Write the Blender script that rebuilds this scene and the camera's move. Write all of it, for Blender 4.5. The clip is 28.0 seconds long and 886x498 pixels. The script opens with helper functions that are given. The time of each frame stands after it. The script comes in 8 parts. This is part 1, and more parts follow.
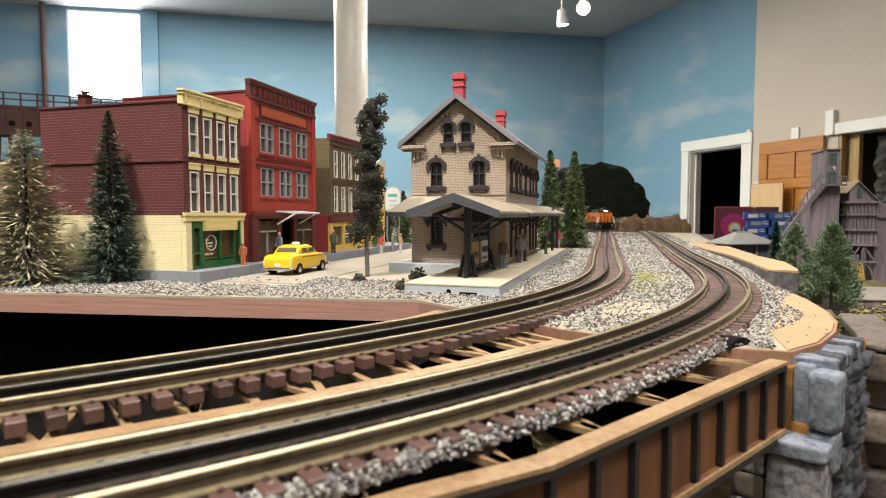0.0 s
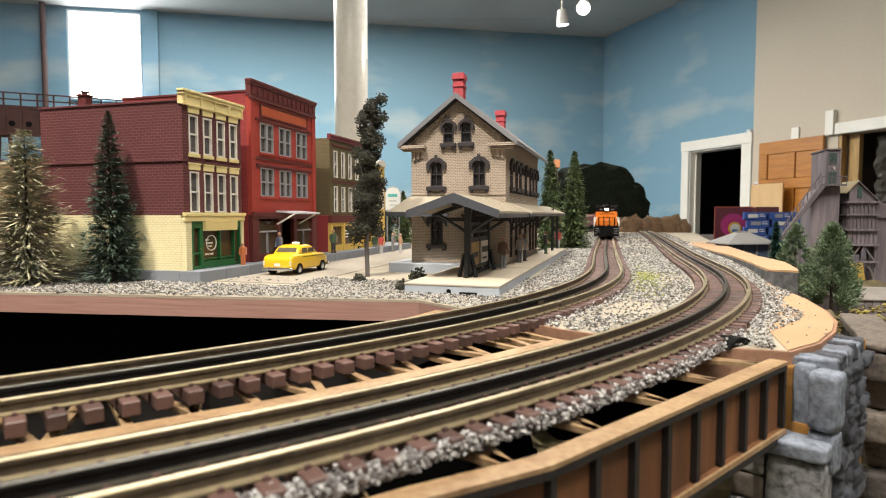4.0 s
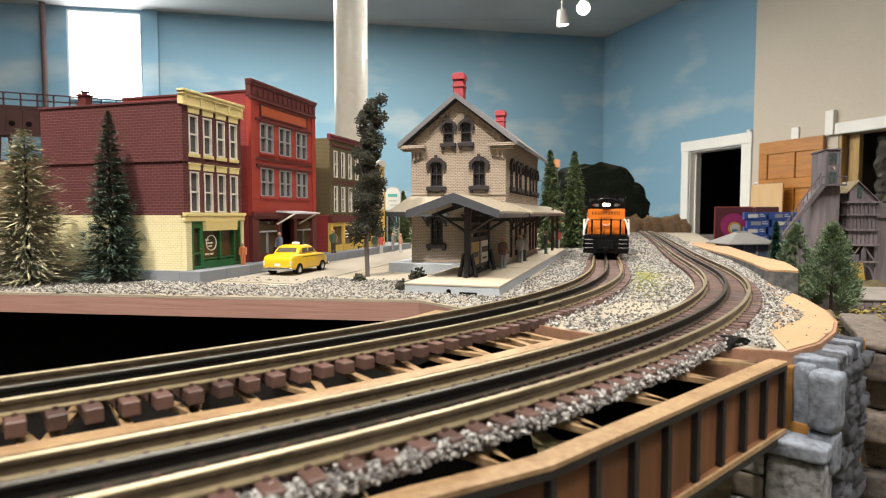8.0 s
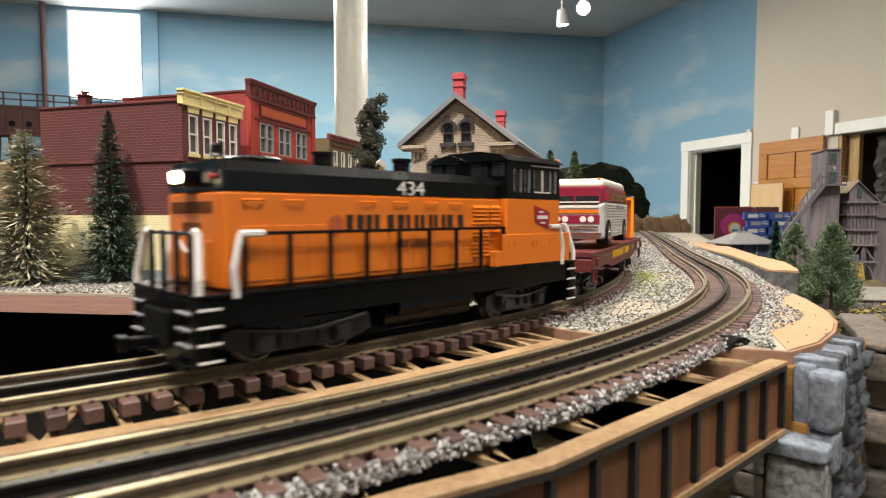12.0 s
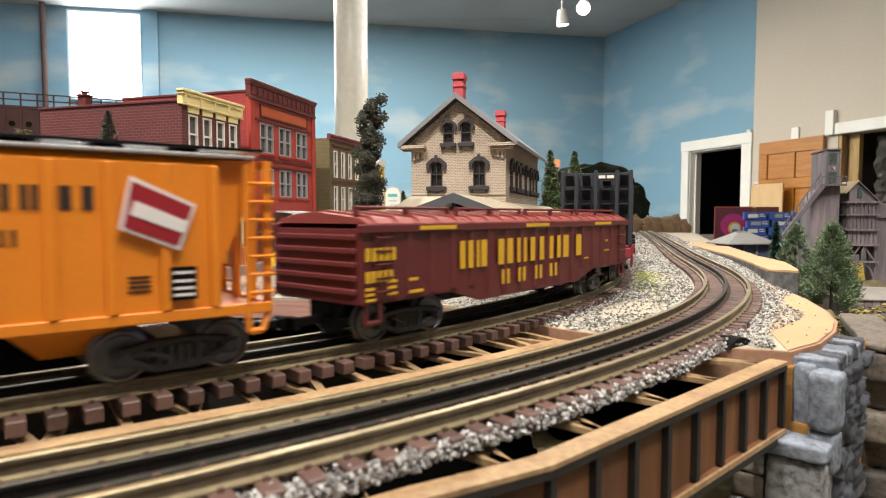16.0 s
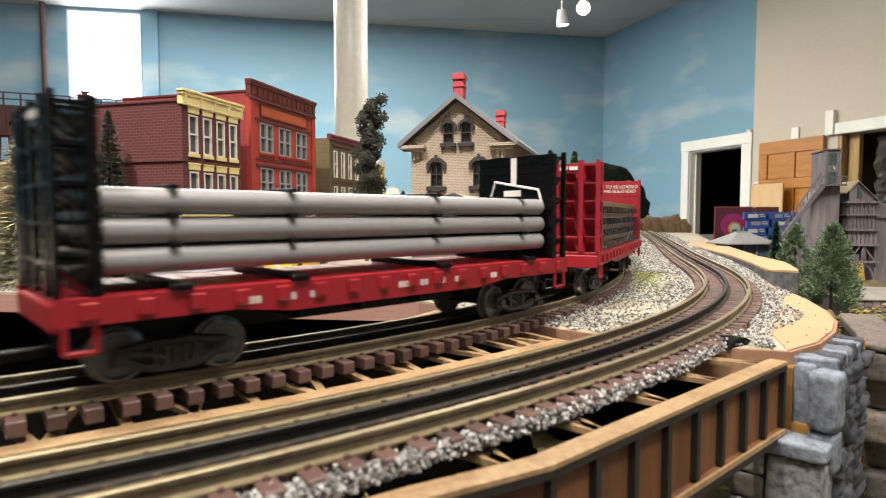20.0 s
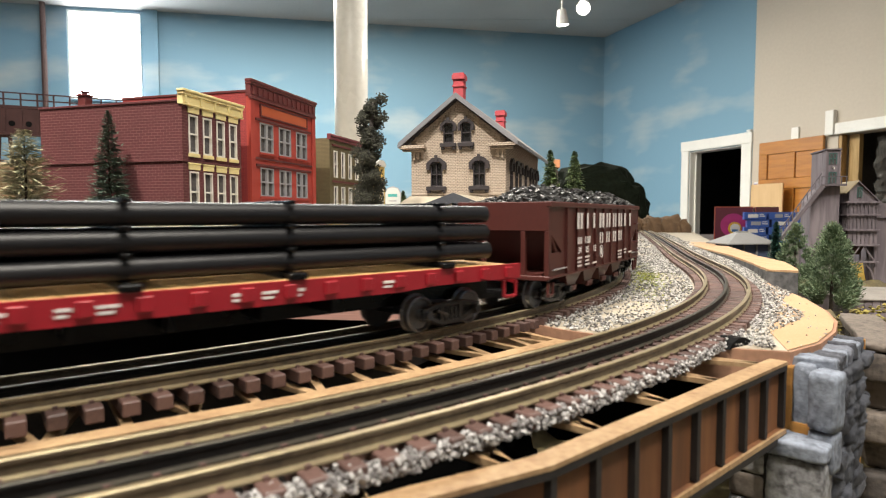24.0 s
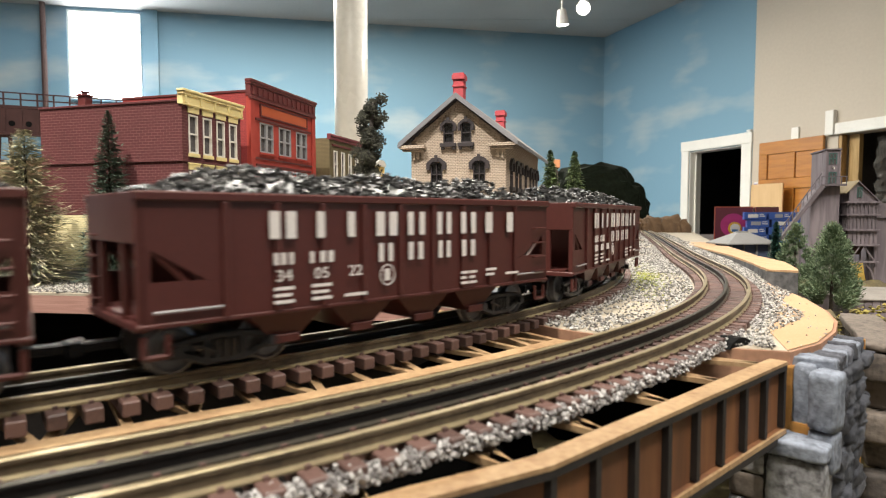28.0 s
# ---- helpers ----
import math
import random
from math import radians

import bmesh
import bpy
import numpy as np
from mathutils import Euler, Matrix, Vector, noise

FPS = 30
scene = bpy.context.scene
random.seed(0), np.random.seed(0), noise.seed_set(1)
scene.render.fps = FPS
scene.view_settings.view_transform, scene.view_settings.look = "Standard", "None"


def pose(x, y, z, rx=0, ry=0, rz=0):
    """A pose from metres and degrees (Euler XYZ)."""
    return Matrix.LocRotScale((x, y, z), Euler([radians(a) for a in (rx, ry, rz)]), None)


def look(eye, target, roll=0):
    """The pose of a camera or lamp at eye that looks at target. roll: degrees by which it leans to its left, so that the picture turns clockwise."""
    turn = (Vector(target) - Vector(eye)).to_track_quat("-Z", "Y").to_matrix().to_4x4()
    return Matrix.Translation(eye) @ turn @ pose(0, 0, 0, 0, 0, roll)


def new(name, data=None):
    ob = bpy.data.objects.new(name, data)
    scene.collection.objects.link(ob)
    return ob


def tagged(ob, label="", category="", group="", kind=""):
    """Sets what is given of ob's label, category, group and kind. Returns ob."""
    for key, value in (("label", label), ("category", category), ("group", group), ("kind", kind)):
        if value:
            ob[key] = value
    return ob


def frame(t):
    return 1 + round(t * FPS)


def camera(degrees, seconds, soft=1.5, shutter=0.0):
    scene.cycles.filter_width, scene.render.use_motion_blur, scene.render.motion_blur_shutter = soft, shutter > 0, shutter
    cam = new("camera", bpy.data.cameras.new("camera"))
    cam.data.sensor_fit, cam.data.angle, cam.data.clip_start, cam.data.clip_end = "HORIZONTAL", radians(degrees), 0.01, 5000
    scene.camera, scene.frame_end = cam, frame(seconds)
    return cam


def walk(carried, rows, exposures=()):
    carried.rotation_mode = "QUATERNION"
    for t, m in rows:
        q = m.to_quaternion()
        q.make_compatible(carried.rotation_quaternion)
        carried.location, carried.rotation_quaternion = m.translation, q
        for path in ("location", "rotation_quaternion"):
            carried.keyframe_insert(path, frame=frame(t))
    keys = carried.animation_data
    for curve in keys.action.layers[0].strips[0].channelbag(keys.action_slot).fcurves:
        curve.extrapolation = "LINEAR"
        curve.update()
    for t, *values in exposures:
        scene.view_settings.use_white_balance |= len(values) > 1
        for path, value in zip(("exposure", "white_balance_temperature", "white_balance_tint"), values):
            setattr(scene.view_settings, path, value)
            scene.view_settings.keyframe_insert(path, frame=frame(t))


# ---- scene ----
EYE = 0.060                      # the lens above the rail heads; z = 0 is the top of the rails
cam = camera(73.5, 28.0, soft=1.1, shutter=0.36)
cam.data.dof.use_dof, cam.data.dof.focus_distance, cam.data.dof.aperture_fstop = True, 0.62, 18.0
STAND = pose(0, 0, EYE, 86.73, 0, 0)
walk(cam, [(0.0, STAND), (28.0, STAND)], exposures=[(0.0, 0.12), (11.0, 0.13), (13.0, 0.21), (15.0, 0.29), (21.0, 0.31), (24.0, 0.34), (28.0, 0.34)])

# the room's daylight, the bright window, the spot lamps and the added ceiling fills
world = bpy.data.worlds.new("world")
scene.world = world
world.use_nodes = True
wn = world.node_tree
sky = wn.nodes.new("ShaderNodeTexSky")
sky.sky_type, sky.sun_disc = "NISHITA", False
sky.sun_elevation, sky.sun_rotation = radians(42), radians(-35)
wn.links.new(sky.outputs[0], wn.nodes["Background"].inputs[0])
wn.nodes["Background"].inputs[1].default_value = 0.12


def area_lamp(name, m, size_x, size_y, power, color):
    data = bpy.data.lights.new(name, "AREA")
    data.shape, data.size, data.size_y, data.energy, data.color = "RECTANGLE", size_x, size_y, power, color
    ob = new(name, data)
    ob.matrix_world = m
    return ob


def spot_lamp(name, eye, target, power, color, cone=70, radius=0.03):
    data = bpy.data.lights.new(name, "SPOT")
    data.energy, data.color, data.spot_size, data.spot_blend, data.shadow_soft_size = power, color, radians(cone), 0.6, radius
    ob = new(name, data)
    ob.matrix_world = look(eye, target)
    return ob


scene.view_settings.exposure = 0.0
CEIL = 3.20                      # the ceiling
FLOOR = -1.05                    # the room's floor
# two broad unseen ceiling lamps added to fill the room with light
area_lamp("ceiling_fill", look((0.3, -0.9, CEIL - 0.06), (0.3, -0.899, 0)), 3.2, 2.4, 180, (1.0, 0.95, 0.86))
area_lamp("ceiling_fill", look((-1.5, 6.2, CEIL - 0.06), (-1.5, 6.201, 0)), 5.0, 3.0, 725, (1.0, 0.95, 0.85))
area_lamp("window_light", look((-5.35, 8.95, 2.45), (-1.5, 0, 0.3)), 1.0, 1.3, 150, (0.86, 0.93, 1.0))
spot_lamp("track_spot", (0.9, -0.6, 2.6), (0.05, 0.6, 0.0), 150, (1.0, 0.91, 0.78))
spot_lamp("track_spot", (-0.75, -0.35, 2.2), (-0.25, 1.0, 0.0), 310, (1.0, 0.91, 0.78), 44)
spot_lamp("track_spot", (1.02, 4.4, 1.56), (-0.63, 4.0, 0.9), 90, (1.0, 0.93, 0.82), 60)


# ---- helpers of this scene; all models are written in millimetres ----
def place(x, y, z=0.0, rz=0.0, rx=0.0, ry=0.0):
    return pose(x / 1000, y / 1000, z / 1000, rx, ry, rz)


def thing(name, m, label, category, group="", kind=""):
    ob = new(name)
    ob.empty_display_size = 0.01
    ob.matrix_basis = m
    return tagged(ob, label, category, group, kind)


def mesh_of(name, bm, material, smooth=False):
    bm.transform(Matrix.Scale(0.001, 4))
    me = bpy.data.meshes.new(name)
    bm.to_mesh(me)
    bm.free()
    for mt in material if isinstance(material, (list, tuple)) else (material,):
        me.materials.append(mt)
    if smooth:
        for p in me.polygons:
            p.use_smooth = True
    return me


def part(name, bm, material, parent, label="", smooth=False, m=None):
    ob = new(name, mesh_of(name, bm, material, smooth))
    ob.parent = parent
    if m is not None:
        ob.matrix_basis = m
    return tagged(ob, label)


def piece(name, me, parent, m):
    ob = new(name, me)
    ob.parent = parent
    ob.matrix_basis = m
    return ob


def single(name, bm, material, m, label, category, group="", kind="", smooth=False):
    ob = new(name, mesh_of(name, bm, material, smooth))
    ob.matrix_basis = m
    return tagged(ob, label, category, group, kind)


def box(x0, x1, y0, y1, z0, z1, bm=None, bev=0.0):
    bm = bm or bmesh.new()
    (x0, x1), (y0, y1), (z0, z1) = sorted((x0, x1)), sorted((y0, y1)), sorted((z0, z1))
    v = [bm.verts.new(c) for c in ((x0, y0, z0), (x1, y0, z0), (x1, y1, z0), (x0, y1, z0), (x0, y0, z1), (x1, y0, z1), (x1, y1, z1), (x0, y1, z1))]
    f = [bm.faces.new([v[i] for i in q]) for q in ((3, 2, 1, 0), (4, 5, 6, 7), (0, 1, 5, 4), (1, 2, 6, 5), (2, 3, 7, 6), (3, 0, 4, 7))]
    if bev:
        bmesh.ops.bevel(bm, geom=list({e for q in f for e in q.edges}), offset=bev, segments=1, affect="EDGES", profile=0.5)
    return bm


def boxes(rows, bev=0.0):
    bm = bmesh.new()
    for r in rows:
        box(*r, bm=bm, bev=bev)
    return bm


def prism(outline, lo, hi, axis="z", bm=None):
    """A closed outline pushed from lo to hi along an axis. Outlines: axis z (x, y); axis y (x, z); axis x (y, z)."""
    bm = bm or bmesh.new()
    put = {"z": lambda a, b, h: (a, b, h), "y": lambda a, b, h: (a, h, b), "x": lambda a, b, h: (h, a, b)}[axis]
    lower = [bm.verts.new(put(a, b, lo)) for a, b in outline]
    upper = [bm.verts.new(put(a, b, hi)) for a, b in outline]
    n = len(outline)
    bm.faces.new(lower)
    bm.faces.new(upper[::-1])
    for i in range(n):
        bm.faces.new((lower[i], upper[i], upper[(i + 1) % n], lower[(i + 1) % n]))
    bmesh.ops.recalc_face_normals(bm, faces=bm.faces)
    return bm


def rod(a, b, r, n=8, bm=None, r2=None):
    bm = bm or bmesh.new()
    a, b = Vector(a), Vector(b)
    d = b - a
    m = Matrix.Translation((a + b) / 2) @ d.to_track_quat("Z", "Y").to_matrix().to_4x4()
    bmesh.ops.create_cone(bm, cap_ends=True, segments=n, radius1=r, radius2=r if r2 is None else r2, depth=d.length, matrix=m)
    return bm


def rods(path, r, n=6, bm=None):
    bm = bm or bmesh.new()
    for a, b in zip(path, path[1:]):
        rod(a, b, r, n, bm)
    return bm


def ball(c, r, bm=None, sx=1, sy=1, sz=1, sub=2):
    bm = bm or bmesh.new()
    bmesh.ops.create_icosphere(bm, subdivisions=sub, radius=r, matrix=Matrix.Translation(c) @ Matrix.Diagonal((sx, sy, sz, 1)))
    return bm


def lathe(rows, n=16, bm=None, m=None):
    """A turned body from rows of (radius, height)."""
    bm = bm or bmesh.new()
    rings = []
    for r, z in rows:
        rings.append([bm.verts.new((r * math.cos(2 * math.pi * i / n), r * math.sin(2 * math.pi * i / n), z)) for i in range(n)])
    for p, q in zip(rings, rings[1:]):
        for i in range(n):
            bm.faces.new((p[i], p[(i + 1) % n], q[(i + 1) % n], q[i]))
    bm.faces.new(rings[0][::-1])
    bm.faces.new(rings[-1])
    if m is not None:
        bm.transform(m)
    return bm


def sweep(line, profile, bm=None):
    """A closed profile of (right, up) carried along a line of (x, y, heading)."""
    bm = bm or bmesh.new()
    rings = []
    for x, y, a in line:
        rings.append([bm.verts.new((x + r * math.sin(a), y - r * math.cos(a), z)) for r, z in profile])
    n = len(profile)
    for p, q in zip(rings, rings[1:]):
        for i in range(n):
            bm.faces.new((p[i], p[(i + 1) % n], q[(i + 1) % n], q[i]))
    bm.faces.new(rings[0])
    bm.faces.new(rings[-1][::-1])
    bmesh.ops.recalc_face_normals(bm, faces=bm.faces)
    return bm


def letters(text, size, material, parent, m, name="lettering", depth=0.15, align="CENTER"):
    """Readable words in the built-in font, in the x-y plane of m."""
    data = bpy.data.curves.new(name, "FONT")
    data.body, data.size, data.extrude, data.align_x = text, size / 1000, depth / 1000, align
    data.materials.append(material)
    ob = new(name, data)
    ob.parent = parent
    ob.matrix_basis = m
    return ob


# ---- materials ----
def material(name, color, rough=0.6, metal=0.0, vary=0.12, grain=400.0, coarse=30.0, bump=0.15, second=None, mix=0.5, island=0.0, piece_vary=0.0, spec=0.5, coat=0.0):
    """A painted or raw surface: its colour drifts at two scales towards second, with fine relief. Scales are per metre."""
    mt = bpy.data.materials.new(name)
    mt.use_nodes = True
    nt = mt.node_tree
    n, l = nt.nodes, nt.links
    bs = n["Principled BSDF"]
    bs.inputs["Roughness"].default_value, bs.inputs["Metallic"].default_value = rough, metal
    bs.inputs["Specular IOR Level"].default_value = spec
    bs.inputs["Coat Weight"].default_value = coat
    co = n.new("ShaderNodeTexCoord")
    big, fine = n.new("ShaderNodeTexNoise"), n.new("ShaderNodeTexNoise")
    big.inputs["Scale"].default_value, fine.inputs["Scale"].default_value = coarse, grain
    big.inputs["Detail"].default_value, fine.inputs["Detail"].default_value = 4, 3
    for t in (big, fine):
        l.new(co.outputs["Object"], t.inputs["Vector"])
    second = second or tuple(c * (1 - 2.2 * vary) for c in color)
    ramp = n.new("ShaderNodeValToRGB")
    ramp.color_ramp.elements[0].position, ramp.color_ramp.elements[1].position = 0.32, 0.68
    ramp.color_ramp.elements[0].color = (*color, 1)
    ramp.color_ramp.elements[1].color = (*[c + (s - c) * mix * 2 if mix < 0.5 else s for c, s in zip(color, second)], 1)
    add = n.new("ShaderNodeMath")
    add.operation = "MULTIPLY_ADD"
    l.new(fine.outputs["Fac"], add.inputs[0])
    add.inputs[1].default_value = 0.45
    half = n.new("ShaderNodeMath")
    half.operation = "MULTIPLY"
    half.inputs[1].default_value = 0.55
    l.new(big.outputs["Fac"], half.inputs[0])
    l.new(half.outputs[0], add.inputs[2])
    last = add.outputs[0]
    if island or piece_vary:
        src = n.new("ShaderNodeNewGeometry").outputs["Random Per Island"] if island else n.new("ShaderNodeObjectInfo").outputs["Random"]
        k = n.new("ShaderNodeMath")
        k.operation = "MULTIPLY_ADD"
        k.inputs[1].default_value = island or piece_vary
        l.new(src, k.inputs[0])
        sub = n.new("ShaderNodeMath")
        sub.operation = "SUBTRACT"
        sub.inputs[1].default_value = (island or piece_vary) / 2
        l.new(last, sub.inputs[0])
        l.new(sub.outputs[0], k.inputs[2])
        last = k.outputs[0]
    l.new(last, ramp.inputs[0])
    l.new(ramp.outputs[0], bs.inputs["Base Color"])
    bp = n.new("ShaderNodeBump")
    bp.inputs["Strength"].default_value, bp.inputs["Distance"].default_value = bump, 0.0006
    l.new(fine.outputs["Fac"], bp.inputs["Height"])
    l.new(bp.outputs[0], bs.inputs["Normal"])
    rr = n.new("ShaderNodeMapRange")
    rr.inputs["To Min"].default_value, rr.inputs["To Max"].default_value = max(0.03, rough - 0.1), min(1, rough + 0.12)
    l.new(big.outputs["Fac"], rr.inputs["Value"])
    l.new(rr.outputs[0], bs.inputs["Roughness"])
    return mt


def brick_material(name, color, other, mortar, width=5.0, height=2.0, joint=0.28, rough=0.75, bump=0.5):
    """Small moulded bricks on upright walls that stand square to their object's axes; sizes in millimetres."""
    mt = material(name, color, rough)
    nt = mt.node_tree
    n, l = nt.nodes, nt.links
    bs = n["Principled BSDF"]
    co = n.new("ShaderNodeTexCoord")
    sp, cb, ad = n.new("ShaderNodeSeparateXYZ"), n.new("ShaderNodeCombineXYZ"), n.new("ShaderNodeMath")
    l.new(co.outputs["Object"], sp.inputs[0])
    l.new(sp.outputs[0], ad.inputs[0])
    l.new(sp.outputs[1], ad.inputs[1])
    l.new(ad.outputs[0], cb.inputs[0])
    l.new(sp.outputs[2], cb.inputs[1])
    tx = n.new("ShaderNodeTexBrick")
    l.new(cb.outputs[0], tx.inputs["Vector"])
    tx.inputs["Scale"].default_value = 1000.0
    tx.inputs["Brick Width"].default_value, tx.inputs["Row Height"].default_value, tx.inputs["Mortar Size"].default_value = width, height, joint
    tx.inputs["Mortar Smooth"].default_value = 0.3
    tx.inputs["Color1"].default_value, tx.inputs["Color2"].default_value, tx.inputs["Mortar"].default_value = (*color, 1), (*other, 1), (*mortar, 1)
    big = n.new("ShaderNodeTexNoise")
    big.inputs["Scale"].default_value = 25
    l.new(co.outputs["Object"], big.inputs["Vector"])
    mx = n.new("ShaderNodeMix")
    mx.data_type, mx.blend_type = "RGBA", "MULTIPLY"
    mx.inputs["Factor"].default_value = 0.35
    l.new(tx.outputs["Color"], mx.inputs["A"])
    l.new(big.outputs["Color"], mx.inputs["B"])
    hs = n.new("ShaderNodeHueSaturation")
    l.new(big.outputs["Fac"], hs.inputs["Value"])
    mr = n.new("ShaderNodeMapRange")
    mr.inputs["To Min"].default_value, mr.inputs["To Max"].default_value = 0.85, 1.15
    l.new(big.outputs["Fac"], mr.inputs["Value"])
    l.new(mr.outputs[0], hs.inputs["Value"])
    l.new(tx.outputs["Color"], hs.inputs["Color"])
    l.new(hs.outputs[0], bs.inputs["Base Color"])
    bp = n.new("ShaderNodeBump")
    bp.invert = True
    bp.inputs["Strength"].default_value, bp.inputs["Distance"].default_value = bump, 0.0004
    l.new(tx.outputs["Fac"], bp.inputs["Height"])
    l.new(bp.outputs[0], bs.inputs["Normal"])
    return mt


def wood_material(name, light, dark, along="x", scale=60.0, rough=0.6, stretch=9.0, bump=0.12):
    mt = material(name, light, rough)
    nt = mt.node_tree
    n, l = nt.nodes, nt.links
    bs = n["Principled BSDF"]
    co, mp, nz = n.new("ShaderNodeTexCoord"), n.new("ShaderNodeMapping"), n.new("ShaderNodeTexNoise")
    s = {"x": (1, stretch, stretch), "y": (stretch, 1, stretch), "z": (stretch, stretch, 1), "level": (1, 1, stretch)}[along]
    mp.inputs["Scale"].default_value = s
    l.new(co.outputs["Object"], mp.inputs[0])
    l.new(mp.outputs[0], nz.inputs["Vector"])
    nz.inputs["Scale"].default_value, nz.inputs["Detail"].default_value, nz.inputs["Distortion"].default_value = scale / stretch, 8, 0.6
    rp = n.new("ShaderNodeValToRGB")
    rp.color_ramp.elements[0].position, rp.color_ramp.elements[1].position = 0.3, 0.72
    rp.color_ramp.elements[0].color, rp.color_ramp.elements[1].color = (*dark, 1), (*light, 1)
    l.new(nz.outputs["Fac"], rp.inputs[0])
    l.new(rp.outputs[0], bs.inputs["Base Color"])
    bp = n.new("ShaderNodeBump")
    bp.inputs["Strength"].default_value, bp.inputs["Distance"].default_value = bump, 0.0005 if bump < 0.9 else 0.0016
    l.new(nz.outputs["Fac"], bp.inputs["Height"])
    l.new(bp.outputs[0], bs.inputs["Normal"])
    return mt


def glow(name, color, strength):
    mt = bpy.data.materials.new(name)
    mt.use_nodes = True
    bs = mt.node_tree.nodes["Principled BSDF"]
    bs.inputs["Base Color"].default_value = (*color, 1)
    bs.inputs["Emission Color"].default_value, bs.inputs["Emission Strength"].default_value = (*color, 1), strength
    return mt


def glass(name, tint, rough=0.05, alpha=0.35):
    mt = bpy.data.materials.new(name)
    mt.use_nodes = True
    bs = mt.node_tree.nodes["Principled BSDF"]
    bs.inputs["Base Color"].default_value, bs.inputs["Roughness"].default_value = (*tint, 1), rough
    bs.inputs["Alpha"].default_value = alpha
    return mt


M_black = material("black_plastic", (0.0045, 0.0045, 0.005), 0.26, vary=0.3, bump=0.06, spec=0.22)
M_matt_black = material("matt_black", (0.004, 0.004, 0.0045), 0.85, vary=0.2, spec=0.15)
M_cloth = material("black_cloth", (0.002, 0.002, 0.002), 0.95, vary=0.3, grain=900, bump=0.4, spec=0.04)
M_white = material("white_paint", (0.74, 0.72, 0.67), 0.5, vary=0.05, coarse=3, grain=60)
M_white_plastic = material("white_plastic", (0.72, 0.72, 0.72), 0.4, vary=0.05)
M_cream = material("cream_paint", (0.74, 0.62, 0.30), 0.55, vary=0.06)
M_darkglass = material("dark_glass", (0.02, 0.02, 0.022), 0.12, vary=0.3, bump=0.0)
M_grey_plastic = material("grey_plastic", (0.27, 0.29, 0.33), 0.5, vary=0.06)

# ---- the room ----
M_ceiling = material("ceiling_board", (0.50, 0.49, 0.47), 0.8, vary=0.10, coarse=0.6, grain=40, second=(0.36, 0.355, 0.35))
M_beige = material("beige_wall", (0.52, 0.46, 0.38), 0.75, vary=0.05, coarse=0.7, grain=30)
M_floor = material("floor_boards", (0.10, 0.085, 0.07), 0.6, vary=0.15, coarse=2, grain=50)


def sky_wall_material():
    """Blue wall with soft painted clouds."""
    mt = material("sky_blue_wall", (0.165, 0.30, 0.40), 0.75)
    n, l = mt.node_tree.nodes, mt.node_tree.links
    bs = n["Principled BSDF"]
    co, mp, nz = n.new("ShaderNodeTexCoord"), n.new("ShaderNodeMapping"), n.new("ShaderNodeTexNoise")
    mp.inputs["Scale"].default_value = (0.55, 0.55, 1.5)
    l.new(co.outputs["Object"], mp.inputs[0])
    l.new(mp.outputs[0], nz.inputs["Vector"])
    nz.inputs["Scale"].default_value, nz.inputs["Detail"].default_value = 1.1, 4
    rp = n.new("ShaderNodeValToRGB")
    rp.color_ramp.elements[0].position, rp.color_ramp.elements[1].position = 0.52, 0.78
    rp.color_ramp.elements[0].color, rp.color_ramp.elements[1].color = (0.165, 0.30, 0.40, 1), (0.40, 0.44, 0.44, 1)
    l.new(nz.outputs["Fac"], rp.inputs[0])
    l.new(rp.outputs[0], bs.inputs["Base Color"])
    return mt


M_sky = sky_wall_material()
CORNER = (2860.0, 10700.0)
BACK = math.degrees(math.atan2(-0.1825, -0.983))      # way of the back wall, from the corner to the left
RIGHT = math.degrees(math.atan2(-0.936, 0.351))       # way of the right wall, from the corner towards the eye
CZ, FZ = CEIL * 1000, FLOOR * 1000


def wall_panels(length, openings, z0, z1, thick):
    """A wall along x from 0 to length, its face at y = 0, with openings (x0, x1, low, high)."""
    rows, x = [], 0.0
    for a, b, lo, hi in sorted(openings):
        rows.append((x, a, 0, thick, z0, z1))
        if lo > z0:
            rows.append((a, b, 0, thick, z0, lo))
        if hi < z1:
            rows.append((a, b, 0, thick, hi, z1))
        x = b
    rows.append((x, length, 0, thick, z0, z1))
    return boxes(rows)


def along(origin, turn, flip=False):
    return place(origin[0], origin[1], 0, turn)


# back wall: local x runs from the corner to the left, its thickness goes outwards (-y)
single("wall_back", wall_panels(12800, [(7640, 8680, 1822, 3160)], FZ, CZ, -200), M_sky, along(CORNER, BACK), "pale blue painted room wall with soft painted clouds", "wall", kind="structure")
single("trim", boxes([(7380, 7600, 0, 70, FZ, CZ)], bev=4), M_sky, along(CORNER, BACK), "blue painted wall pilaster beside the window", "pilaster", kind="structure")
# right wall: local x runs from the corner towards the eye, outwards is +y
single("wall_right", wall_panels(3209, [(2110, 3050, FZ, 979)], FZ, CZ, 200), M_sky, along(CORNER, RIGHT), "pale blue painted room wall around a doorway", "wall", kind="structure")
WR = along((CORNER[0] + 0.351 * 3209, CORNER[1] - 0.936 * 3209), RIGHT)
single("wall_right_beige", wall_panels(8600, [(1130, 2600, FZ, 950)], FZ, CZ, 200), M_beige, WR, "warm beige painted room wall around a wide opening", "wall", kind="structure")
single("ceiling", boxes([(-13000, 9000, -5000, 13000, CZ, CZ + 60)] + [(-13000, 9000, y, y + 14, CZ - 5, CZ) for y in range(2400, 10800, 1220)]), M_ceiling, place(0, 0), "grey-white boarded ceiling", "ceiling", kind="structure")
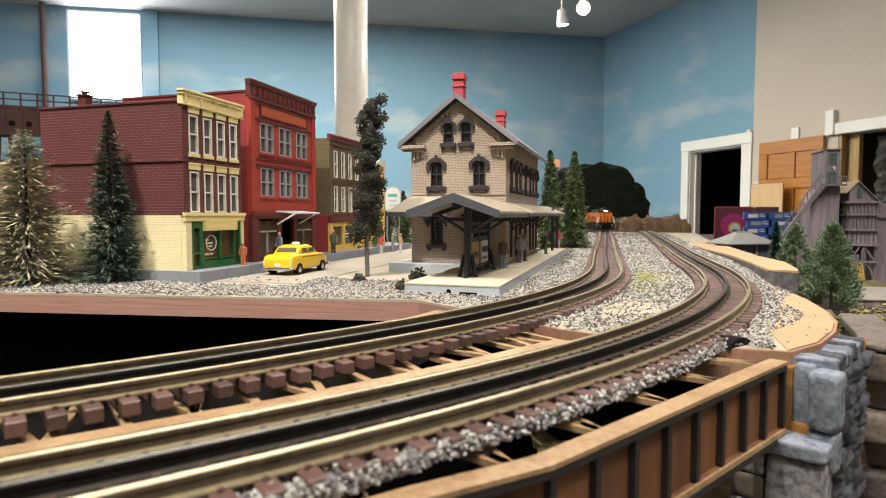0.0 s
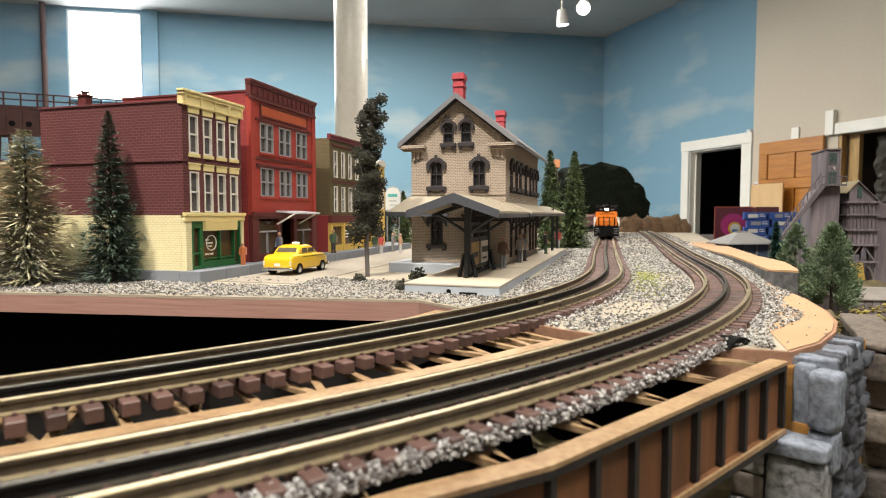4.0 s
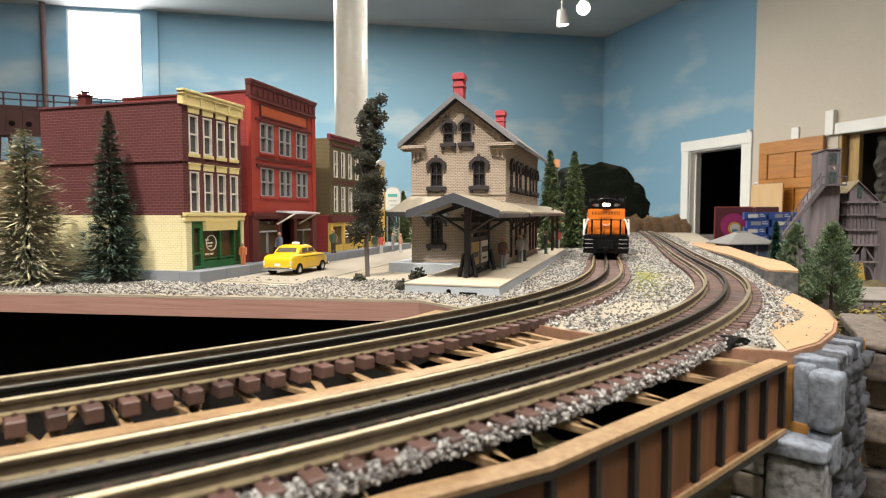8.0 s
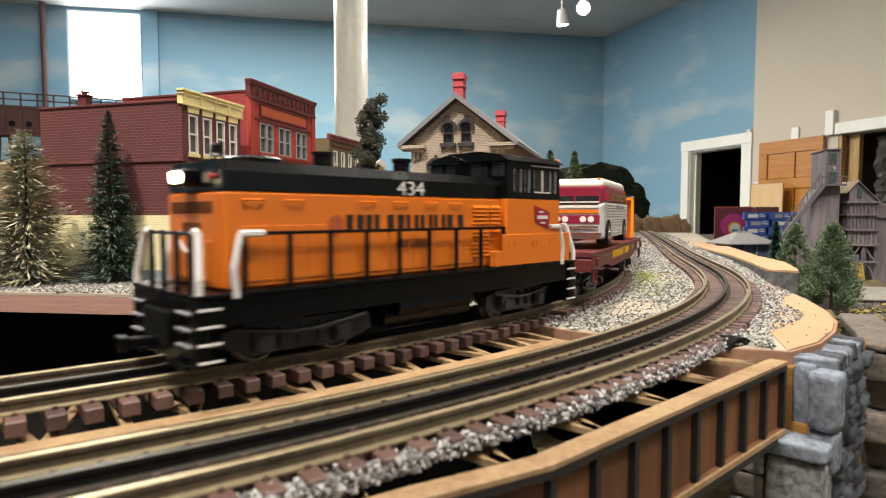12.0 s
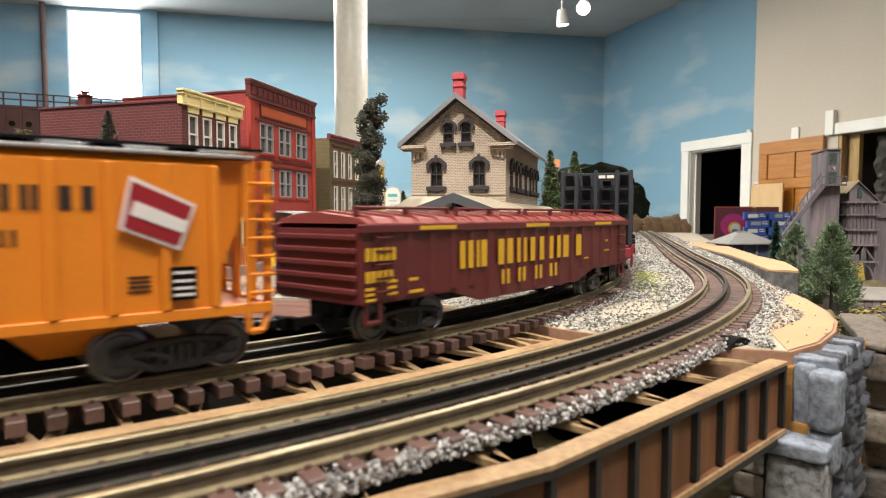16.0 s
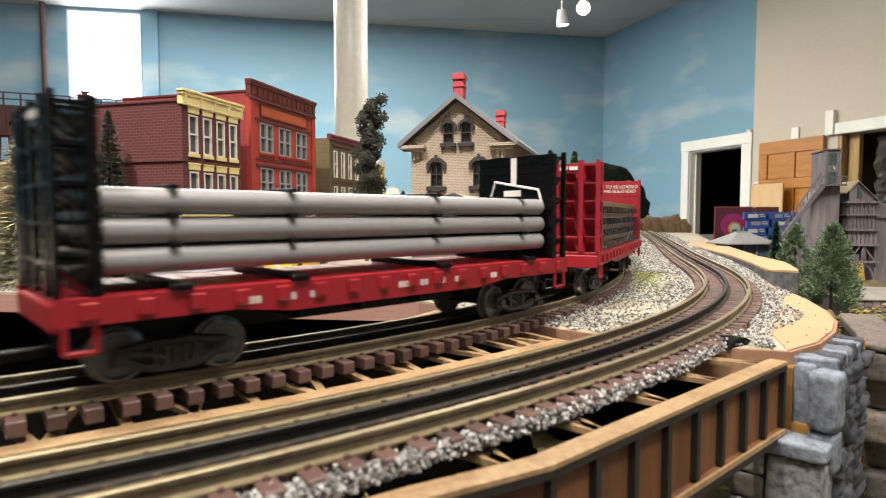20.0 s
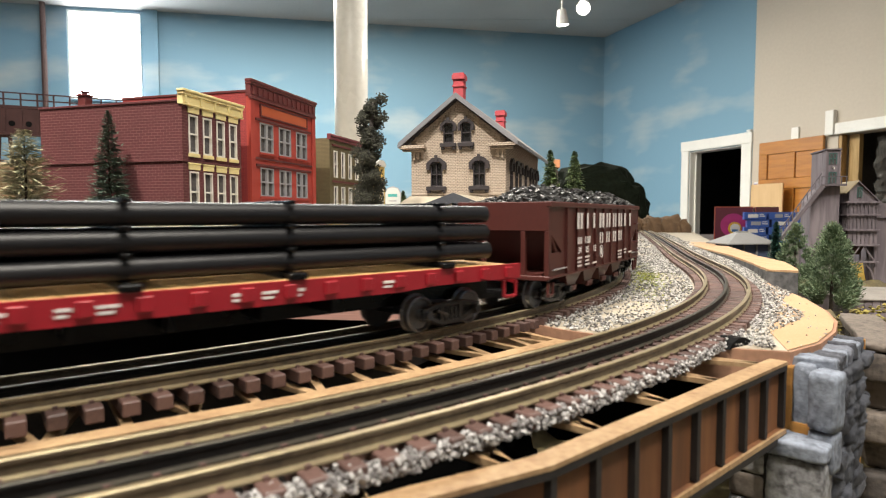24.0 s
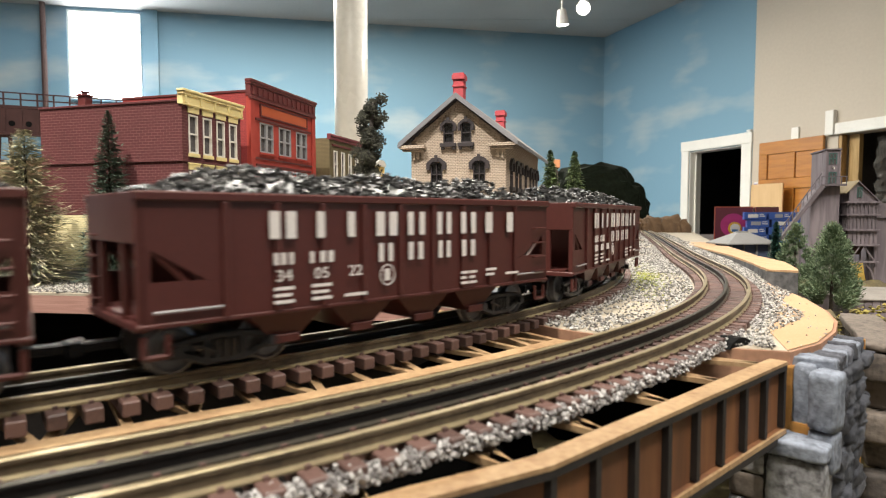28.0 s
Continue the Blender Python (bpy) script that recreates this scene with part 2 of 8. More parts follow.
single("floor", boxes([(-13000, 9000, -5000, 13000, FZ - 60, FZ)]), M_floor, place(0, 0), "dark worn floor of the room", "floor", kind="structure")
single("wall_left", boxes([(-9600, -9500, -5000, 11000, FZ, CZ)]), M_sky, place(0, 0), "pale blue painted room wall", "wall", kind="structure")
single("wall_rear", boxes([(-9600, 9000, -4300, -4200, FZ, CZ)]), M_beige, place(0, 0), "beige painted room wall", "wall", kind="structure")

# the bright window
M_bright = glow("bright_daylight", (0.93, 0.97, 1.0), 9.0)
win = thing("window_1", along(CORNER, BACK), "tall bright overexposed window high in the blue wall", "window", kind="structure")
part("pane", boxes([(7640, 8680, -150, -140, 1822, 3160)]), M_bright, win)
part("window_frame", boxes([(7640, 7662, -140, -20, 1822, 3160), (8658, 8680, -140, -20, 1822, 3160), (7662, 8658, -140, -20, 3138, 3160), (7662, 8658, -140, -20, 1822, 1844)]), M_white, win)
part("window_sill", boxes([(7615, 8705, -20, 40, 1790, 1820)], bev=4), M_sky, win)

# doorway with its white casing
door = thing("door_1", along(CORNER, RIGHT), "open doorway with white painted casing into a dark room", "doorway", kind="structure")
part("casing", boxes([(1970, 2110, -26, 0, FZ, 985)], bev=4), M_white, door)
part("casing", boxes([(3050, 3205, -26, 0, FZ, 985)], bev=4), M_white, door)
part("head_casing", boxes([(1960, 3215, -30, 0, 985, 1130)], bev=4), M_white, door)
part("head_strip", boxes([(1990, 3190, -34, -28, 1000, 1012), (3140, 3200, -40, 0, 1132, 1160)]), M_white, door)
part("jamb", boxes([(2112, 2124, 2, 205, FZ, 977), (3036, 3048, 2, 205, FZ, 977), (2124, 3036, 2, 205, 965, 977)]), M_white, door)
part("stop", boxes([(2124, 2150, 90, 110, FZ, 965)]), M_white, door)
# matt black walls stand in for the unlit dark beyond the doorway
part("dark_room", boxes([(1700, 1740, 210, 1900, FZ, 1400), (3500, 3540, 210, 1900, FZ, 1400), (1700, 3540, 1900, 1940, FZ, 1400), (1700, 3540, 210, 1940, 1400, 1440)]), M_matt_black, door, "black-walled stand-in for the unlit room behind the doorway")
sw = thing("light_switch", WR, "white light switch plate with a small blue label", "switch")
part("plate", boxes([(40, 120, -14, 0, 330, 480)], bev=4), M_white_plastic, sw)
part("blue_label", boxes([(55, 100, -18, -14, 400, 460)]), material("blue_label", (0.05, 0.08, 0.4), 0.5), sw)

# second opening with heavy white lintel
d2 = thing("door_2", WR, "wide storage opening under a thick white lintel board", "opening", kind="structure")
part("lintel", boxes([(1060, 2700, -40, 0, 952, 1075)], bev=5), M_white, d2)
part("post", boxes([(1010, 1110, -60, 0, 952, 1225)], bev=5), M_white, d2)
part("wood_post", boxes([(1132, 1170, 5, 90, FZ, 945)]), wood_material("raw_stud", (0.42, 0.26, 0.10), (0.25, 0.14, 0.05), "z", 40), d2)
part("wood_post", boxes([(1190, 1300, 95, 160, FZ, 945)]), wood_material("pale_stud", (0.45, 0.30, 0.12), (0.30, 0.18, 0.06), "z", 40), d2)
# dark wall colour stands in for the unlit store behind the opening
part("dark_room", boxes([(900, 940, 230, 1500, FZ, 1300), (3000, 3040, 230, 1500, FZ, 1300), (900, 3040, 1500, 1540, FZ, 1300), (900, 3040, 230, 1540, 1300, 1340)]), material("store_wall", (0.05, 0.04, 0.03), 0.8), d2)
single("wood_strip", boxes([(560, 660, -22, 0, 925, 1100)], bev=3), M_white, WR, "short white wooden block fixed to the beige wall", "block")

# panelled wooden door leaf on the wall
M_oak = wood_material("orange_oak", (0.46, 0.19, 0.030), (0.33, 0.125, 0.02), "x", 30, 0.4)
leaf = thing("wooden_door", WR, "orange-brown oak panelled door leaf hung on the wall", "door")
part("rail", boxes([(150, 1000, -60, -22, 810, 960)], bev=3), M_oak, leaf)
part("rail", boxes([(150, 1000, -60, -22, 380, 500)], bev=3), M_oak, leaf)
for a in (150, 530, 880):
    part("stile", boxes([(a, a + 120, -60, -22, 502, 808)], bev=3), M_oak, leaf)
    part("stile", boxes([(a, a + 120, -60, -22, FZ + 12, 378)], bev=3), M_oak, leaf)
for a, b in ((272, 528), (652, 878)):
    part("panel", boxes([(a, b, -44, -24, 503, 807)], bev=6), M_oak, leaf)
    part("panel", boxes([(a, b, -44, -24, FZ + 30, 377)], bev=6), M_oak, leaf)
single("plywood_sheet", boxes([(170, 620, -200, -182, FZ, 440)], bev=2), wood_material("pale_plywood", (0.62, 0.42, 0.22), (0.50, 0.32, 0.15), "z", 14), WR, "pale plywood sheet with a torn top edge leaning by the door", "plywood")

# white round column, pipe and ceiling lamps
col = thing("column", place(-610, 4000, FZ), "glossy white round steel column from floor to ceiling", "column", kind="structure")
part("shaft", lathe([(110, 0), (110, CZ - FZ)], 32), material("gloss_white", (0.90, 0.88, 0.83), 0.25, vary=0.05, coarse=2, grain=30), col, smooth=True)
part("collar", lathe([(126, 0), (126, 40), (111, 60)], 32), M_white, col)
single("wall_pipe", rods([(8950, 120, FZ), (8950, 120, CZ)], 38, 12), material("rusty_pipe", (0.07, 0.035, 0.03), 0.6), along(CORNER, BACK), "dark brown vertical pipe on the blue wall", "pipe")
M_lamp = glow("lamp_face", (1.0, 0.95, 0.85), 14.0)
bar = thing("lamp_track", place(0, 0), "thin ceiling lamp track with two white spot lamps", "lamp track")
T0, T1 = Vector((900, 5600, CZ - 40)), Vector((1060, 4300, CZ - 40))
part("track_bar", rod(T0, T1, 12, 8), M_white_plastic, bar)
for c, aim in (((1040, 4480, 1605), (-0.2, -0.7, -0.5)), ((985, 5000, 1690), (0.1, 0.1, -1))):
    c, aim = Vector(c), Vector(aim).normalized()
    part("spot_head", rod(c - aim * 60, c + aim * 60, 34, 16, r2=52), M_white_plastic, bar)
    part("spot_face", rod(c + aim * 60.5, c + aim * 62, 47, 16), M_lamp, bar)
    part("spot_stem", rod(c - aim * 40, (c.x, c.y, CZ), 7, 8), M_white_plastic, bar)

# ---- tracks ----
def centre_line(x, y, a, bends, step=6.0):
    """(x, y, heading) every step mm; bends: rows of (length, curvature at its start, curvature at its end)."""
    out, run = [(x, y, a)], 0.0
    for length, k0, k1 in bends:
        n = max(1, round(length / step))
        d = length / n
        for i in range(n):
            k = k0 + (k1 - k0) * (i + 0.5) / n
            a += k * d / 2
            x, y = x + d * math.cos(a), y + d * math.sin(a)
            a += k * d / 2
            out.append((x, y, a))
    return out


def backwards(x, y, a, k, length, step=6.0):
    out = []
    for i in range(round(length / step)):
        a -= k * step / 2
        x, y = x - step * math.cos(a), y - step * math.sin(a)
        a -= k * step / 2
        out.append((x, y, a))
    return out[::-1]


INNER_BENDS = [(262.5, 0.000237, 0.001223), (262.5, 0.001223, 0.00131), (262.5, 0.00131, -0.000092), (262.5, -0.00009, -0.00005),
               (1200, 0.0000135, 0.0000135), (1300, 0.00135, 0.00135), (3000, 0, 0)]
OUTER_BENDS = [(275, 0.00085, 0.00115), (275, 0.00115, 0.001081), (275, 0.001081, -0.000154), (275, -0.000154, -0.00005),
               (1300, 0.000017, 0.000017), (1500, 0.0012, 0.0012), (3000, 0, 0)]
BEFORE = 1500                     # track that runs on towards the near left
inner = backwards(-198.3, 171.2, 0.632, 0.0005, BEFORE) + centre_line(-198.3, 171.2, 0.632, INNER_BENDS)
outer = backwards(-84.7, 138.8, 0.590, 0.0007, BEFORE) + centre_line(-84.7, 138.8, 0.590, OUTER_BENDS)
cum = [0.0]
for p, q in zip(inner, inner[1:]):
    cum.append(cum[-1] + math.hypot(q[0] - p[0], q[1] - p[1]))


def on_track(s):
    """(x, y, heading) at s mm along the inner track, 0 where it enters the view."""
    s = min(max(s + BEFORE, 0.0), cum[-1] - 1e-6)
    i = min(int(np.searchsorted(cum, s, side="right")) - 1, len(inner) - 2)
    w = (s - cum[i]) / (cum[i + 1] - cum[i])
    return tuple(a + (b - a) * w for a, b in zip(inner[i], inner[i + 1]))


def shifted(line, off):
    return [(x + off * math.sin(a), y - off * math.cos(a), a) for x, y, a in line]


M_rail = material("brassy_rail", (0.43, 0.36, 0.215), 0.34, metal=0.6, vary=0.2, grain=300, coarse=25, second=(0.27, 0.22, 0.145), bump=0.05)
M_web = material("darker_rail_web", (0.16, 0.125, 0.08), 0.45, metal=0.3, vary=0.25, grain=300, coarse=45, second=(0.055, 0.042, 0.03), bump=0.05)
M_rail_black = material("blackened_rail", (0.075, 0.066, 0.05), 0.42, metal=0.4, vary=0.3, second=(0.03, 0.027, 0.022), bump=0.05)
M_web_black = material("blackened_rail_web", (0.010, 0.010, 0.010), 0.5, vary=0.3, bump=0.05, spec=0.3)
M_tie = material("brown_tie", (0.115, 0.064, 0.054), 0.55, vary=0.2, grain=700, coarse=60, piece_vary=0.5, bump=0.3, second=(0.058, 0.033, 0.029))
M_brass = material("rail_foot", (0.42, 0.34, 0.19), 0.4, metal=0.8, vary=0.2, second=(0.25, 0.18, 0.09))
RAIL = [(-2.3, -5.5), (2.3, -5.5), (2.3, -4.9), (0.6, -4.3), (0.55, -1.9), (1.25, -1.4), (1.25, -0.25), (0.9, 0), (-0.9, 0), (-1.25, -0.25), (-1.25, -1.4), (-0.55, -1.9), (-0.6, -4.3), (-2.3, -4.9)]


def tie_mesh():
    bm = box(-3.0, 3.0, -26.5, 26.5, -10.9, -5.6, bev=0.45)
    for y in (-17, 0, 17):
        for side in (-1, 1):
            box(-0.8, 0.8, y + side * 2.5 - 0.7, y + side * 2.5 + 0.7, -5.6, -4.5, bm)
    return mesh_of("tie", bm, M_tie)


def build_track(name, line, label):
    ob = thing(name, place(0, 0), label, "railway track")
    rail_line = line[::2] if len(line) % 2 else line[::2] + [line[-1]]
    for off, mt, text in ((-17, M_rail, "weathered brass running rail"), (17, M_rail, "weathered brass running rail"), (0, M_rail_black, "blackened centre rail")):
        bm = sweep(shifted(rail_line, off), RAIL)
        for f in bm.faces:
            z = f.calc_center_median().z
            # faces between head and foot take the darker material
            f.material_index = int(-4.5 < z < -0.5)
        part("rail", bm, [mt, M_web if mt is M_rail else M_web_black], ob, text)
    return ob


def joiners(ob, line, stops):
    """Plate joints on the webs of the running rails at the ends of the track sections."""
    run = np.concatenate([[0], np.cumsum(np.hypot(np.diff([p[0] for p in line]), np.diff([p[1] for p in line])))]) - BEFORE
    plate = mesh_of("joiner", boxes([(-4.5, 4.5, -1.3, 1.3, -4.6, -1.8), (-0.5, 0.5, -1.5, 1.5, -1.9, 0.05)], bev=0.2), M_web)
    for k in stops:
        x, y, a = (float(np.interp(k, run, [p[i] for p in line])) for i in range(3))
        for off in (-17, 0, 17):
            piece("joiner", plate, ob, place(x + off * math.sin(a), y - off * math.cos(a), 0, math.degrees(a)))


track_inner = build_track("track", inner, "three-rail model track with brown ties and a black centre rail")
track_outer = build_track("track", outer, "three-rail model track curving beside the stone abutment")
joiners(track_inner, inner, (372, 620, 870, 1120))
joiners(track_outer, outer, (520, 735, 960))

# ---- the layout's table ----
M_fascia = wood_material("pinkish_board_edge", (0.36, 0.205, 0.17), (0.27, 0.145, 0.12), "level", 420, 0.8, 26.0, 0.6)
M_ply = material("tan_board", (0.42, 0.275, 0.16), 0.85, vary=0.14, grain=420, coarse=14, second=(0.36, 0.225, 0.12), bump=0.4)
M_plyedge = material("reddish_board_edge", (0.37, 0.20, 0.125), 0.75, vary=0.18, grain=260, coarse=30, bump=0.3)
M_ground = material("sandy_ground", (0.40, 0.345, 0.265), 0.9, vary=0.14, grain=700, coarse=18, bump=0.5, second=(0.27, 0.245, 0.20))
GZ = -10.0                        # ground of the town
# outline of the board: left front edge, the bridge gap, the rounded corner beyond the outer track, the far side
BOARD = [(-4600, 1110), (-400, 536), (-185, 507), (-20, 486), (20, 436), (74, 362), (112, 330), (147, 313), (178, 303), (205, 322), (235, 355), (258, 388), (279, 430), (303, 495), (328, 590), (345, 640), (420, 800), (560, 1200), (760, 1700), (980, 2300), (1120, 2700), (1120, 3720), (-4600, 3720)]
table = thing("layout_table", place(0, 0), "model railway tabletop with sanded ground and a raw board edge", "tabletop", kind="structure")
part("board", prism(BOARD, GZ - 18.0, GZ - 2.2), M_fascia, table, "pinkish-brown wooden board edge")
part("ground", prism(BOARD, GZ - 2.0, GZ), M_ground, table)
CURTAIN = [(-4600, 1190), (-400, 566), (-20, 516), (110, 372), (185, 335), (290, 480), (400, 900), (560, 1170), (625, 1400), (625, 3640), (-4600, 3640)]
# the cloth's near-black also stands in for the dark void under the board
single("table_skirt", prism(CURTAIN, FZ, GZ - 18.5), M_cloth, place(0, 0), "black cloth hanging under the tabletop", "table skirt", kind="structure")

# ---- bridge ----
M_deck = material("laser_cut_plywood", (0.40, 0.275, 0.15), 0.6, vary=0.12, grain=320, coarse=45, second=(0.19, 0.105, 0.05), bump=0.25)
M_panel = wood_material("brown_girder_panel", (0.20, 0.083, 0.032), (0.085, 0.034, 0.015), "z", 90, 0.6)
M_rib = material("char_and_shade_black", (0.022, 0.018, 0.017), 0.7, vary=0.3)


def strip(points, w0, w1, z0, z1, bm=None):
    """A flat strip along a polyline, from w0 to w1 to its right."""
    bm = bm or bmesh.new()
    line = []
    for i, p in enumerate(points):
        a = Vector(points[max(i - 1, 0)])
        b = Vector(points[min(i + 1, len(points) - 1)])
        d = b - a
        line.append((p[0], p[1], math.atan2(d.y, d.x)))
    return sweep(line, [(w0, z0), (w1, z0), (w1, z1), (w0, z1)], bm)


F3 = [(-330, -45), (-95, 92), (-4, 149), (32, 169), (172, 292)]          # outer edge of the near girder
F2 = [(-330, 60), (-136, 183), (-63, 233), (-21, 266), (22, 303), (68, 345)]
F1 = [(-420, 90), (-215, 225), (-120, 300), (-40, 380), (0, 450)]
bridge = thing("deck_girder_bridge", place(0, 0), "laser-cut wooden deck girder bridge with dark-edged brown panels", "bridge")
TOPZ = -12.8
for name, line, w0, w1 in (("near_flange", F3, -8.5, 0), ("middle_flange", F2, -1.5, 7.5), ("far_flange", F1, -6, 6)):
    part(name, strip(line, w0, w1, TOPZ - 1.6, TOPZ), M_deck, bridge)
    part("flange_edge", strip(line, w0 + 0.25, w1 - 0.25, TOPZ - 4.4, TOPZ - 1.7), M_rib, bridge)
    web = w1 - 4 if line is F3 else (w0 + w1) / 2
    # inner two webs are coloured black to carry the deep shadow under the deck
    part("girder_web", strip(line, web - 1, web + 0.6, TOPZ - 34, TOPZ - 4.5), M_panel if line is F3 else M_rib, bridge)


def spaced(points, gap, start=0.0):
    out, left = [], start
    for p, q in zip(points, points[1:]):
        p, q = Vector(p), Vector(q)
        n, a = (q - p).length, math.atan2(q.y - p.y, q.x - p.x)
        while left <= n:
            out.append((*(p + (q - p) * left / n), a))
            left += gap
        left -= n
    return out


rib = mesh_of("rib", box(-1.4, 1.4, 0.4, 3.3, TOPZ - 33.5, TOPZ - 4.6), M_rib)
for x, y, a in spaced(F3[::-1], 23, 0.8):
    piece("rib", rib, bridge, place(x + 3.9 * math.sin(a), y - 3.9 * math.cos(a), 0, math.degrees(a)))
part("bottom_flange", strip(F3, -9, -1, TOPZ - 36.4, TOPZ - 34.2), M_panel, bridge)
part("bottom_flange_lip", strip(F3, -1, 0.3, TOPZ - 36.4, TOPZ - 34.1), M_deck, bridge)
part("bottom_flange_edge", strip(F3, -12.4, 0.4, TOPZ - 39.5, TOPZ - 36.5), M_rib, bridge)


def nearest(points, x, y):
    return min(range(len(points)), key=lambda i: (points[i][0] - x) ** 2 + (points[i][1] - y) ** 2)


def lattice(one, two, gap, start, inset):
    """Zigzag bars between two flanges."""
    fine = spaced(two, 3)
    for x, y, a in spaced(one, gap, start):
        x, y = x - inset * math.sin(a), y + inset * math.cos(a)
        k = nearest(fine, x, y)
        for d in (-8, 0, 8):
            if 0 <= k + d < len(fine):
                part("lattice_bar", strip([(x, y), fine[k + d][:2]], -1.9, 1.9, TOPZ - 2.6, TOPZ - 0.4), M_deck, bridge)


lattice(F3[::-1], F2[::-1], 46, 12, -8)
lattice(F1[::-1], F2[::-1], 46, 12, 5)

# ---- main street ----
TOWN = place(-268, 615, 2, 74)     # local x along the shop fronts, y into the shops, z up from the pavement
# maroon: the glints along brick edges are put into its pale joint colour
M_maroon = brick_material("maroon_brick", (0.096, 0.020, 0.024), (0.082, 0.017, 0.020), (0.165, 0.068, 0.062), 7.6, 3.0, 0.26, bump=1.0)
M_creambrick = brick_material("cream_brick", (0.74, 0.67, 0.42), (0.71, 0.64, 0.40), (0.58, 0.50, 0.26), 5.6, 2.4, 0.30)
M_redbrick = material("red_painted_wall", (0.36, 0.043, 0.030), 0.6, vary=0.10, grain=900, coarse=20, bump=0.2)
M_redbrick_side = brick_material("red_brick", (0.30, 0.035, 0.035), (0.26, 0.03, 0.03), (0.16, 0.02, 0.02), 4.6, 2.05, 0.25)
M_darkred = material("dark_red_trim", (0.115, 0.022, 0.022), 0.55, vary=0.1)
M_orange_sign = material("orange_sign_panel", (0.42, 0.085, 0.028), 0.5, vary=0.06)
M_olive = brick_material("olive_brick", (0.135, 0.105, 0.048), (0.115, 0.09, 0.04), (0.055, 0.042, 0.018), 4.6, 2.05, 0.3)
M_yellow = material("yellow_paint", (0.66, 0.45, 0.10), 0.55, vary=0.06)
M_green = material("green_paint", (0.012, 0.12, 0.035), 0.45, vary=0.1)
M_windowgrey = material("grey_sash", (0.30, 0.30, 0.32), 0.5, vary=0.05)
M_sash = material("white_sash", (0.70, 0.67, 0.62), 0.5, vary=0.05)
M_pane = material("window_pane", (0.045, 0.042, 0.045), 0.15, vary=0.3, coarse=60, bump=0.0, second=(0.11, 0.10, 0.10))
M_shopglass = material("shop_glass", (0.05, 0.038, 0.028), 0.1, vary=0.3, coarse=40, bump=0.0, second=(0.10, 0.055, 0.025))
M_roofing = material("roof_felt", (0.05, 0.045, 0.045), 0.85, vary=0.2)
M_slab = material("grey_pavement_slab", (0.22, 0.24, 0.28), 0.7, vary=0.08, grain=500, coarse=15)


def sash_window(parent, x0, x1, z0, z1, frame_mat, lintel=None, sill=None, bars=1, y=0.0, bar_mid=True, name="window"):
    """A window in a front at y: frame with bars, pane set back, and lintel and sill where given."""
    w = 1.5
    rows = [(x0, x0 + w, y - 0.9, y + 2, z0, z1), (x1 - w, x1, y - 0.9, y + 2, z0, z1), (x0 + w, x1 - w, y - 0.9, y + 2, z1 - w, z1), (x0 + w, x1 - w, y - 0.9, y + 2, z0, z0 + w)]
    zm = (z0 + z1) / 2
    if bar_mid:
        rows.append((x0 + w, x1 - w, y - 0.5, y + 1.6, zm - 0.8, zm + 0.8))
    for i in range(bars - 1):
        xm = x0 + (x1 - x0) * (i + 1) / bars
        rows.append((xm - 0.8, xm + 0.8, y - 0.6, y + 1.5, z0 + w, z1 - w))
    ob = part(name, boxes(rows[:4]), frame_mat, parent)
    for row in rows[4:]:
        part("glazing_bar", boxes([row]), frame_mat, ob)
    part("pane", boxes([(x0 + 0.6, x1 - 0.6, y + 2.1, y + 2.6, z0 + 0.6, z1 - 0.6)]), M_pane, ob)
    if lintel:
        part("lintel", boxes([(x0 - 1.5, x1 + 1.5, y - 1.8, y - 0.05, z1 + 1.6, z1 + 7.2), (x0 - 2.2, x1 + 2.2, y - 2.4, y - 0.05, z1 + 7.3, z1 + 8.8)], bev=0.3), lintel, ob)
    if sill:
        part("sill", boxes([(x0 - 1.2, x1 + 1.2, y - 2.4, y - 0.05, z0 - 4.2, z0 - 0.3)], bev=0.4), sill, ob)
    return ob


def front_wall(length, storeys, thick=4.0, x=0.0):
    """A shop front from storeys of (low, high, openings)."""
    bm = bmesh.new()
    for lo, hi, holes in storeys:
        at = x
        for a, b, c, d in sorted(holes):
            box(at, a, 0, thick, lo, hi, bm)
            box(a, b, 0, thick, lo, c, bm)
            box(a, b, 0, thick, d, hi, bm)
            at = b
        box(at, x + length, 0, thick, lo, hi, bm)
    return bm


# pavement and street
pave = thing("pavement", TOWN, "raised grey-blue concrete pavement along the shops", "pavement", kind="structure")
for i in range(15):
    a = -4 + i * 44.0
    part("slab", boxes([(a, a + 43.5, -21, 4, -12, 0)], bev=0.4), M_slab, pave)
part("slab", boxes([(-4, 660, 4.3, 206, -12, -0.05)]), M_slab, pave)
single("road", boxes([(16, 660, -122, -21.5, -13, -11.3)]), material("dusty_street", (0.34, 0.305, 0.255), 0.9, vary=0.12, grain=500, coarse=14, second=(0.25, 0.225, 0.19), bump=0.3), TOWN, "dusty tan-grey model street", "road", kind="structure")

# first shop: maroon brick over cream brick
shop = thing("corner_shop", TOWN, "three-storey maroon brick shop with cream ground floor and green shopfront", "building")
WX = [9.6 + 22.7 * i for i in range(4)]
up = [(a, a + 14.2, 61, 104) for a in WX]
upper = [(a, a + 14.2, 123, 163) for a in WX]
part("front_wall", front_wall(100, [(60, 115, up), (115, 177, upper)]), M_maroon, shop)
part("side_wall", boxes([(0, 4, 4.1, 187, 58.2, 176)]), M_maroon, shop, "maroon brick side wall")
part("side_wall", boxes([(-0.3, 4, 4.1, 187, 0, 58)]), M_creambrick, shop, "cream brick lower side wall")
part("rear_wall", boxes([(4.1, 100, 183, 187, 0, 174)]), M_maroon, shop)
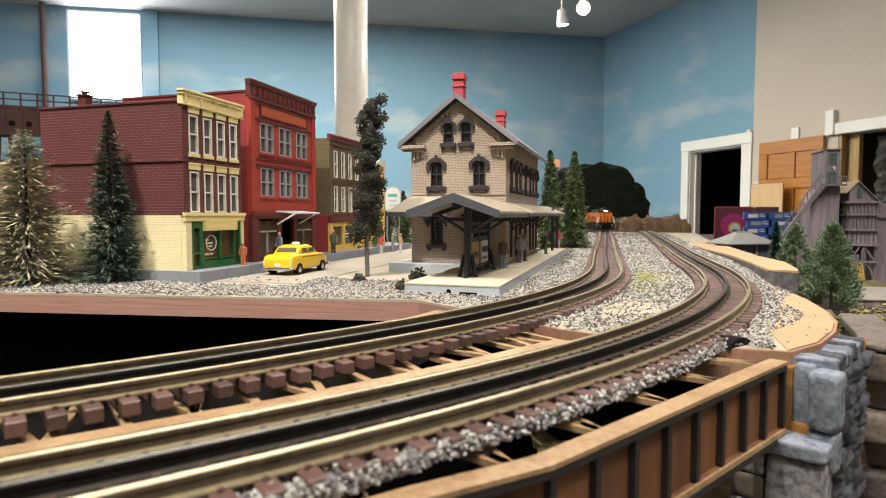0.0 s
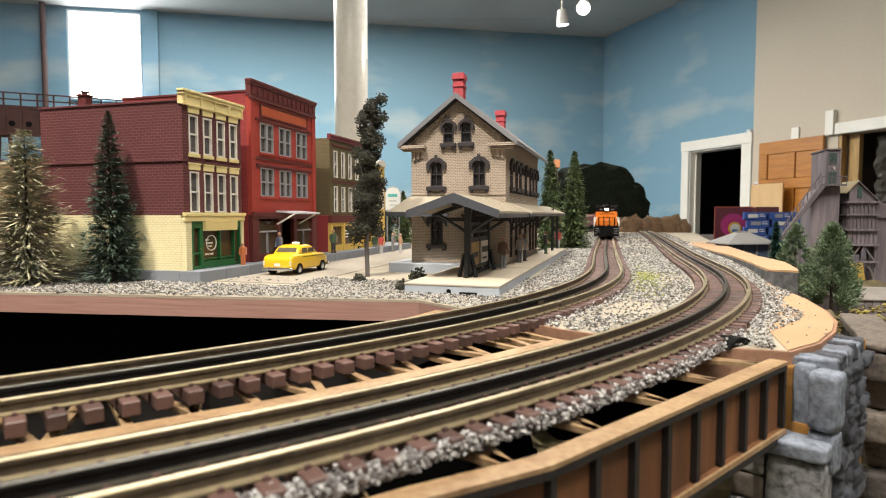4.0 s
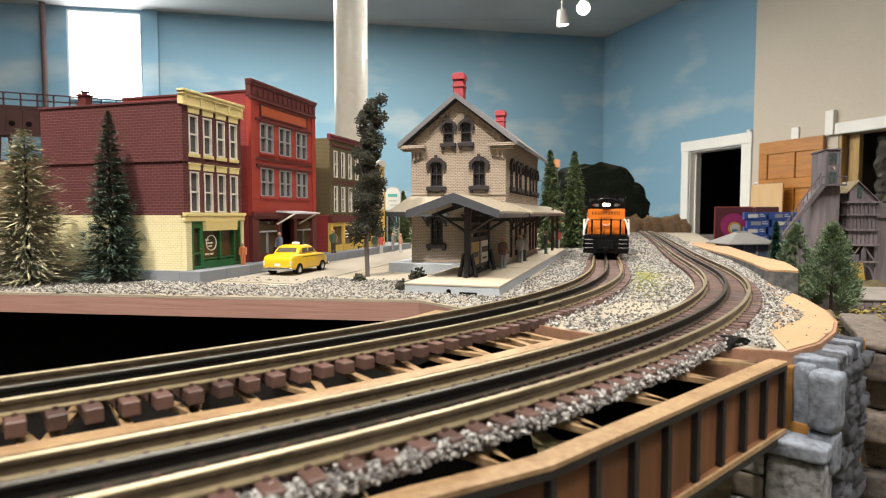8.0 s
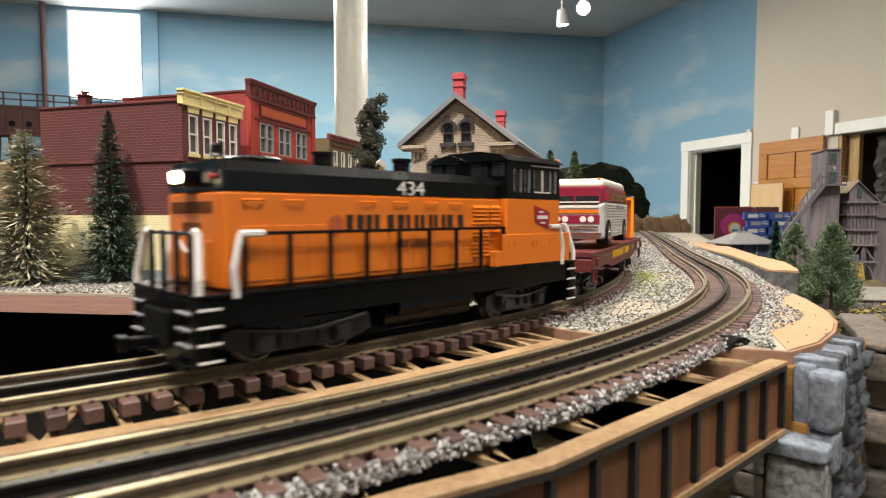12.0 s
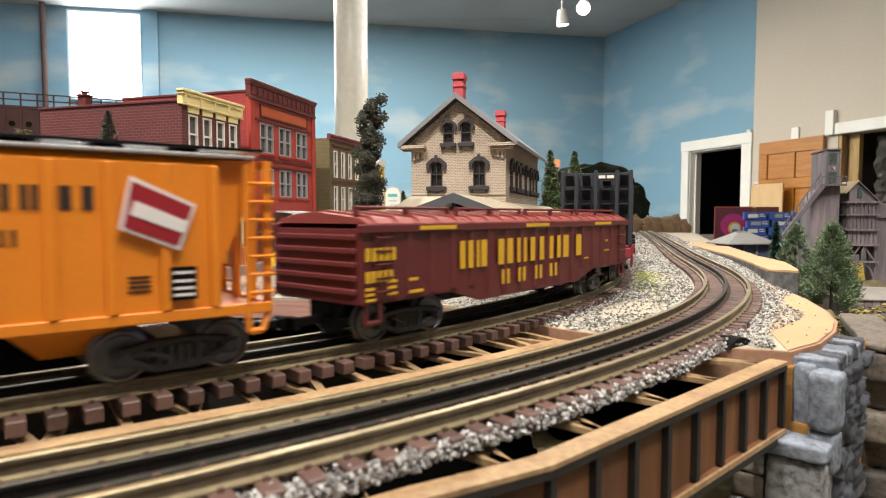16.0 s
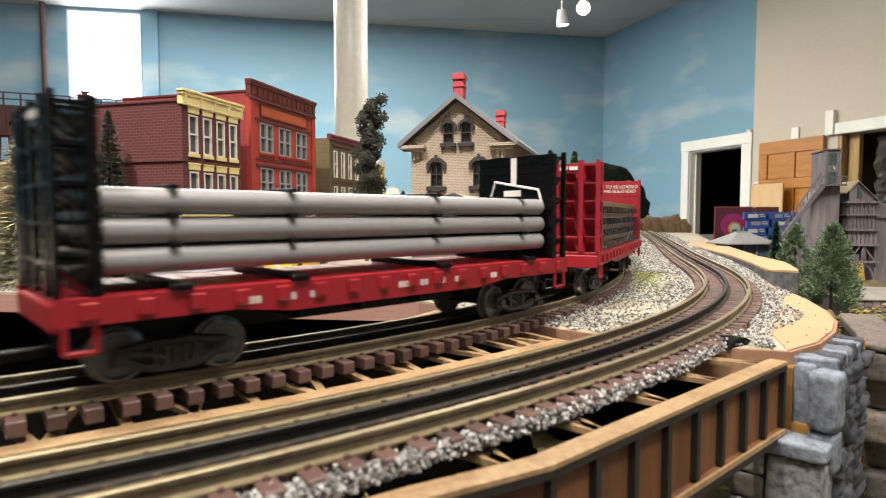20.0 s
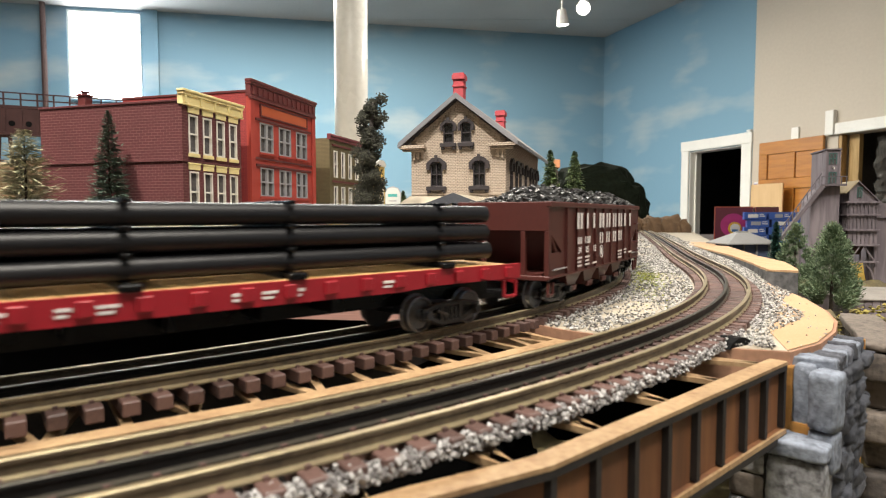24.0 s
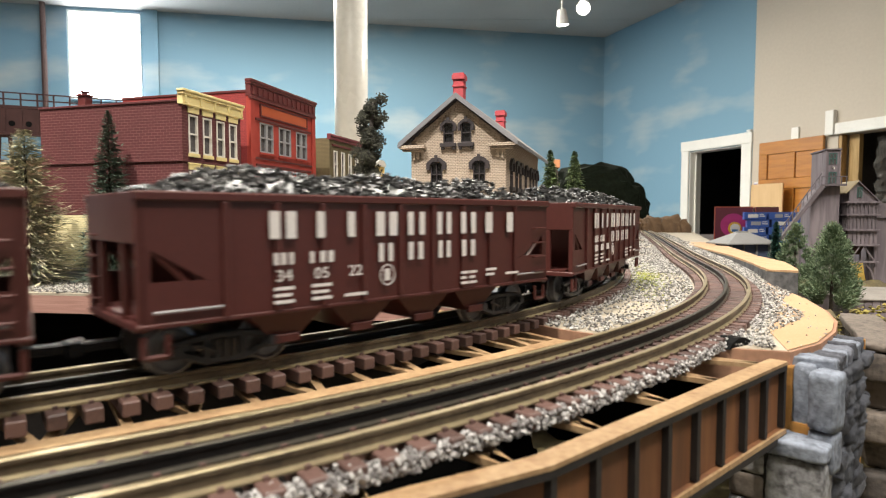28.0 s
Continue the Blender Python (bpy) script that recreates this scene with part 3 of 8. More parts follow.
part("party_wall", boxes([(96, 100, 4.1, 182.9, 0, 174)]), M_maroon, shop)
part("roof", boxes([(4.2, 95.8, 4.2, 182.8, 168, 170)]), M_roofing, shop)
part("belt_course", boxes([(-1.6, 0, 0, 187, 113.5, 115.6), (-1.6, 100, -1.6, -0.05, 113.5, 115.6)], bev=0.3), M_maroon, shop)
part("coping", boxes([(-1.2, 4.5, 3, 188, 174.6, 176.8)], bev=0.3), M_maroon, shop)
corn = part("cornice", boxes([(-3.5, 102, -5.6, 3, 184.6, 187.2), (-2.6, 101.4, -4.4, 3, 181.6, 184.5), (-1.6, 101, -2.6, 4, 172, 181.5), (-2.4, 101.4, -3.6, -0.1, 171.4, 173)], bev=0.35), M_cream, shop)
for i in range(5):
    part("bracket", boxes([(1 + 24 * i, 3.4 + 24 * i, -4.2, -2.7, 174, 181.5)]), M_cream, corn)
for a in WX:
    sash_window(shop, a, a + 14.2, 61, 104, M_sash, M_cream, M_cream)
    sash_window(shop, a, a + 14.2, 123, 163, M_sash, M_cream, M_cream)
SHOP_BARS = [(9, 11, -1, 3, 0, 52), (26, 28, -1, 3, 0, 52), (56, 58.5, -1, 3, 0, 52), (82, 84, -1, 3, 0, 52), (93, 95, -1, 3, 0, 52), (28, 82, -1, 3, 0, 8), (28, 82, -0.6, 2.4, 9.5, 11), (11, 26, -0.6, 2.6, 0, 3), (11, 26, -0.6, 2.6, 16, 18), (11, 26, -0.6, 2.6, 44, 52), (84, 93, -0.6, 2.6, 44, 52), (84, 93, -0.6, 2.6, 0, 3), (11, 13.5, -0.6, 2.6, 3, 44), (23.5, 26, -0.6, 2.6, 3, 44)]
sf = part("shopfront", boxes(SHOP_BARS[:1], bev=0.2), M_green, shop, "dark green painted shopfront")
for row in SHOP_BARS[1:]:
    part("frame_bar", boxes([row], bev=0.2), M_green, sf)
part("pane", boxes([(11, 26, 3.1, 3.6, 0, 50), (28, 82, 3.1, 3.6, 8, 50), (84, 93, 3.1, 3.6, 0, 50)]), M_shopglass, sf)
part("door_knob", ball((23, -1.6, 22), 0.9), M_brass, sf)
part("corner_pier", boxes([(-0.4, 8.6, -2.2, 3.9, 0, 55)], bev=0.3), M_creambrick, shop)
part("corner_pier", boxes([(95.4, 100.2, -2.2, 3.9, 0, 55)], bev=0.3), M_creambrick, shop)
part("shop_cornice", boxes([(-2.6, 102, -4.6, 0, 57, 60.6), (-1.6, 101, -3.2, 0, 51.5, 56.9)], bev=0.3), M_cream, shop)
part("awning_box", boxes([(27, 83, -5.2, -1.2, 41, 51.3)] + [(27, 83, -5.5, -5.2, 42 + 2 * i, 42.9 + 2 * i) for i in range(5)]), M_cream, shop, "ribbed cream roller awning box")
sign_ring = bmesh.new()
arc = [[sign_ring.verts.new((42 + q * math.cos(2 * math.pi * i / 28), y, 27.5 + q * math.sin(2 * math.pi * i / 28))) for q, y in ((7.8, -0.6), (8.7, -0.6), (8.7, 0), (7.8, 0))] for i in range(28)]
for i in range(28):
    for k in range(4):
        sign_ring.faces.new((arc[i][k], arc[i][(k + 1) % 4], arc[(i + 1) % 28][(k + 1) % 4], arc[(i + 1) % 28][k]))
part("window_ring", sign_ring, M_sash, shop, "white painted ring on the shop window")
part("window_script", boxes([(36, 42, 2.6, 3.0, 30, 31.6), (37, 48, 2.6, 3.0, 26.4, 28), (41, 47, 2.6, 3.0, 23, 24.4), (35, 42, 2.6, 3.0, 14, 16), (43.5, 49, 2.6, 3.0, 14, 16)]), M_sash, shop)
ch = part("chimney", boxes([(5, 15, 129, 139, 170.2, 188), (3.6, 16.4, 127.6, 140.4, 188, 190)], bev=0.4), M_darkred, shop)
part("chimney_pot", lathe([(3, 190), (2.5, 192), (5, 192.4), (5, 193.4)], 10, m=Matrix.Translation((10, 134, 0))), M_darkred, ch)

# second shop: red with heavy dark cornice
shop2 = thing("red_shop", TOWN @ place(118, 0), "tall red painted shop with dark cornice and paired grey windows", "building")
W2 = [(22, 52), (66, 96), (110, 140)]
part("front_wall", front_wall(163, [(58, 80, []), (80, 128, [(a, b, 82, 118) for a, b in W2]), (128, 206, [(a, b, 137, 174) for a, b in W2])]), M_redbrick, shop2)
part("side_wall", boxes([(0, 4, 4.1, 188, 0, 207)]), M_redbrick_side, shop2)
part("party_wall", boxes([(159, 163, 4.1, 188, 0, 205)]), M_redbrick_side, shop2)
part("rear_wall", boxes([(4.1, 158.9, 184, 188, 0, 200)]), M_redbrick_side, shop2)
part("roof", boxes([(4.2, 158.8, 4.2, 183.8, 196, 198)]), M_roofing, shop2)
part("coping", boxes([(-1, 5, 3, 189, 207.2, 210)], bev=0.3), M_darkred, shop2)
part("pilaster", boxes([(0, 9, -2.4, -0.05, 62, 205)], bev=0.3), M_redbrick, shop2)
part("pilaster", boxes([(154, 163, -2.4, -0.05, 62, 205)], bev=0.3), M_redbrick, shop2)
part("belt_course", boxes([(9.2, 153.8, -1.8, -0.05, 128, 130)], bev=0.2), M_darkred, shop2)
c2 = part("cornice", boxes([(-2.4, 163.6, -5.4, 4, 219.6, 223), (-1.8, 163.2, -4.4, 4, 216.6, 219.5), (-1, 163, -2.6, 4, 203, 216.5), (-1.6, 163.2, -3.8, -0.1, 199.5, 202.9)], bev=0.4), M_darkred, shop2)
for i in range(14):
    part("dentil", boxes([(3 + i * 11.5, 8.2 + i * 11.5, -4.4, -2.7, 205, 215)], bev=0.2), M_darkred, c2)
part("sign_panel", boxes([(24, 138, -1.6, -0.05, 183, 195)], bev=0.3), M_orange_sign, shop2)
part("sign_border", boxes([(22, 140, -2.2, -0.05, 195.1, 197), (22, 140, -2.2, -0.05, 181, 182.9), (22, 23.9, -2.2, -0.05, 183, 195), (138.1, 140, -2.2, -0.05, 183, 195)]), M_darkred, shop2)
for a, b in W2:
    for lo, hi in ((82, 118), (137, 174)):
        sash_window(shop2, a, (a + b) / 2 - 0.3, lo, hi, M_windowgrey)
        sash_window(shop2, (a + b) / 2 + 0.3, b, lo, hi, M_windowgrey)
for lo in (119, 175.4):
    part("window_head", boxes([(12, 150, -2.2, -0.05, lo, lo + 3)], bev=0.3), M_darkred, shop2)
for a, b in W2:
    for lo in (79, 134):
        part("sill", boxes([(a - 2, b + 2, -2.6, -0.05, lo, lo + 2.6)], bev=0.3), M_redbrick, shop2)
part("shop_frieze", boxes([(0, 163, -3, 4, 53, 57.9), (-1, 164, -4.4, -3.05, 56, 61.5)], bev=0.3), M_darkred, shop2)
for a, b in ((0, 14), (58, 66), (98, 106), (150, 163)):
    part("shop_pier", boxes([(a, b, -2.6, 4, 0, 52.8)], bev=0.3), M_darkred, shop2)
part("shop_window", boxes([(14.2, 57.8, 2, 2.6, 9, 50)]), M_shopglass, shop2)
part("shop_window", boxes([(106.2, 149.8, 2, 2.6, 9, 50)]), M_shopglass, shop2)
part("shop_riser", boxes([(14.2, 57.8, -1.4, 3, 0, 8.8)], bev=0.2), M_darkred, shop2)
part("shop_riser", boxes([(106.2, 149.8, -1.4, 3, 0, 8.8)], bev=0.2), M_darkred, shop2)
part("shop_bar", boxes([(14.2, 57.8, -0.6, 1.9, 36, 38)]), M_windowgrey, shop2)
part("shop_bar", boxes([(106.2, 149.8, -0.6, 1.9, 36, 38)]), M_windowgrey, shop2)
part("shop_bar", boxes([(35, 36.4, -0.6, 1.9, 9, 36)]), M_windowgrey, shop2)
part("shop_bar", boxes([(127, 128.4, -0.6, 1.9, 9, 36)]), M_windowgrey, shop2)
# a matt black panel stands in for the dark of the recess
part("doorway", boxes([(66.2, 97.8, 14, 16, 0, 52)]), M_matt_black, shop2, "black panel at the back of the recessed entrance")
awn = part("awning", prism([(-2.4, 64), (-2.4, 62), (-33, 59.4), (-33, 61.6)], 53, 116, "x"), material("pale_awning", (0.55, 0.56, 0.62), 0.5), shop2, "pale grey flat awning on struts")
for x in (54, 110):
    part("strut", rod((x, -29, 59.6), (x, -3.2, 46), 1.1, 6), M_sash, awn)

# third shop: olive brick over red and yellow
shop3 = thing("olive_shop", TOWN @ place(330, 0), "olive brick shop with white windows and yellow shopfront", "building")
W3 = [14 + 27.0 * i for i in range(6)]
part("front_wall", front_wall(172, [(58, 110, [(a, a + 13, 63, 104) for a in W3]), (110, 176, [(a, a + 13, 118, 160) for a in W3])]), M_olive, shop3)
part("side_wall", boxes([(0, 4, 4.1, 150, 58, 178)]), M_olive, shop3)
part("side_wall", boxes([(-0.3, 4, 4.1, 150, 0, 57.8)]), M_redbrick_side, shop3, "red brick lower side wall")
part("rear_wall", boxes([(4.1, 172, 146, 150, 0, 170)]), M_olive, shop3)
part("roof", boxes([(4.2, 172, 4.2, 145.8, 168, 170)]), M_roofing, shop3)
part("cornice", boxes([(-1, 173, -3.6, 4, 181, 185), (-0.6, 172.6, -2.4, 4, 176.2, 180.9)], bev=0.4), material("maroon_cornice", (0.16, 0.03, 0.04), 0.5), shop3)
part("frieze", boxes([(8, 168, -1.6, -0.05, 167, 170), (8, 168, -1.6, -0.05, 110, 113)]), M_darkred, shop3)
for a in W3:
    sash_window(shop3, a, a + 13, 63, 104, M_sash, None, M_olive)
    sash_window(shop3, a, a + 13, 118, 160, M_sash, None, M_olive)
part("shop_frieze", boxes([(-1, 173, -3, 4, 46, 57.8)], bev=0.3), M_darkred, shop3)
for a, b in ((0, 6), (44, 50), (84, 90), (124, 130), (166, 172)):
    part("shop_pier", boxes([(a, b, -2, 4, 0, 45.8)], bev=0.2), M_yellow, shop3)
part("shop_riser", boxes([(6, 166, -1, 3, 0, 10)]), M_yellow, shop3)
part("shop_head", boxes([(6, 166, -1, 3, 40, 45.8)]), M_yellow, shop3)
part("shop_window", boxes([(6, 166, 2, 2.6, 10, 40)]), M_shopglass, shop3)
part("window_script", boxes([(56, 66, 1.2, 1.6, 31, 33), (56, 70, 1.2, 1.6, 26, 28), (58, 68, 1.2, 1.6, 21, 23)]), M_sash, shop3)

# fourth shop: cream
shop4 = thing("cream_shop", TOWN @ place(518, 0), "cream and yellow painted shop at the street's end", "building")
part("front_wall", front_wall(44, [(0, 46, [(8, 36, 6, 38)]), (46, 150, [(5 + 20 * i, 17 + 20 * i, 70, 115) for i in range(2)])]), M_yellow, shop4)
part("side_wall", boxes([(0, 4, 4.1, 130, 0, 150)]), M_cream, shop4)
part("far_wall", boxes([(40, 44, 4.1, 130, 0, 150)]), M_cream, shop4)
part("roof", boxes([(4.2, 39.8, 4.2, 130, 144, 146)]), M_roofing, shop4)
part("cornice", prism([(0, 150.2), (44, 150.2), (44, 156), (33, 162), (11, 162), (0, 156)], -3, 4, "y"), M_sash, shop4)
for i in range(2):
    sash_window(shop4, 5 + 20 * i, 17 + 20 * i, 70, 115, M_sash)
part("shop_window", boxes([(8, 36, 2, 2.6, 6, 38)]), M_shopglass, shop4)

# billboard beyond the shops
bill = thing("billboard", place(-104, 1235, GZ + 7, -4) @ Matrix.Diagonal((0.88, 1, 0.97, 1)), "white arched-top sign board on two posts", "sign")
part("post", rod((-14, 0, 0), (-14, 0, 118), 1.6, 6), M_windowgrey, bill)
part("post", rod((14, 0, 0), (14, 0, 118), 1.6, 6), M_windowgrey, bill)
part("board", prism([(-17, 76), (17, 76), (17, 112), (12, 121), (0, 124), (-12, 121), (-17, 112)], -2.2, 0, "y"), material("pale_sign", (0.48, 0.50, 0.50), 0.6, vary=0.05), bill)
part("border", prism([(-19, 74), (19, 74), (19, 113), (13, 123), (0, 126.5), (-13, 123), (-19, 113)], 0.1, 1.4, "y"), M_windowgrey, bill)
part("writing", boxes([(-11, 11, -2.8, -2.3, 104, 110)]), material("teal_writing", (0.05, 0.32, 0.32), 0.5), bill)
part("writing", boxes([(-9, 9, -2.8, -2.3, 94, 96.5), (-7, 2, -2.8, -2.3, 85, 87.5), (4, 10, -2.8, -2.3, 85, 87.5)]), M_windowgrey, bill)

# yellow taxi
M_taxi = material("taxi_yellow", (0.74, 0.46, 0.015), 0.28, vary=0.03, bump=0.02, coat=0.3)
M_chrome = material("chrome", (0.7, 0.7, 0.7), 0.15, metal=1.0, vary=0.05, bump=0.0)
M_tyre = material("tyre_rubber", (0.012, 0.012, 0.012), 0.8, vary=0.2)


def loft(sections, bm=None, cap=True):
    """A skin through closed sections of equal length, each a list of (x, y, z)."""
    bm = bm or bmesh.new()
    rings = [[bm.verts.new(p) for p in s] for s in sections]
    n = len(rings[0])
    for p, q in zip(rings, rings[1:]):
        for i in range(n):
            bm.faces.new((p[i], p[(i + 1) % n], q[(i + 1) % n], q[i]))
    if cap:
        bm.faces.new(rings[0])
        bm.faces.new(rings[-1])
    bmesh.ops.recalc_face_normals(bm, faces=bm.faces)
    return bm


def hull_section(x, w, z0, z1, r):
    """A rounded box section across x."""
    pts = []
    for cy, cz, a0 in ((w - r, z1 - r, 0), (-(w - r), z1 - r, 90), (-(w - r), z0 + r, 180), (w - r, z0 + r, 270)):
        for k in range(4):
            a = radians(a0 + 30 * k)
            pts.append((x, cy + r * math.cos(a), cz + r * math.sin(a)))
    return pts


M_smoky = material("smoky_window", (0.13, 0.11, 0.08), 0.15, vary=0.2, grain=60, coarse=25, second=(0.05, 0.045, 0.04))
taxi = thing("taxi", place(-190, 680, GZ + 0.8, 74) @ Matrix.Scale(0.88, 4), "bright yellow sedan taxi with chrome bumpers on the street", "car")
# local x forwards, the boot towards the eye
part("body", loft([hull_section(x, w, z0, z1, r) for x, w, z0, z1, r in ((-1.2, 19, 9, 19, 2.4), (-0.2, 20.8, 7.6, 23.4, 2.6), (3, 21.5, 7, 25.4, 3.0), (10, 21.8, 6.6, 26.4, 3.0), (24, 22, 6.6, 26.6, 2.8), (46, 22, 6.6, 26.6, 2.8), (72, 21.8, 6.6, 26.2, 3.2), (90, 21.4, 7, 25, 4.4), (99, 20, 7.4, 22.6, 5.4), (103, 17, 9, 18.6, 4.4))]), M_taxi, taxi, smooth=True)
for side in (-1, 1):
    for x in (18, 82):
        part("wheel_arch", prism([(x + 8.4 * math.cos(radians(q)), 6.8 + 8.4 * math.sin(radians(q))) for q in range(0, 181, 20)], side * 21.2, side * 22.2, "y"), M_matt_black, taxi)
part("trunk_lid", loft([hull_section(x, w, 20, z, 2.4) for x, w, z in ((1.4, 14, 24.4), (7, 15.4, 27.2), (20, 15.8, 28.0))]), M_taxi, taxi, smooth=True)
part("number_plate", boxes([(-1.6, -0.9, -4.5, 4.5, 12, 15.6)]), M_sash, taxi)
cabin = part("cabin", loft([hull_section(x, w, 23, z, r) for x, w, z, r in ((19, 18.6, 27, 1.4), (24, 18.2, 33, 3.6), (29, 18, 36.8, 4.4), (38, 17.8, 38.4, 5), (54, 17.6, 38.2, 5), (62, 17.6, 36.6, 4.6), (70, 17.5, 30, 3), (76, 18, 26, 1.4))], cap=True), M_taxi, taxi, smooth=True)
part("rear_screen", loft([[(22, -15, 29.2), (22, 15, 29.2), (27.6, 13.4, 34.2), (27.6, -13.4, 34.2)], [(20.4, -15, 29.8), (20.4, 15, 29.8), (25.4, 13.4, 35), (25.4, -13.4, 35)]]), M_smoky, cabin)
for side in (-1, 1):
    for a, b in ((31, 45.5), (47.5, 63)):
        part("side_window", loft([[(a, side * 17, 28.4), (b, side * 17, 28.4), (b - 1, side * 16.4, 34.2), (a + 1.6, side * 16.4, 34.2)], [(a, side * 18.7, 28.4), (b, side * 18.6, 28.4), (b - 1, side * 18.2, 34.2), (a + 1.6, side * 18.2, 34.2)]]), M_smoky, cabin)
    part("checker_stripe", boxes([(26, 96, side * 21.85 - 0.3, side * 21.85 + 0.3, 22.4, 23.2)]), M_black, taxi)
    for x in (18, 82):
        wh = part("wheel", rod((x, side * 15.5, 6.6), (x, side * 22.3, 6.6), 6.6, 18), M_tyre, taxi)
        part("hub_cap", rod((x, side * 22.35, 6.6), (x, side * 23, 6.6), 4, 14, r2=2.5), M_chrome, wh)
    for i in range(3):
        part("tail_light", rod((-0.6, side * 19.6, 13.4 + 2.3 * i), (-2.4, side * 19.6, 13.4 + 2.3 * i), 1.0, 8), M_sash, taxi)
part("rear_bumper", boxes([(-4, 1, -22, 22, 6.6, 10.6)], bev=1.0), M_chrome, taxi)
part("front_bumper", boxes([(102.5, 106, -21, 21, 7, 11)], bev=1.0), M_chrome, taxi)
part("roof_sign", boxes([(44, 49, -5.5, 5.5, 37.9, 41.8)], bev=1.2), M_sash, taxi, "white roof sign")

# ---- station ----
ST = place(-38.9, 736.3, 2, -17.1) @ Matrix.Diagonal((0.984, 1, 1, 1))     # local x along the gable front, y to the back
M_buff = brick_material("buff_brick", (0.43, 0.36, 0.295), (0.385, 0.315, 0.255), (0.20, 0.155, 0.12), 4.6, 1.9, 0.32, bump=0.9)
M_corbel = material("buff_corbel", (0.40, 0.33, 0.265), 0.75, vary=0.12, grain=500)
M_trim = material("dark_brown_trim", (0.030, 0.024, 0.028), 0.55, vary=0.1)
M_roof = material("grey_roof", (0.30, 0.28, 0.28), 0.7, vary=0.1, grain=300)
M_roofedge = material("grey_roof_edge", (0.18, 0.185, 0.205), 0.6, vary=0.1)
M_canopy = material("tan_canopy_roof", (0.36, 0.315, 0.245), 0.75, vary=0.06, grain=300)
M_canopy_post = material("black_timber_post", (0.013, 0.014, 0.018), 0.5, vary=0.2)
M_canopy_trim = material("slate_canopy_trim", (0.07, 0.075, 0.09), 0.5, vary=0.1)
M_brickred = brick_material("chimney_brick", (0.45, 0.055, 0.075), (0.40, 0.045, 0.06), (0.28, 0.06, 0.07), 4.0, 1.7, 0.25)
M_base = material("blue_grey_base", (0.40, 0.44, 0.50), 0.65, vary=0.06)
M_platform = material("tan_platform", (0.50, 0.435, 0.35), 0.75, vary=0.07, grain=300, coarse=16, second=(0.42, 0.36, 0.28))
station = thing("station", ST, "two-storey buff brick station with dark arched windows and a wide canopy", "building")
SW, SL, SE, SP = 120, 260, 151.5, 197.5


def gable_wall(y0, y1, holes):
    bm = bmesh.new()
    levels = [(0, 80), (80, 136)]
    for lo, hi in levels:
        at = 0.0
        for a, b, c, d in sorted(h for h in holes if lo <= h[2] < hi):
            box(at, a, y0, y1, lo, hi, bm)
            box(a, b, y0, y1, lo, c, bm)
            box(a, b, y0, y1, d, hi, bm)
            at = b
        box(at, SW, y0, y1, lo, hi, bm)
    # gable above, left, between and right of its two small windows
    top = lambda x: SE + (SP - SE) * (1 - abs(x - 60) / 60)
    xs = [0, 42, 55, 64.4, 77.4, SW]
    for a, b in zip(xs, xs[1:]):
        lo = 168 if (a, b) in ((42, 55), (64.4, 77.4)) else 136
        mid = [(60, top(60))] if a < 60 < b else []
        prism([(a, lo), (b, lo), (b, top(b))] + mid + [(a, top(a))], y0, y1, "y", bm)
        if lo == 168:
            box(a, b, y0, y1, 136, 145, bm)
    return bm


FRONT = [(25.6, 40.8, 22.6, 57), (25.6, 40.8, 93, 122), (79.8, 95, 93, 122), (79.8, 95, 22.6, 57)]
part("front_wall", gable_wall(0, 4, FRONT), M_buff, station)
SIDE_Y = [26.5, 62.5, 91.5, 135.5, 178.5, 207.5, 239]


def side_shell(x0, x1):
    bm = bmesh.new()
    for lo, hi, c, d in ((0, 80, 6, 57), (80, SE, 93, 121)):
        at = 4.1
        for y in SIDE_Y:
            box(x0, x1, at, y, lo, hi, bm)
            box(x0, x1, y, y + 15, lo, c, bm)
            box(x0, x1, y, y + 15, d, hi, bm)
            at = y + 15
        box(x0, x1, at, SL, lo, hi, bm)
    return bm


part("side_wall", side_shell(116, 120), M_buff, station)
part("side_wall", boxes([(0, 4, 4.1, SL, 0, SE)]), M_buff, station)
part("rear_wall", gable_wall(SL + 0.1, SL + 4, []), M_buff, station)
part("floor_slab", boxes([(4.1, 115.9, 4.1, SL, 78, 80)]), M_matt_black, station)
for sd in (-1, 1):
    for i in range(8):
        x, z = 60 + sd * (5 + 6.6 * i), 186.5 - 5.0 * i
        part("toothed_brick", boxes([(x - 2.9, x + 2.9, -2.4, -0.02, z, z + 2.2), (x + sd * 0.6 - 1.5, x + sd * 0.6 + 1.5, -2.0, -0.02, z - 4.4, z - 0.1)], bev=0.15), M_corbel, station)
    for i in range(3):
        x = 60 + sd * (45 + 5.4 * i)
        part("corner_corbel", boxes([(x - 1.6, x + 1.6, -2.4, -0.02, 128 - 1.5 * i, 137.5), (x - 2.4, x + 2.4, -2.8, -0.02, 133, 137.6)], bev=0.15), M_corbel, station)
part("string_course", boxes([(0, 120, -1.0, -0.02, 82, 84.6)], bev=0.2), M_corbel, station)


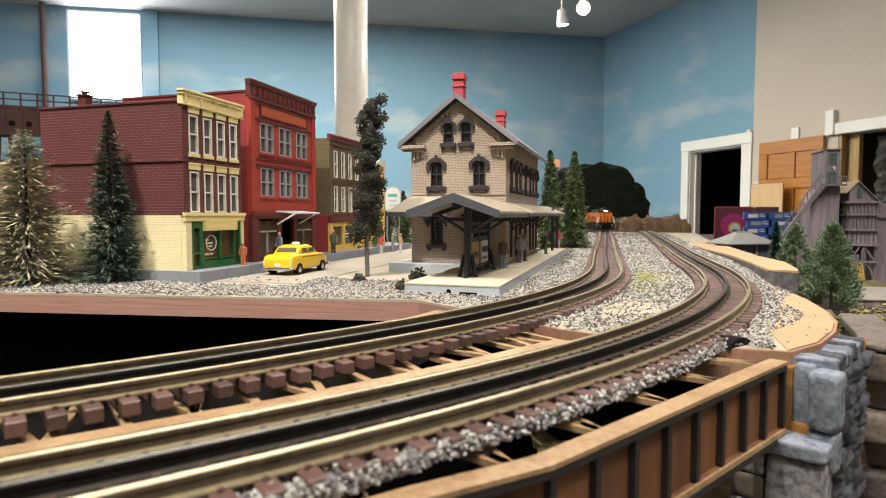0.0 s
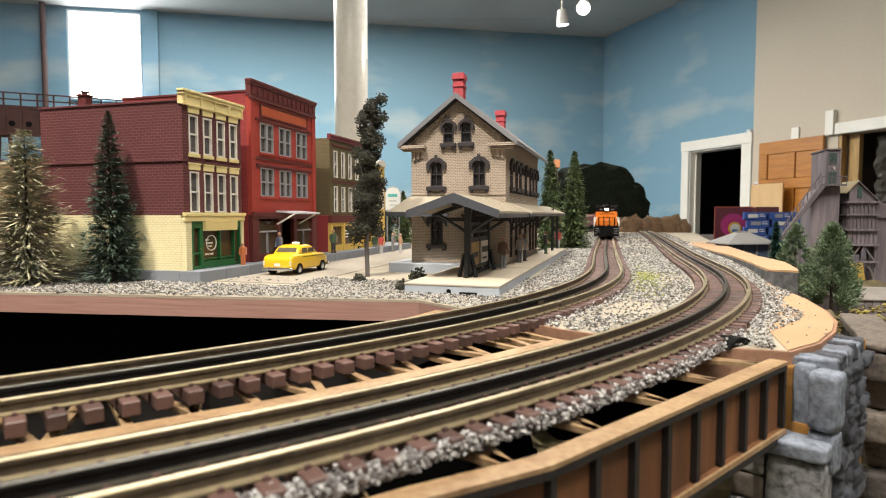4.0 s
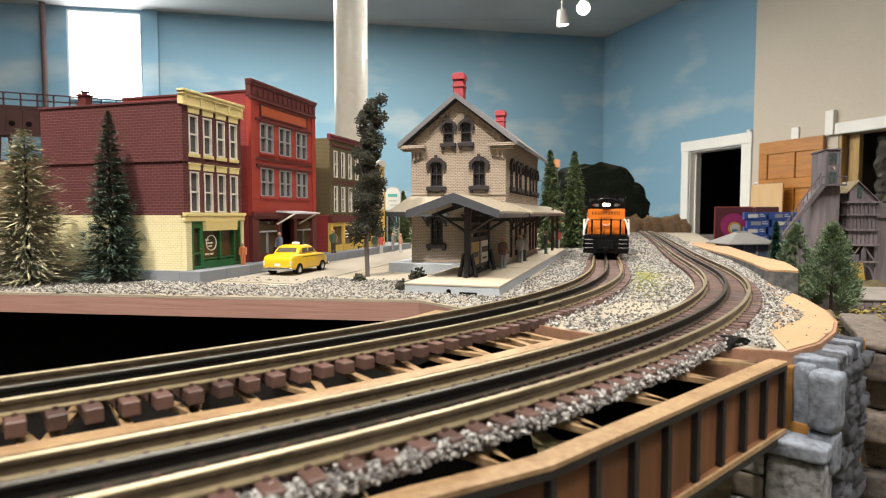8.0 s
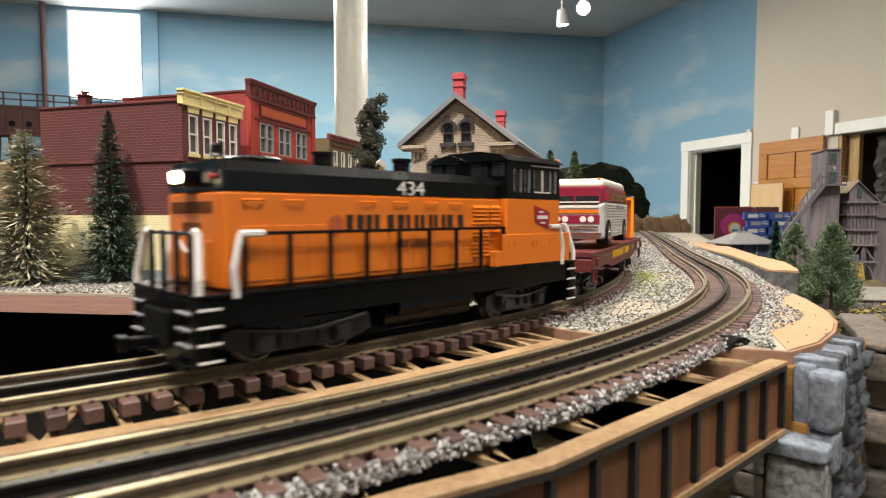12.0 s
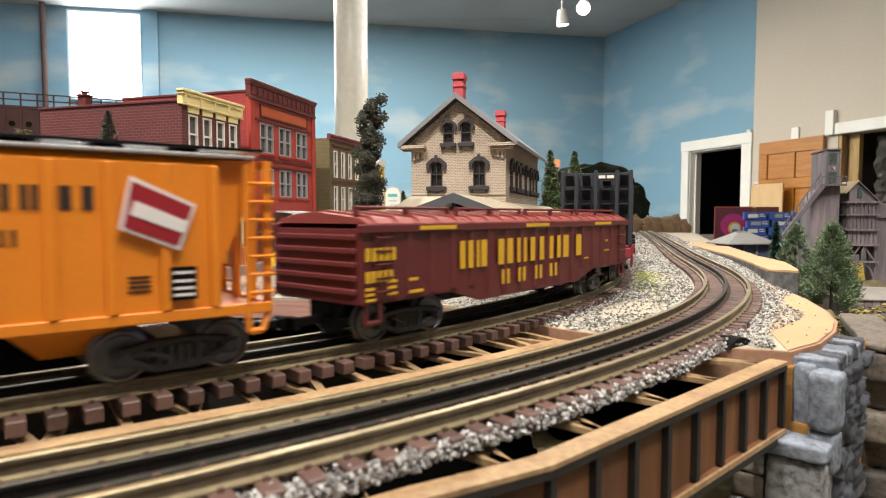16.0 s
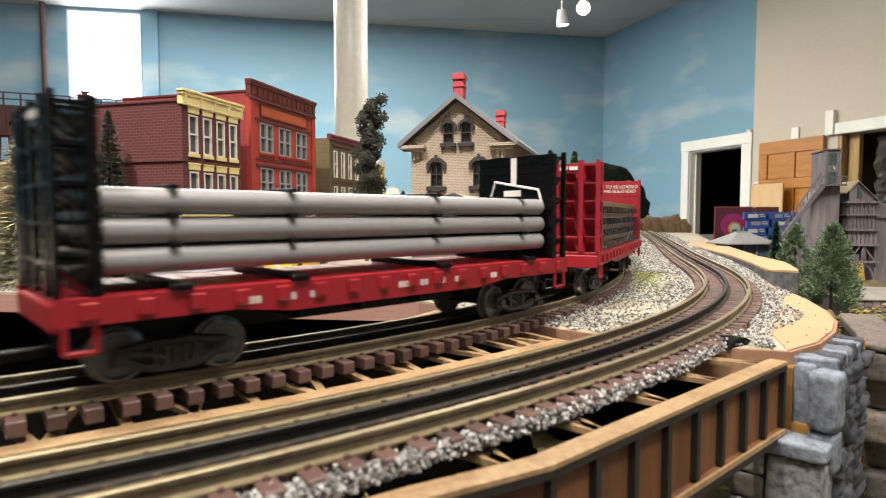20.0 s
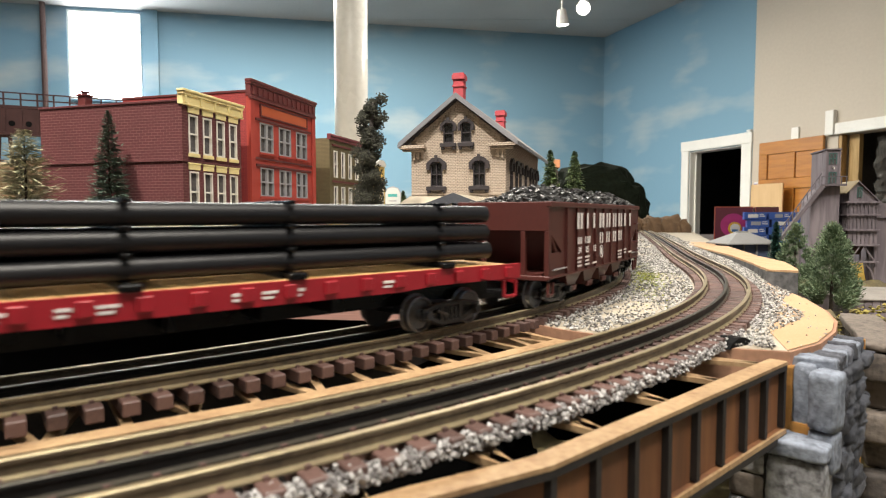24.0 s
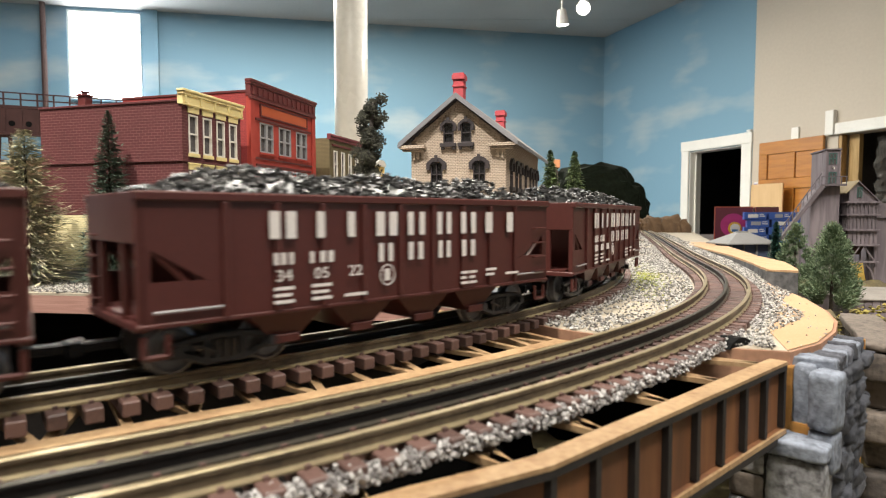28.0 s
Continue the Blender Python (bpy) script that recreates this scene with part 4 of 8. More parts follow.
def arch_window(x0, x1, z0, z1, y=0.0, bars=2, hood=5.0, wide=5.0):
    """An arched dark window with a hood and heavy sill on the gable front."""
    xc, w = (x0 + x1) / 2, (x1 - x0) / 2
    rows = [(x0, x0 + 1.3, y - 0.8, y + 2, z0, z1), (x1 - 1.3, x1, y - 0.8, y + 2, z0, z1), (x0, x1, y - 0.8, y + 2, z1 - 1.3, z1), (x0, x1, y - 0.8, y + 2, z0, z0 + 1.3), (x0, x1, y - 0.5, y + 1.8, (z0 + z1) / 2 - 0.7, (z0 + z1) / 2 + 0.7)]
    for i in range(bars - 1):
        xm = x0 + 2 * w * (i + 1) / bars
        rows.append((xm - 0.6, xm + 0.6, y - 0.5, y + 1.8, z0, z1))
    ob = part("window", boxes(rows[:1]), M_trim, station)
    for row in rows[1:]:
        part("frame_bar", boxes([row]), M_trim, ob)
    part("pane", boxes([(x0 + 0.5, x1 - 0.5, y + 2.1, y + 2.6, z0 + 0.5, z1 - 0.5)]), M_darkglass, ob)
    out = [(-w - wide, z1 - 9), (-w - wide, z1 - 1), (-w * 0.75, z1 + hood), (0, z1 + hood + 1.4), (w * 0.75, z1 + hood), (w + wide, z1 - 1), (w + wide, z1 - 9), (w + 0.6, z1 - 9), (w + 0.6, z1 - 3), (w * 0.6, z1 + 0.2), (0, z1 + 1), (-w * 0.6, z1 + 0.2), (-w - 0.6, z1 - 3), (-w - 0.6, z1 - 9)]
    part("hood", prism([(xc + a, b) for a, b in out], y - 3, y - 0.05, "y"), M_trim, ob)
    part("keystone", boxes([(xc - 2, xc + 2, y - 4, y - 3.05, z1 + 0.4, z1 + hood + 3.4)]), M_trim, ob)
    part("sill", boxes([(x0 - wide, x1 + wide, y - 4.2, y - 0.05, z0 - 5.2, z0 - 0.4), (x0 - wide + 1, x0 - wide + 5, y - 3.4, y - 0.05, z0 - 8, z0 - 5.3), (x1 + wide - 5, x1 + wide - 1, y - 3.4, y - 0.05, z0 - 8, z0 - 5.3)], bev=0.4), M_trim, ob)


for q in FRONT:
    arch_window(*q)
arch_window(42, 55, 145, 168, bars=1, hood=3.6, wide=3.6)
arch_window(64.4, 77.4, 145, 168, bars=1, hood=3.6, wide=3.6)
for y in SIDE_Y:
    for z0, z1 in ((93, 121), (6, 57)):
        ob = part("window", boxes([(118.4, 120.8, y, y + 1.3, z0, z1)]), M_trim, station)
        part("frame_bar", boxes([(118.4, 120.8, y + 13.7, y + 15, z0, z1), (118.4, 120.8, y, y + 15, z1 - 1.3, z1), (118.4, 120.8, y, y + 15, (z0 + z1) / 2 - 0.7, (z0 + z1) / 2 + 0.7), (118.4, 120.6, y + 6.9, y + 8.1, z0, z1)]), M_trim, ob)
        part("pane", boxes([(117.4, 117.9, y + 0.5, y + 14.5, z0 + 0.5, z1 - 0.5)]), M_darkglass, ob)
        part("hood", prism([(y - 5, z1 - 9), (y - 5, z1 - 1), (y + 2, z1 + 5), (y + 7.5, z1 + 6.6), (y + 13, z1 + 5), (y + 20, z1 - 1), (y + 20, z1 - 9), (y + 15.6, z1 - 9), (y + 15.6, z1 - 2), (y + 12, z1 + 0.4), (y + 3, z1 + 0.4), (y - 0.6, z1 - 2), (y - 0.6, z1 - 9)], 120.05, 123.4, "x"), M_trim, ob)
        if z0 > 20:
            part("sill", boxes([(120.05, 124.2, y - 4.5, y + 19.5, z0 - 5.2, z0 - 0.4), (120.05, 123.4, y - 3, y + 1, z0 - 8, z0 - 5.3), (120.05, 123.4, y + 14, y + 18, z0 - 8, z0 - 5.3)], bev=0.4), M_trim, ob)

# main roof, its edges, eave returns and chimneys
slope = (SP - SE) / 60.0
for s in (-1, 1):
    a, b = 60 + s * 0.02, 60 + s * 74
    za, zb = SP + 1.0, SP + 1.0 - slope * 74
    rf = part("roof", prism([(a, za), (b, zb), (b, zb + 3.4), (a, za + 3.4)], -8, SL + 12, "y"), M_roof, station)
    part("verge", prism([(a, za - 2.4), (b + s * 0.4, zb - 2.4), (b + s * 0.4, zb + 4.2), (a, za + 4.4)], -10, -8.05, "y"), M_roofedge, rf)
    part("soffit", prism([(a, za - 4), (b - s * 1.5, zb - 3.6), (b - s * 1.5, zb - 0.2), (a, za - 0.2)], -7.6, -0.1, "y"), M_trim, rf)
    part("gutter", boxes([(b - s * 0.2, b + s * 1.6, -8, SL + 12, zb - 1.8, zb + 2.4)]), M_roofedge, rf)
    for i in range(17):
        part("standing_seam", prism([(a, za + 3.45), (b, zb + 3.45), (b, zb + 4.1), (a, za + 4.1)], -4 + i * 17.0, -3.2 + i * 17.0, "y"), M_roof, rf)
part("eave_return", boxes([(-13, 20, -9, -0.05, 138.6, 142.8), (-10, 18, -6, -0.05, 135.6, 138.5)], bev=0.4), M_buff, station)
part("eave_return", boxes([(100, 133, -9, -0.05, 138.6, 142.8), (102, 130, -6, -0.05, 135.6, 138.5)], bev=0.4), M_buff, station)
for x, y, z0, z1 in ((55.5, 24, 186, 232), (69.5, 211, 182, 217)):
    st = part("chimney", boxes([(x - 6.4, x + 6.4, y - 6.4, y + 6.4, z0, z1 - 8), (x - 7.6, x + 7.6, y - 7.6, y + 7.6, z1 - 17, z1 - 15), (x - 8, x + 8, y - 8, y + 8, z1 - 8, z1 - 2)], bev=0.3), M_brickred, station)
    part("chimney_cap", boxes([(x - 7, x + 7, y - 7, y + 7, z1 - 1.9, z1)], bev=0.5), M_brickred, st)

# base and platform
single("station_base", boxes([(-24, 65.5, -18, 290, -13, -0.2), (65.6, 117.5, -18, 290, -13, -0.2)], bev=0.4), M_base, ST, "pale blue-grey base slab under the station", "base slab", kind="structure")
plat = thing("platform", ST, "tan-topped station platform with pale grey sides", "platform", kind="structure")
part("front_slab", boxes([(66, 154, -196, -18.6, -12.5, -4.2)], bev=0.3), M_base, plat)
part("front_top", boxes([(65.6, 154.4, -196.4, -18.4, -4.1, -2.4)], bev=0.3), M_platform, plat)
part("side_slab", boxes([(118, 154, -18, 398, -12.5, -4.2)], bev=0.3), M_base, plat)
part("side_top", boxes([(117.8, 154.4, -17.8, 398.4, -4.1, -2.0)], bev=0.3), M_platform, plat)
# black disc and strips on the face stand in for dark openings
part("drain_hole", rod((108, -196.6, -9), (108, -191, -9), 2.2, 12), M_matt_black, plat)
part("drain_hole", boxes([(86, 93, -196.8, -196.1, -12, -10.4), (118, 134, -196.8, -196.1, -12.4, -9)]), M_matt_black, plat)

# canopy
canopy = thing("platform_canopy", ST, "tan standing-seam platform canopy on dark braced posts", "canopy")
CX, CL, CR, CE, CT = 104, 57, 147.5, 59.5, 75.5
for a, b in ((CX, CL), (CX, CR)):
    part("gable_roof", prism([(a, CT), (b, CE), (b, CE + 2.2), (a, CT + 2.2)], -166, -0.2, "y"), M_canopy, canopy)
    part("gable_verge", prism([(a, CT - 6), (b, CE - 4.4), (b, CE + 3), (a, CT + 3)], -169, -166.1, "y"), M_canopy_trim, canopy)
    part("rafter", prism([(a, CT - 5), (b, CE - 4), (b, CE - 0.2), (a, CT - 0.2)], -90, -87, "y"), M_canopy_post, canopy)
    for i in range(12):
        part("seam", prism([(a, CT + 2.3), (b, CE + 2.3), (b, CE + 2.7), (a, CT + 2.7)], -160 + 13.4 * i, -159.5 + 13.4 * i, "y"), M_canopy, canopy)
part("side_roof", prism([(120.2, 71), (151, CE), (151, CE + 2.2), (120.2, 73.2)], 0, 400, "y"), M_canopy, canopy)
part("side_fascia", boxes([(149, 151.4, 0, 400, CE - 3, CE - 0.1)]), M_canopy_trim, canopy)
part("gable_fascia", boxes([(CR - 1, CR + 0.6, -166, -0.3, CE - 4, CE - 0.1)]), M_canopy_trim, canopy)
part("front_roof", loft([[(-22, -28, CE), (60, -28, CE), (60, -0.2, 79), (-2, -0.2, 79)], [(-22, -28, CE + 2.2), (60, -28, CE + 2.2), (60, -0.2, 81.2), (-2, -0.2, 81.2)]]), M_canopy, canopy)
part("front_fascia", boxes([(-22, 57, -29.6, -28.05, CE - 3, CE + 2.4)]), M_canopy_trim, canopy)
part("left_roof", loft([[(-22, -28, CE), (-2.4, 0, 79), (-2.4, 60, 79), (-22, 60, CE)], [(-22, -28, CE + 2.2), (-2.4, 0, 81.2), (-2.4, 60, 81.2), (-22, 60, CE + 2.2)]]), M_canopy, canopy)
part("tie_beam", boxes([(60, 144, -90, -87, CE - 8, CE - 4.1)]), M_canopy_post, canopy)
part("ridge_beam", boxes([(CX - 2, CX + 2, -166, -2, CT - 9, CT - 5.1)]), M_canopy_post, canopy)
for y in (-136, -52):
    po = part("post", boxes([(106.4, 112.4, y - 3, y + 3, 0, 66)], bev=0.4), M_canopy_post, canopy)
    for s in (-1, 1):
        part("knee_brace", rod((109.4 + s * 2.4, y, 42), (109.4 + s * 30, y, CE - 1), 1.5, 4), M_canopy_post, po)
    part("knee_brace", rod((109.4, y + 2.4, 42), (109.4, y + 28, CE + 8), 1.5, 4), M_canopy_post, po)
    for dx, dy in ((-1, 0), (1, 0), (0, -1), (0, 1)):
        part("foot_strut", rod((109.4 + dx * 8.5, y + dy * 8.5, -2), (109.4 + dx * 3.4, y + dy * 3.4, 20), 2.1, 4), M_canopy_post, po)
for x in (-18, 22, 46):
    part("wall_bracket", rods([(x, -26, CE - 1), (x, -0.4, 44), (x, -0.4, CE + 6)], 1.1, 5), M_canopy_trim, canopy)
for y in (40, 110, 180, 250, 320, 390):
    part("wall_bracket", rods([(147, y, CE - 1), (121, y, 40), (121, y, CE + 12)] if y < 260 else [(138, y, -2), (138, y, 68)], 1.3 if y < 260 else 2.4, 5), M_canopy_post, canopy)
part("hanging_lamp", ball((100, -100, 50), 3.0, sub=2), M_sash, canopy)
part("lamp_stem", rod((100, -100, 53), (100, -100, 70), 0.5, 5), M_canopy_trim, canopy)

# notice fence between the posts
fence = thing("notice_fence", ST, "dark slatted fence panel with two framed posters", "notice board")
for z in (-1.5, 4, 33, 40, 48):
    part("rail", boxes([(107.9, 110.9, -132.8, -55.2, z, z + 2.6)]), M_canopy_post, fence)
for i in range(24):
    part("baluster", boxes([(108.6, 110.2, -131 + 3.2 * i, -130 + 3.2 * i, 42.7, 48)]), M_canopy_post, fence)
part("stile", boxes([(107.9, 110.9, -95, -91.6, -2, 52)]), M_canopy_post, fence)
for a, b, mt in ((-130, -98, material("ochre_poster", (0.48, 0.32, 0.12), 0.6, vary=0.2, coarse=80, second=(0.25, 0.17, 0.07))), (-88, -58, M_sash)):
    po = part("poster", boxes([(110.6, 111.8, a, b, 8, 31)]), mt, fence)
    part("poster_backing", boxes([(108.4, 110.5, a - 2.4, b + 2.4, 6.7, 32.8)]), M_canopy_post, po)
part("poster_writing", boxes([(111.9, 112.3, -86, -60, 19, 25), (111.9, 112.3, -84, -66, 12, 14)]), M_trim, fence)
part("poster_picture", boxes([(111.9, 112.3, -126, -104, 16, 21)]), M_trim, fence)

# ---- the train; each car's local x runs to its rear, the side seen is -y, z = 0 is the rail ----
M_orange = material("locomotive_orange", (0.66, 0.165, 0.012), 0.32, vary=0.05, grain=500, coarse=14, bump=0.04)
M_hopper_orange = material("freight_car_orange", (0.70, 0.215, 0.012), 0.42, vary=0.06, grain=500, coarse=14, bump=0.05)
M_carred = material("box_car_red", (0.115, 0.020, 0.022), 0.42, vary=0.1, grain=400, coarse=16, bump=0.06)
M_hopperred = material("hopper_brown", (0.072, 0.017, 0.014), 0.45, vary=0.1, grain=400, coarse=16, bump=0.06)
M_brightred = material("flat_car_red", (0.29, 0.011, 0.020), 0.4, vary=0.08, grain=400, coarse=16, bump=0.05)
M_dullred = material("flat_car_dark_red", (0.21, 0.018, 0.028), 0.45, vary=0.1, grain=400, coarse=16, bump=0.05)
M_yellowmark = material("yellow_marking", (0.62, 0.36, 0.02), 0.5, vary=0.03)
M_whitemark = material("white_marking", (0.66, 0.63, 0.62), 0.5, vary=0.03)
M_brownmark = material("brown_marking", (0.16, 0.05, 0.01), 0.5, vary=0.1)
M_blackmark = material("black_marking", (0.02, 0.012, 0.008), 0.5, vary=0.1)
M_steel = material("wheel_steel", (0.17, 0.178, 0.195), 0.36, metal=0.6, vary=0.2)
M_pipe_tan = material("weathered_pipe", (0.31, 0.28, 0.255), 0.5, metal=0.0, vary=0.15, grain=300, coarse=40, second=(0.15, 0.12, 0.10), piece_vary=0.3)
M_pipe_grey = material("grey_pipe", (0.27, 0.26, 0.27), 0.35, vary=0.06, coarse=20)
M_pipe_black = material("black_pipe", (0.009, 0.009, 0.011), 0.42, vary=0.2, coarse=20, spec=0.35)
M_timber = wood_material("flat_car_deck", (0.48, 0.30, 0.13), (0.36, 0.21, 0.085), "y", 60, 0.6)
M_headlight = glow("headlight_glow", (1.0, 0.78, 0.42), 30.0)
M_numberboard = material("number_board", (0.10, 0.10, 0.10), 0.4)

M_gear = material("truck_black", (0.026, 0.027, 0.031), 0.32, vary=0.3, spec=0.5)
wheel_rows = [(9.8, -2.4), (10.6, -2.2), (10.6, -1.2), (9.5, -0.8), (9.3, 2.6), (8.3, 2.9), (7.4, 1.8), (2.8, 1.6), (2.5, 3.6)]


def wheel_mesh():
    me = mesh_of("wheel", lathe(wheel_rows, 20), M_steel)
    return me


def frame_mesh():
    """Both side frames, bolster and axles of a freight truck, centred on its pivot."""
    bm = bmesh.new()
    for s in (-1, 1):
        y = s * 22.0
        rods([(-19, y, 11.6), (-7, y, 13.4), (7, y, 13.4), (19, y, 11.6)], 1.7, 6, bm)
        rods([(-19, y, 9.0), (-7.5, y, 4.0), (7.5, y, 4.0), (19, y, 9.0)], 1.7, 6, bm)
        for x in (-7, 7):
            box(x - 1.4, x + 1.4, y - 1.6, y + 1.6, 4, 13.6, bm)
        for x in (-18.5, 18.5):
            box(x - 3.2, x + 3.2, y - 2.0, y + 2.6 * s + (2.0 if s < 0 else 0), 6.4, 12.6, bm)
            rod((x, y + s * 2, 9.4), (x, y + s * 4.2, 9.4), 2.3, 8, bm)
        for x in (-3, 0.4, 3.6):
            rod((x, y + s * 0.6, 5), (x, y + s * 0.6, 12), 1.4, 6, bm)
        rod((-12, y + s * 2.6, 11), (-4, y + s * 3.4, 8), 0.7, 5, bm)
    box(-6, 6, -20, 20, 8, 14, bm)
    for x in (-18.5, 18.5):
        rod((x, -20, 8.6), (x, 20, 8.6), 1.4, 8, bm)
    return mesh_of("truck", bm, M_gear)


WHEEL, TRUCK = wheel_mesh(), frame_mesh()
COUPLER = mesh_of("coupler", boxes([(-12, 4, -2.4, 2.4, 9.6, 13.4), (-15, -11.5, -4.2, 4.2, 8.6, 14.4)], bev=0.5), M_black)


def bars(x0, z0, height, widths, gap, y=-32.4, depth=0.35):
    """A row of plain blocks in the size of a car's lettering, on the side at y."""
    rows, x = [], x0
    for w in widths:
        if w > 0.62 * height:
            k = max(0.26 * w, 0.16 * height)
            rows += [(x, x + k, y - depth, y, z0, z0 + height), (x + w - k, x + w, y - depth, y, z0, z0 + height)]
        elif w > 0:
            rows.append((x + 0.1 * w, x + 0.72 * w, y - depth, y, z0, z0 + height))
        x += abs(w) + gap
    return boxes(rows)


NAME = (("M", 12.0), ("I", 4.2), ("L", 8.0), ("W", 13.0), ("A", 10.4), ("U", 10.0), ("K", 10.0), ("E", 8.2), ("E", 8.2))
ROAD = (("R", 10.0), ("O", 10.0), ("A", 10.4), ("D", 9.6))


def blocks(spans, z0, z1, y, depth=0.35):
    """Plain blocks in the place and weight of a car's lettering: spans of (shape, from, to) on the side at y."""
    rows = []
    for shape, a, b in spans:
        w = b - a
        if shape in "IEL":
            rows.append((a, a + w * {"I": 1.0, "E": 0.62, "L": 0.45}[shape], y - depth, y, z0, z1))
        else:
            k = 0.38 * w if shape in "MW" else 0.31 * w
            rows += [(a, a + k, y - depth, y, z0, z1), (b - k, b, y - depth, y, z0, z1)]
    return boxes(rows)


def spread(word, a, b, gap):
    """Spans of a word's shapes between a and b, with gaps of that share of their mean width."""
    total = sum(w for _, w in word)
    g = gap * total / len(word)
    k = (b - a) / (total + g * (len(word) - 1))
    out, x = [], a
    for shape, w in word:
        out.append((shape, x, x + w * k))
        x += (w + g) * k
    return out


def running_gear(car, length, pivot, truck_mesh=None):
    """Two trucks with wheels, and a coupler at each end. Returns the trucks."""
    out = []
    for x in (-length / 2 + pivot, length / 2 - pivot):
        tk = piece("truck", truck_mesh or TRUCK, car, place(x, 0))
        for wx in (-18.5, 18.5):
            for s in (-1, 1):
                piece("wheel", WHEEL, tk, Matrix.Translation((wx / 1000, s * 0.0165, 0.0093)) @ pose(0, 0, 0, -90 * s, 0, 0))
        out.append((tk, x))
    piece("coupler", COUPLER, car, place(-length / 2, 0))
    piece("coupler", COUPLER, car, place(length / 2, 0, 0, 180))
    return out


TRAIN = []


def enlist(car, a, b, trucks, pivot):
    TRAIN.append((car, a, b, trucks, pivot))


# -- locomotive --
def locomotive(a, b):
    L = b - a
    h = L / 2
    ob = thing("locomotive", place(0, 0), "orange and black diesel switcher locomotive with white handrails", "locomotive")
    bm = bmesh.new()
    for s in (-1, 1):
        prism([(-34, 14), (-34, 8), (-22, 4), (22, 4), (34, 8), (34, 14), (24, 16.5), (-24, 16.5)], s * 22 - 2, s * 22 + 2, "y", bm)
        for x in (-18.5, 18.5):
            box(x - 4, x + 4, s * 25 - 2, s * 25 + 2, 5, 14, bm)
            rod((x, s * 24, 8.6), (x, s * 28.6, 8.6), 3.4, 12, bm)
        for x in (-9, 0, 9):
            box(x - 2, x + 2, s * 24.4 - 1, s * 24.4 + 1, 6, 15, bm)
        rods([(-30, s * 27, 15.5), (-6, s * 27, 12), (6, s * 27, 12), (30, s * 27, 15.5)], 0.9, 5, bm)
    box(-10, 10, -20, 20, 8, 18, bm)
    gear = running_gear(ob, L, 52, mesh_of("truck", bm, M_gear))
    part("frame", boxes([(-h + 3, h - 3, -30, 30, 18, 29.4)], bev=0.6), M_black, ob)
    part("walkway", boxes([(-h + 1, h - 1, -32, 32, 29.5, 31)], bev=0.3), M_black, ob)
    for s in (-1, 1):
        e = s * h
        pl = part("pilot", boxes([(e - s * 1, e - s * 7, -32, 32, 4.5, 29.4)], bev=0.6), M_black, ob)
        part("footboard", boxes([(e, e + s * 3, -31, -12, 4.6, 6)]), M_black, pl)
        part("footboard", boxes([(e, e + s * 3, 12, 31, 4.6, 6)]), M_black, pl)
        part("coupler_pocket", boxes([(e - s * 0.9, e + s * 1.6, -12, 12, 10, 24)], bev=0.8), M_matt_black, pl)
        for y0 in (-30, 18):
            part("step_well", boxes([(e - s * 0.6, e + s * 0.6, y0, y0 + 12, 12, 12.8), (e - s * 0.6, e + s * 0.6, y0, y0 + 12, 18, 18.8), (e - s * 0.6, e + s * 0.6, y0, y0 + 12, 24, 24.8)]), M_windowgrey, pl)
    # hood: orange sides, black top
    x0, x1 = -h + 15, 54
    part("hood", boxes([(x0, x1, -26.5, 26.5, 31.1, 69.5)], bev=1.2), M_orange, ob, "glossy orange engine hood")
    part("hood_top", loft([[(x, -26.3, 69.6), (x, -26.3, 77), (x, -20, 81.6), (x, 20, 81.6), (x, 26.3, 77), (x, 26.3, 69.6)] for x in (x0 + 0.2, x0 + 3, x1)]), M_black, ob, "black upper hood")
    for i in range(10):
        part("hood_door", boxes([(x0 + 6 + 15 * i, x0 + 19.6 + 15 * i, -27.1, -26.52, 34, 56)], bev=0.2), M_orange, ob)
        part("door_latch", boxes([(x0 + 17 + 15 * i, x0 + 18.4 + 15 * i, -27.9, -27.12, 42, 46)]), M_orange, ob)
    for q0, q1, n in ((x1 - 25, x1 - 12, 13), (x1 - 10.4, x1 - 2, 7)):
        for i in range(n):
            z = 64 - 2.2 * i
            part("louver", prism([(-28.2, z), (-27.14, z + 1.5), (-27.14, z)], q0, q1, "x"), M_orange, ob)
    for x in (x0 + 8, x0 + 26, x0 + 64, x0 + 84, x0 + 104, x0 + 122):
        part("grab_iron", rods([(x, -26.5, 66), (x, -28, 66), (x + 8, -28, 66), (x + 8, -26.5, 66)], 0.4, 4), M_orange, ob)
    part("side_lettering", blocks(spread(NAME, x0 + 56, x0 + 134, 0.22), 53.0, 60.2, -27.1), M_blackmark, ob, "black painted lettering blocks")
    part("side_lettering", blocks(spread(ROAD, x0 + 84.5, x0 + 105.5, 0.35), 44.3, 48.6, -27.95), M_blackmark, ob, "black painted lettering blocks")
    letters("434", 9.6, M_whitemark, ob, place(x0 + 95, -26.7, 69.6, 0, 90) @ Matrix.Diagonal((1.25, 1, 1, 1)), "road_number")
    part("roundel", rod((x0 + 50.5, -27.3, 56), (x0 + 50.5, -26.6, 56), 4.2, 24), M_orange_sign, ob, "round bronze emblem")
    fr = part("front_face", boxes([(x0 - 0.8, x0 - 0.05, -24.5, 24.5, 32, 68.6)], bev=0.3), M_orange, ob)
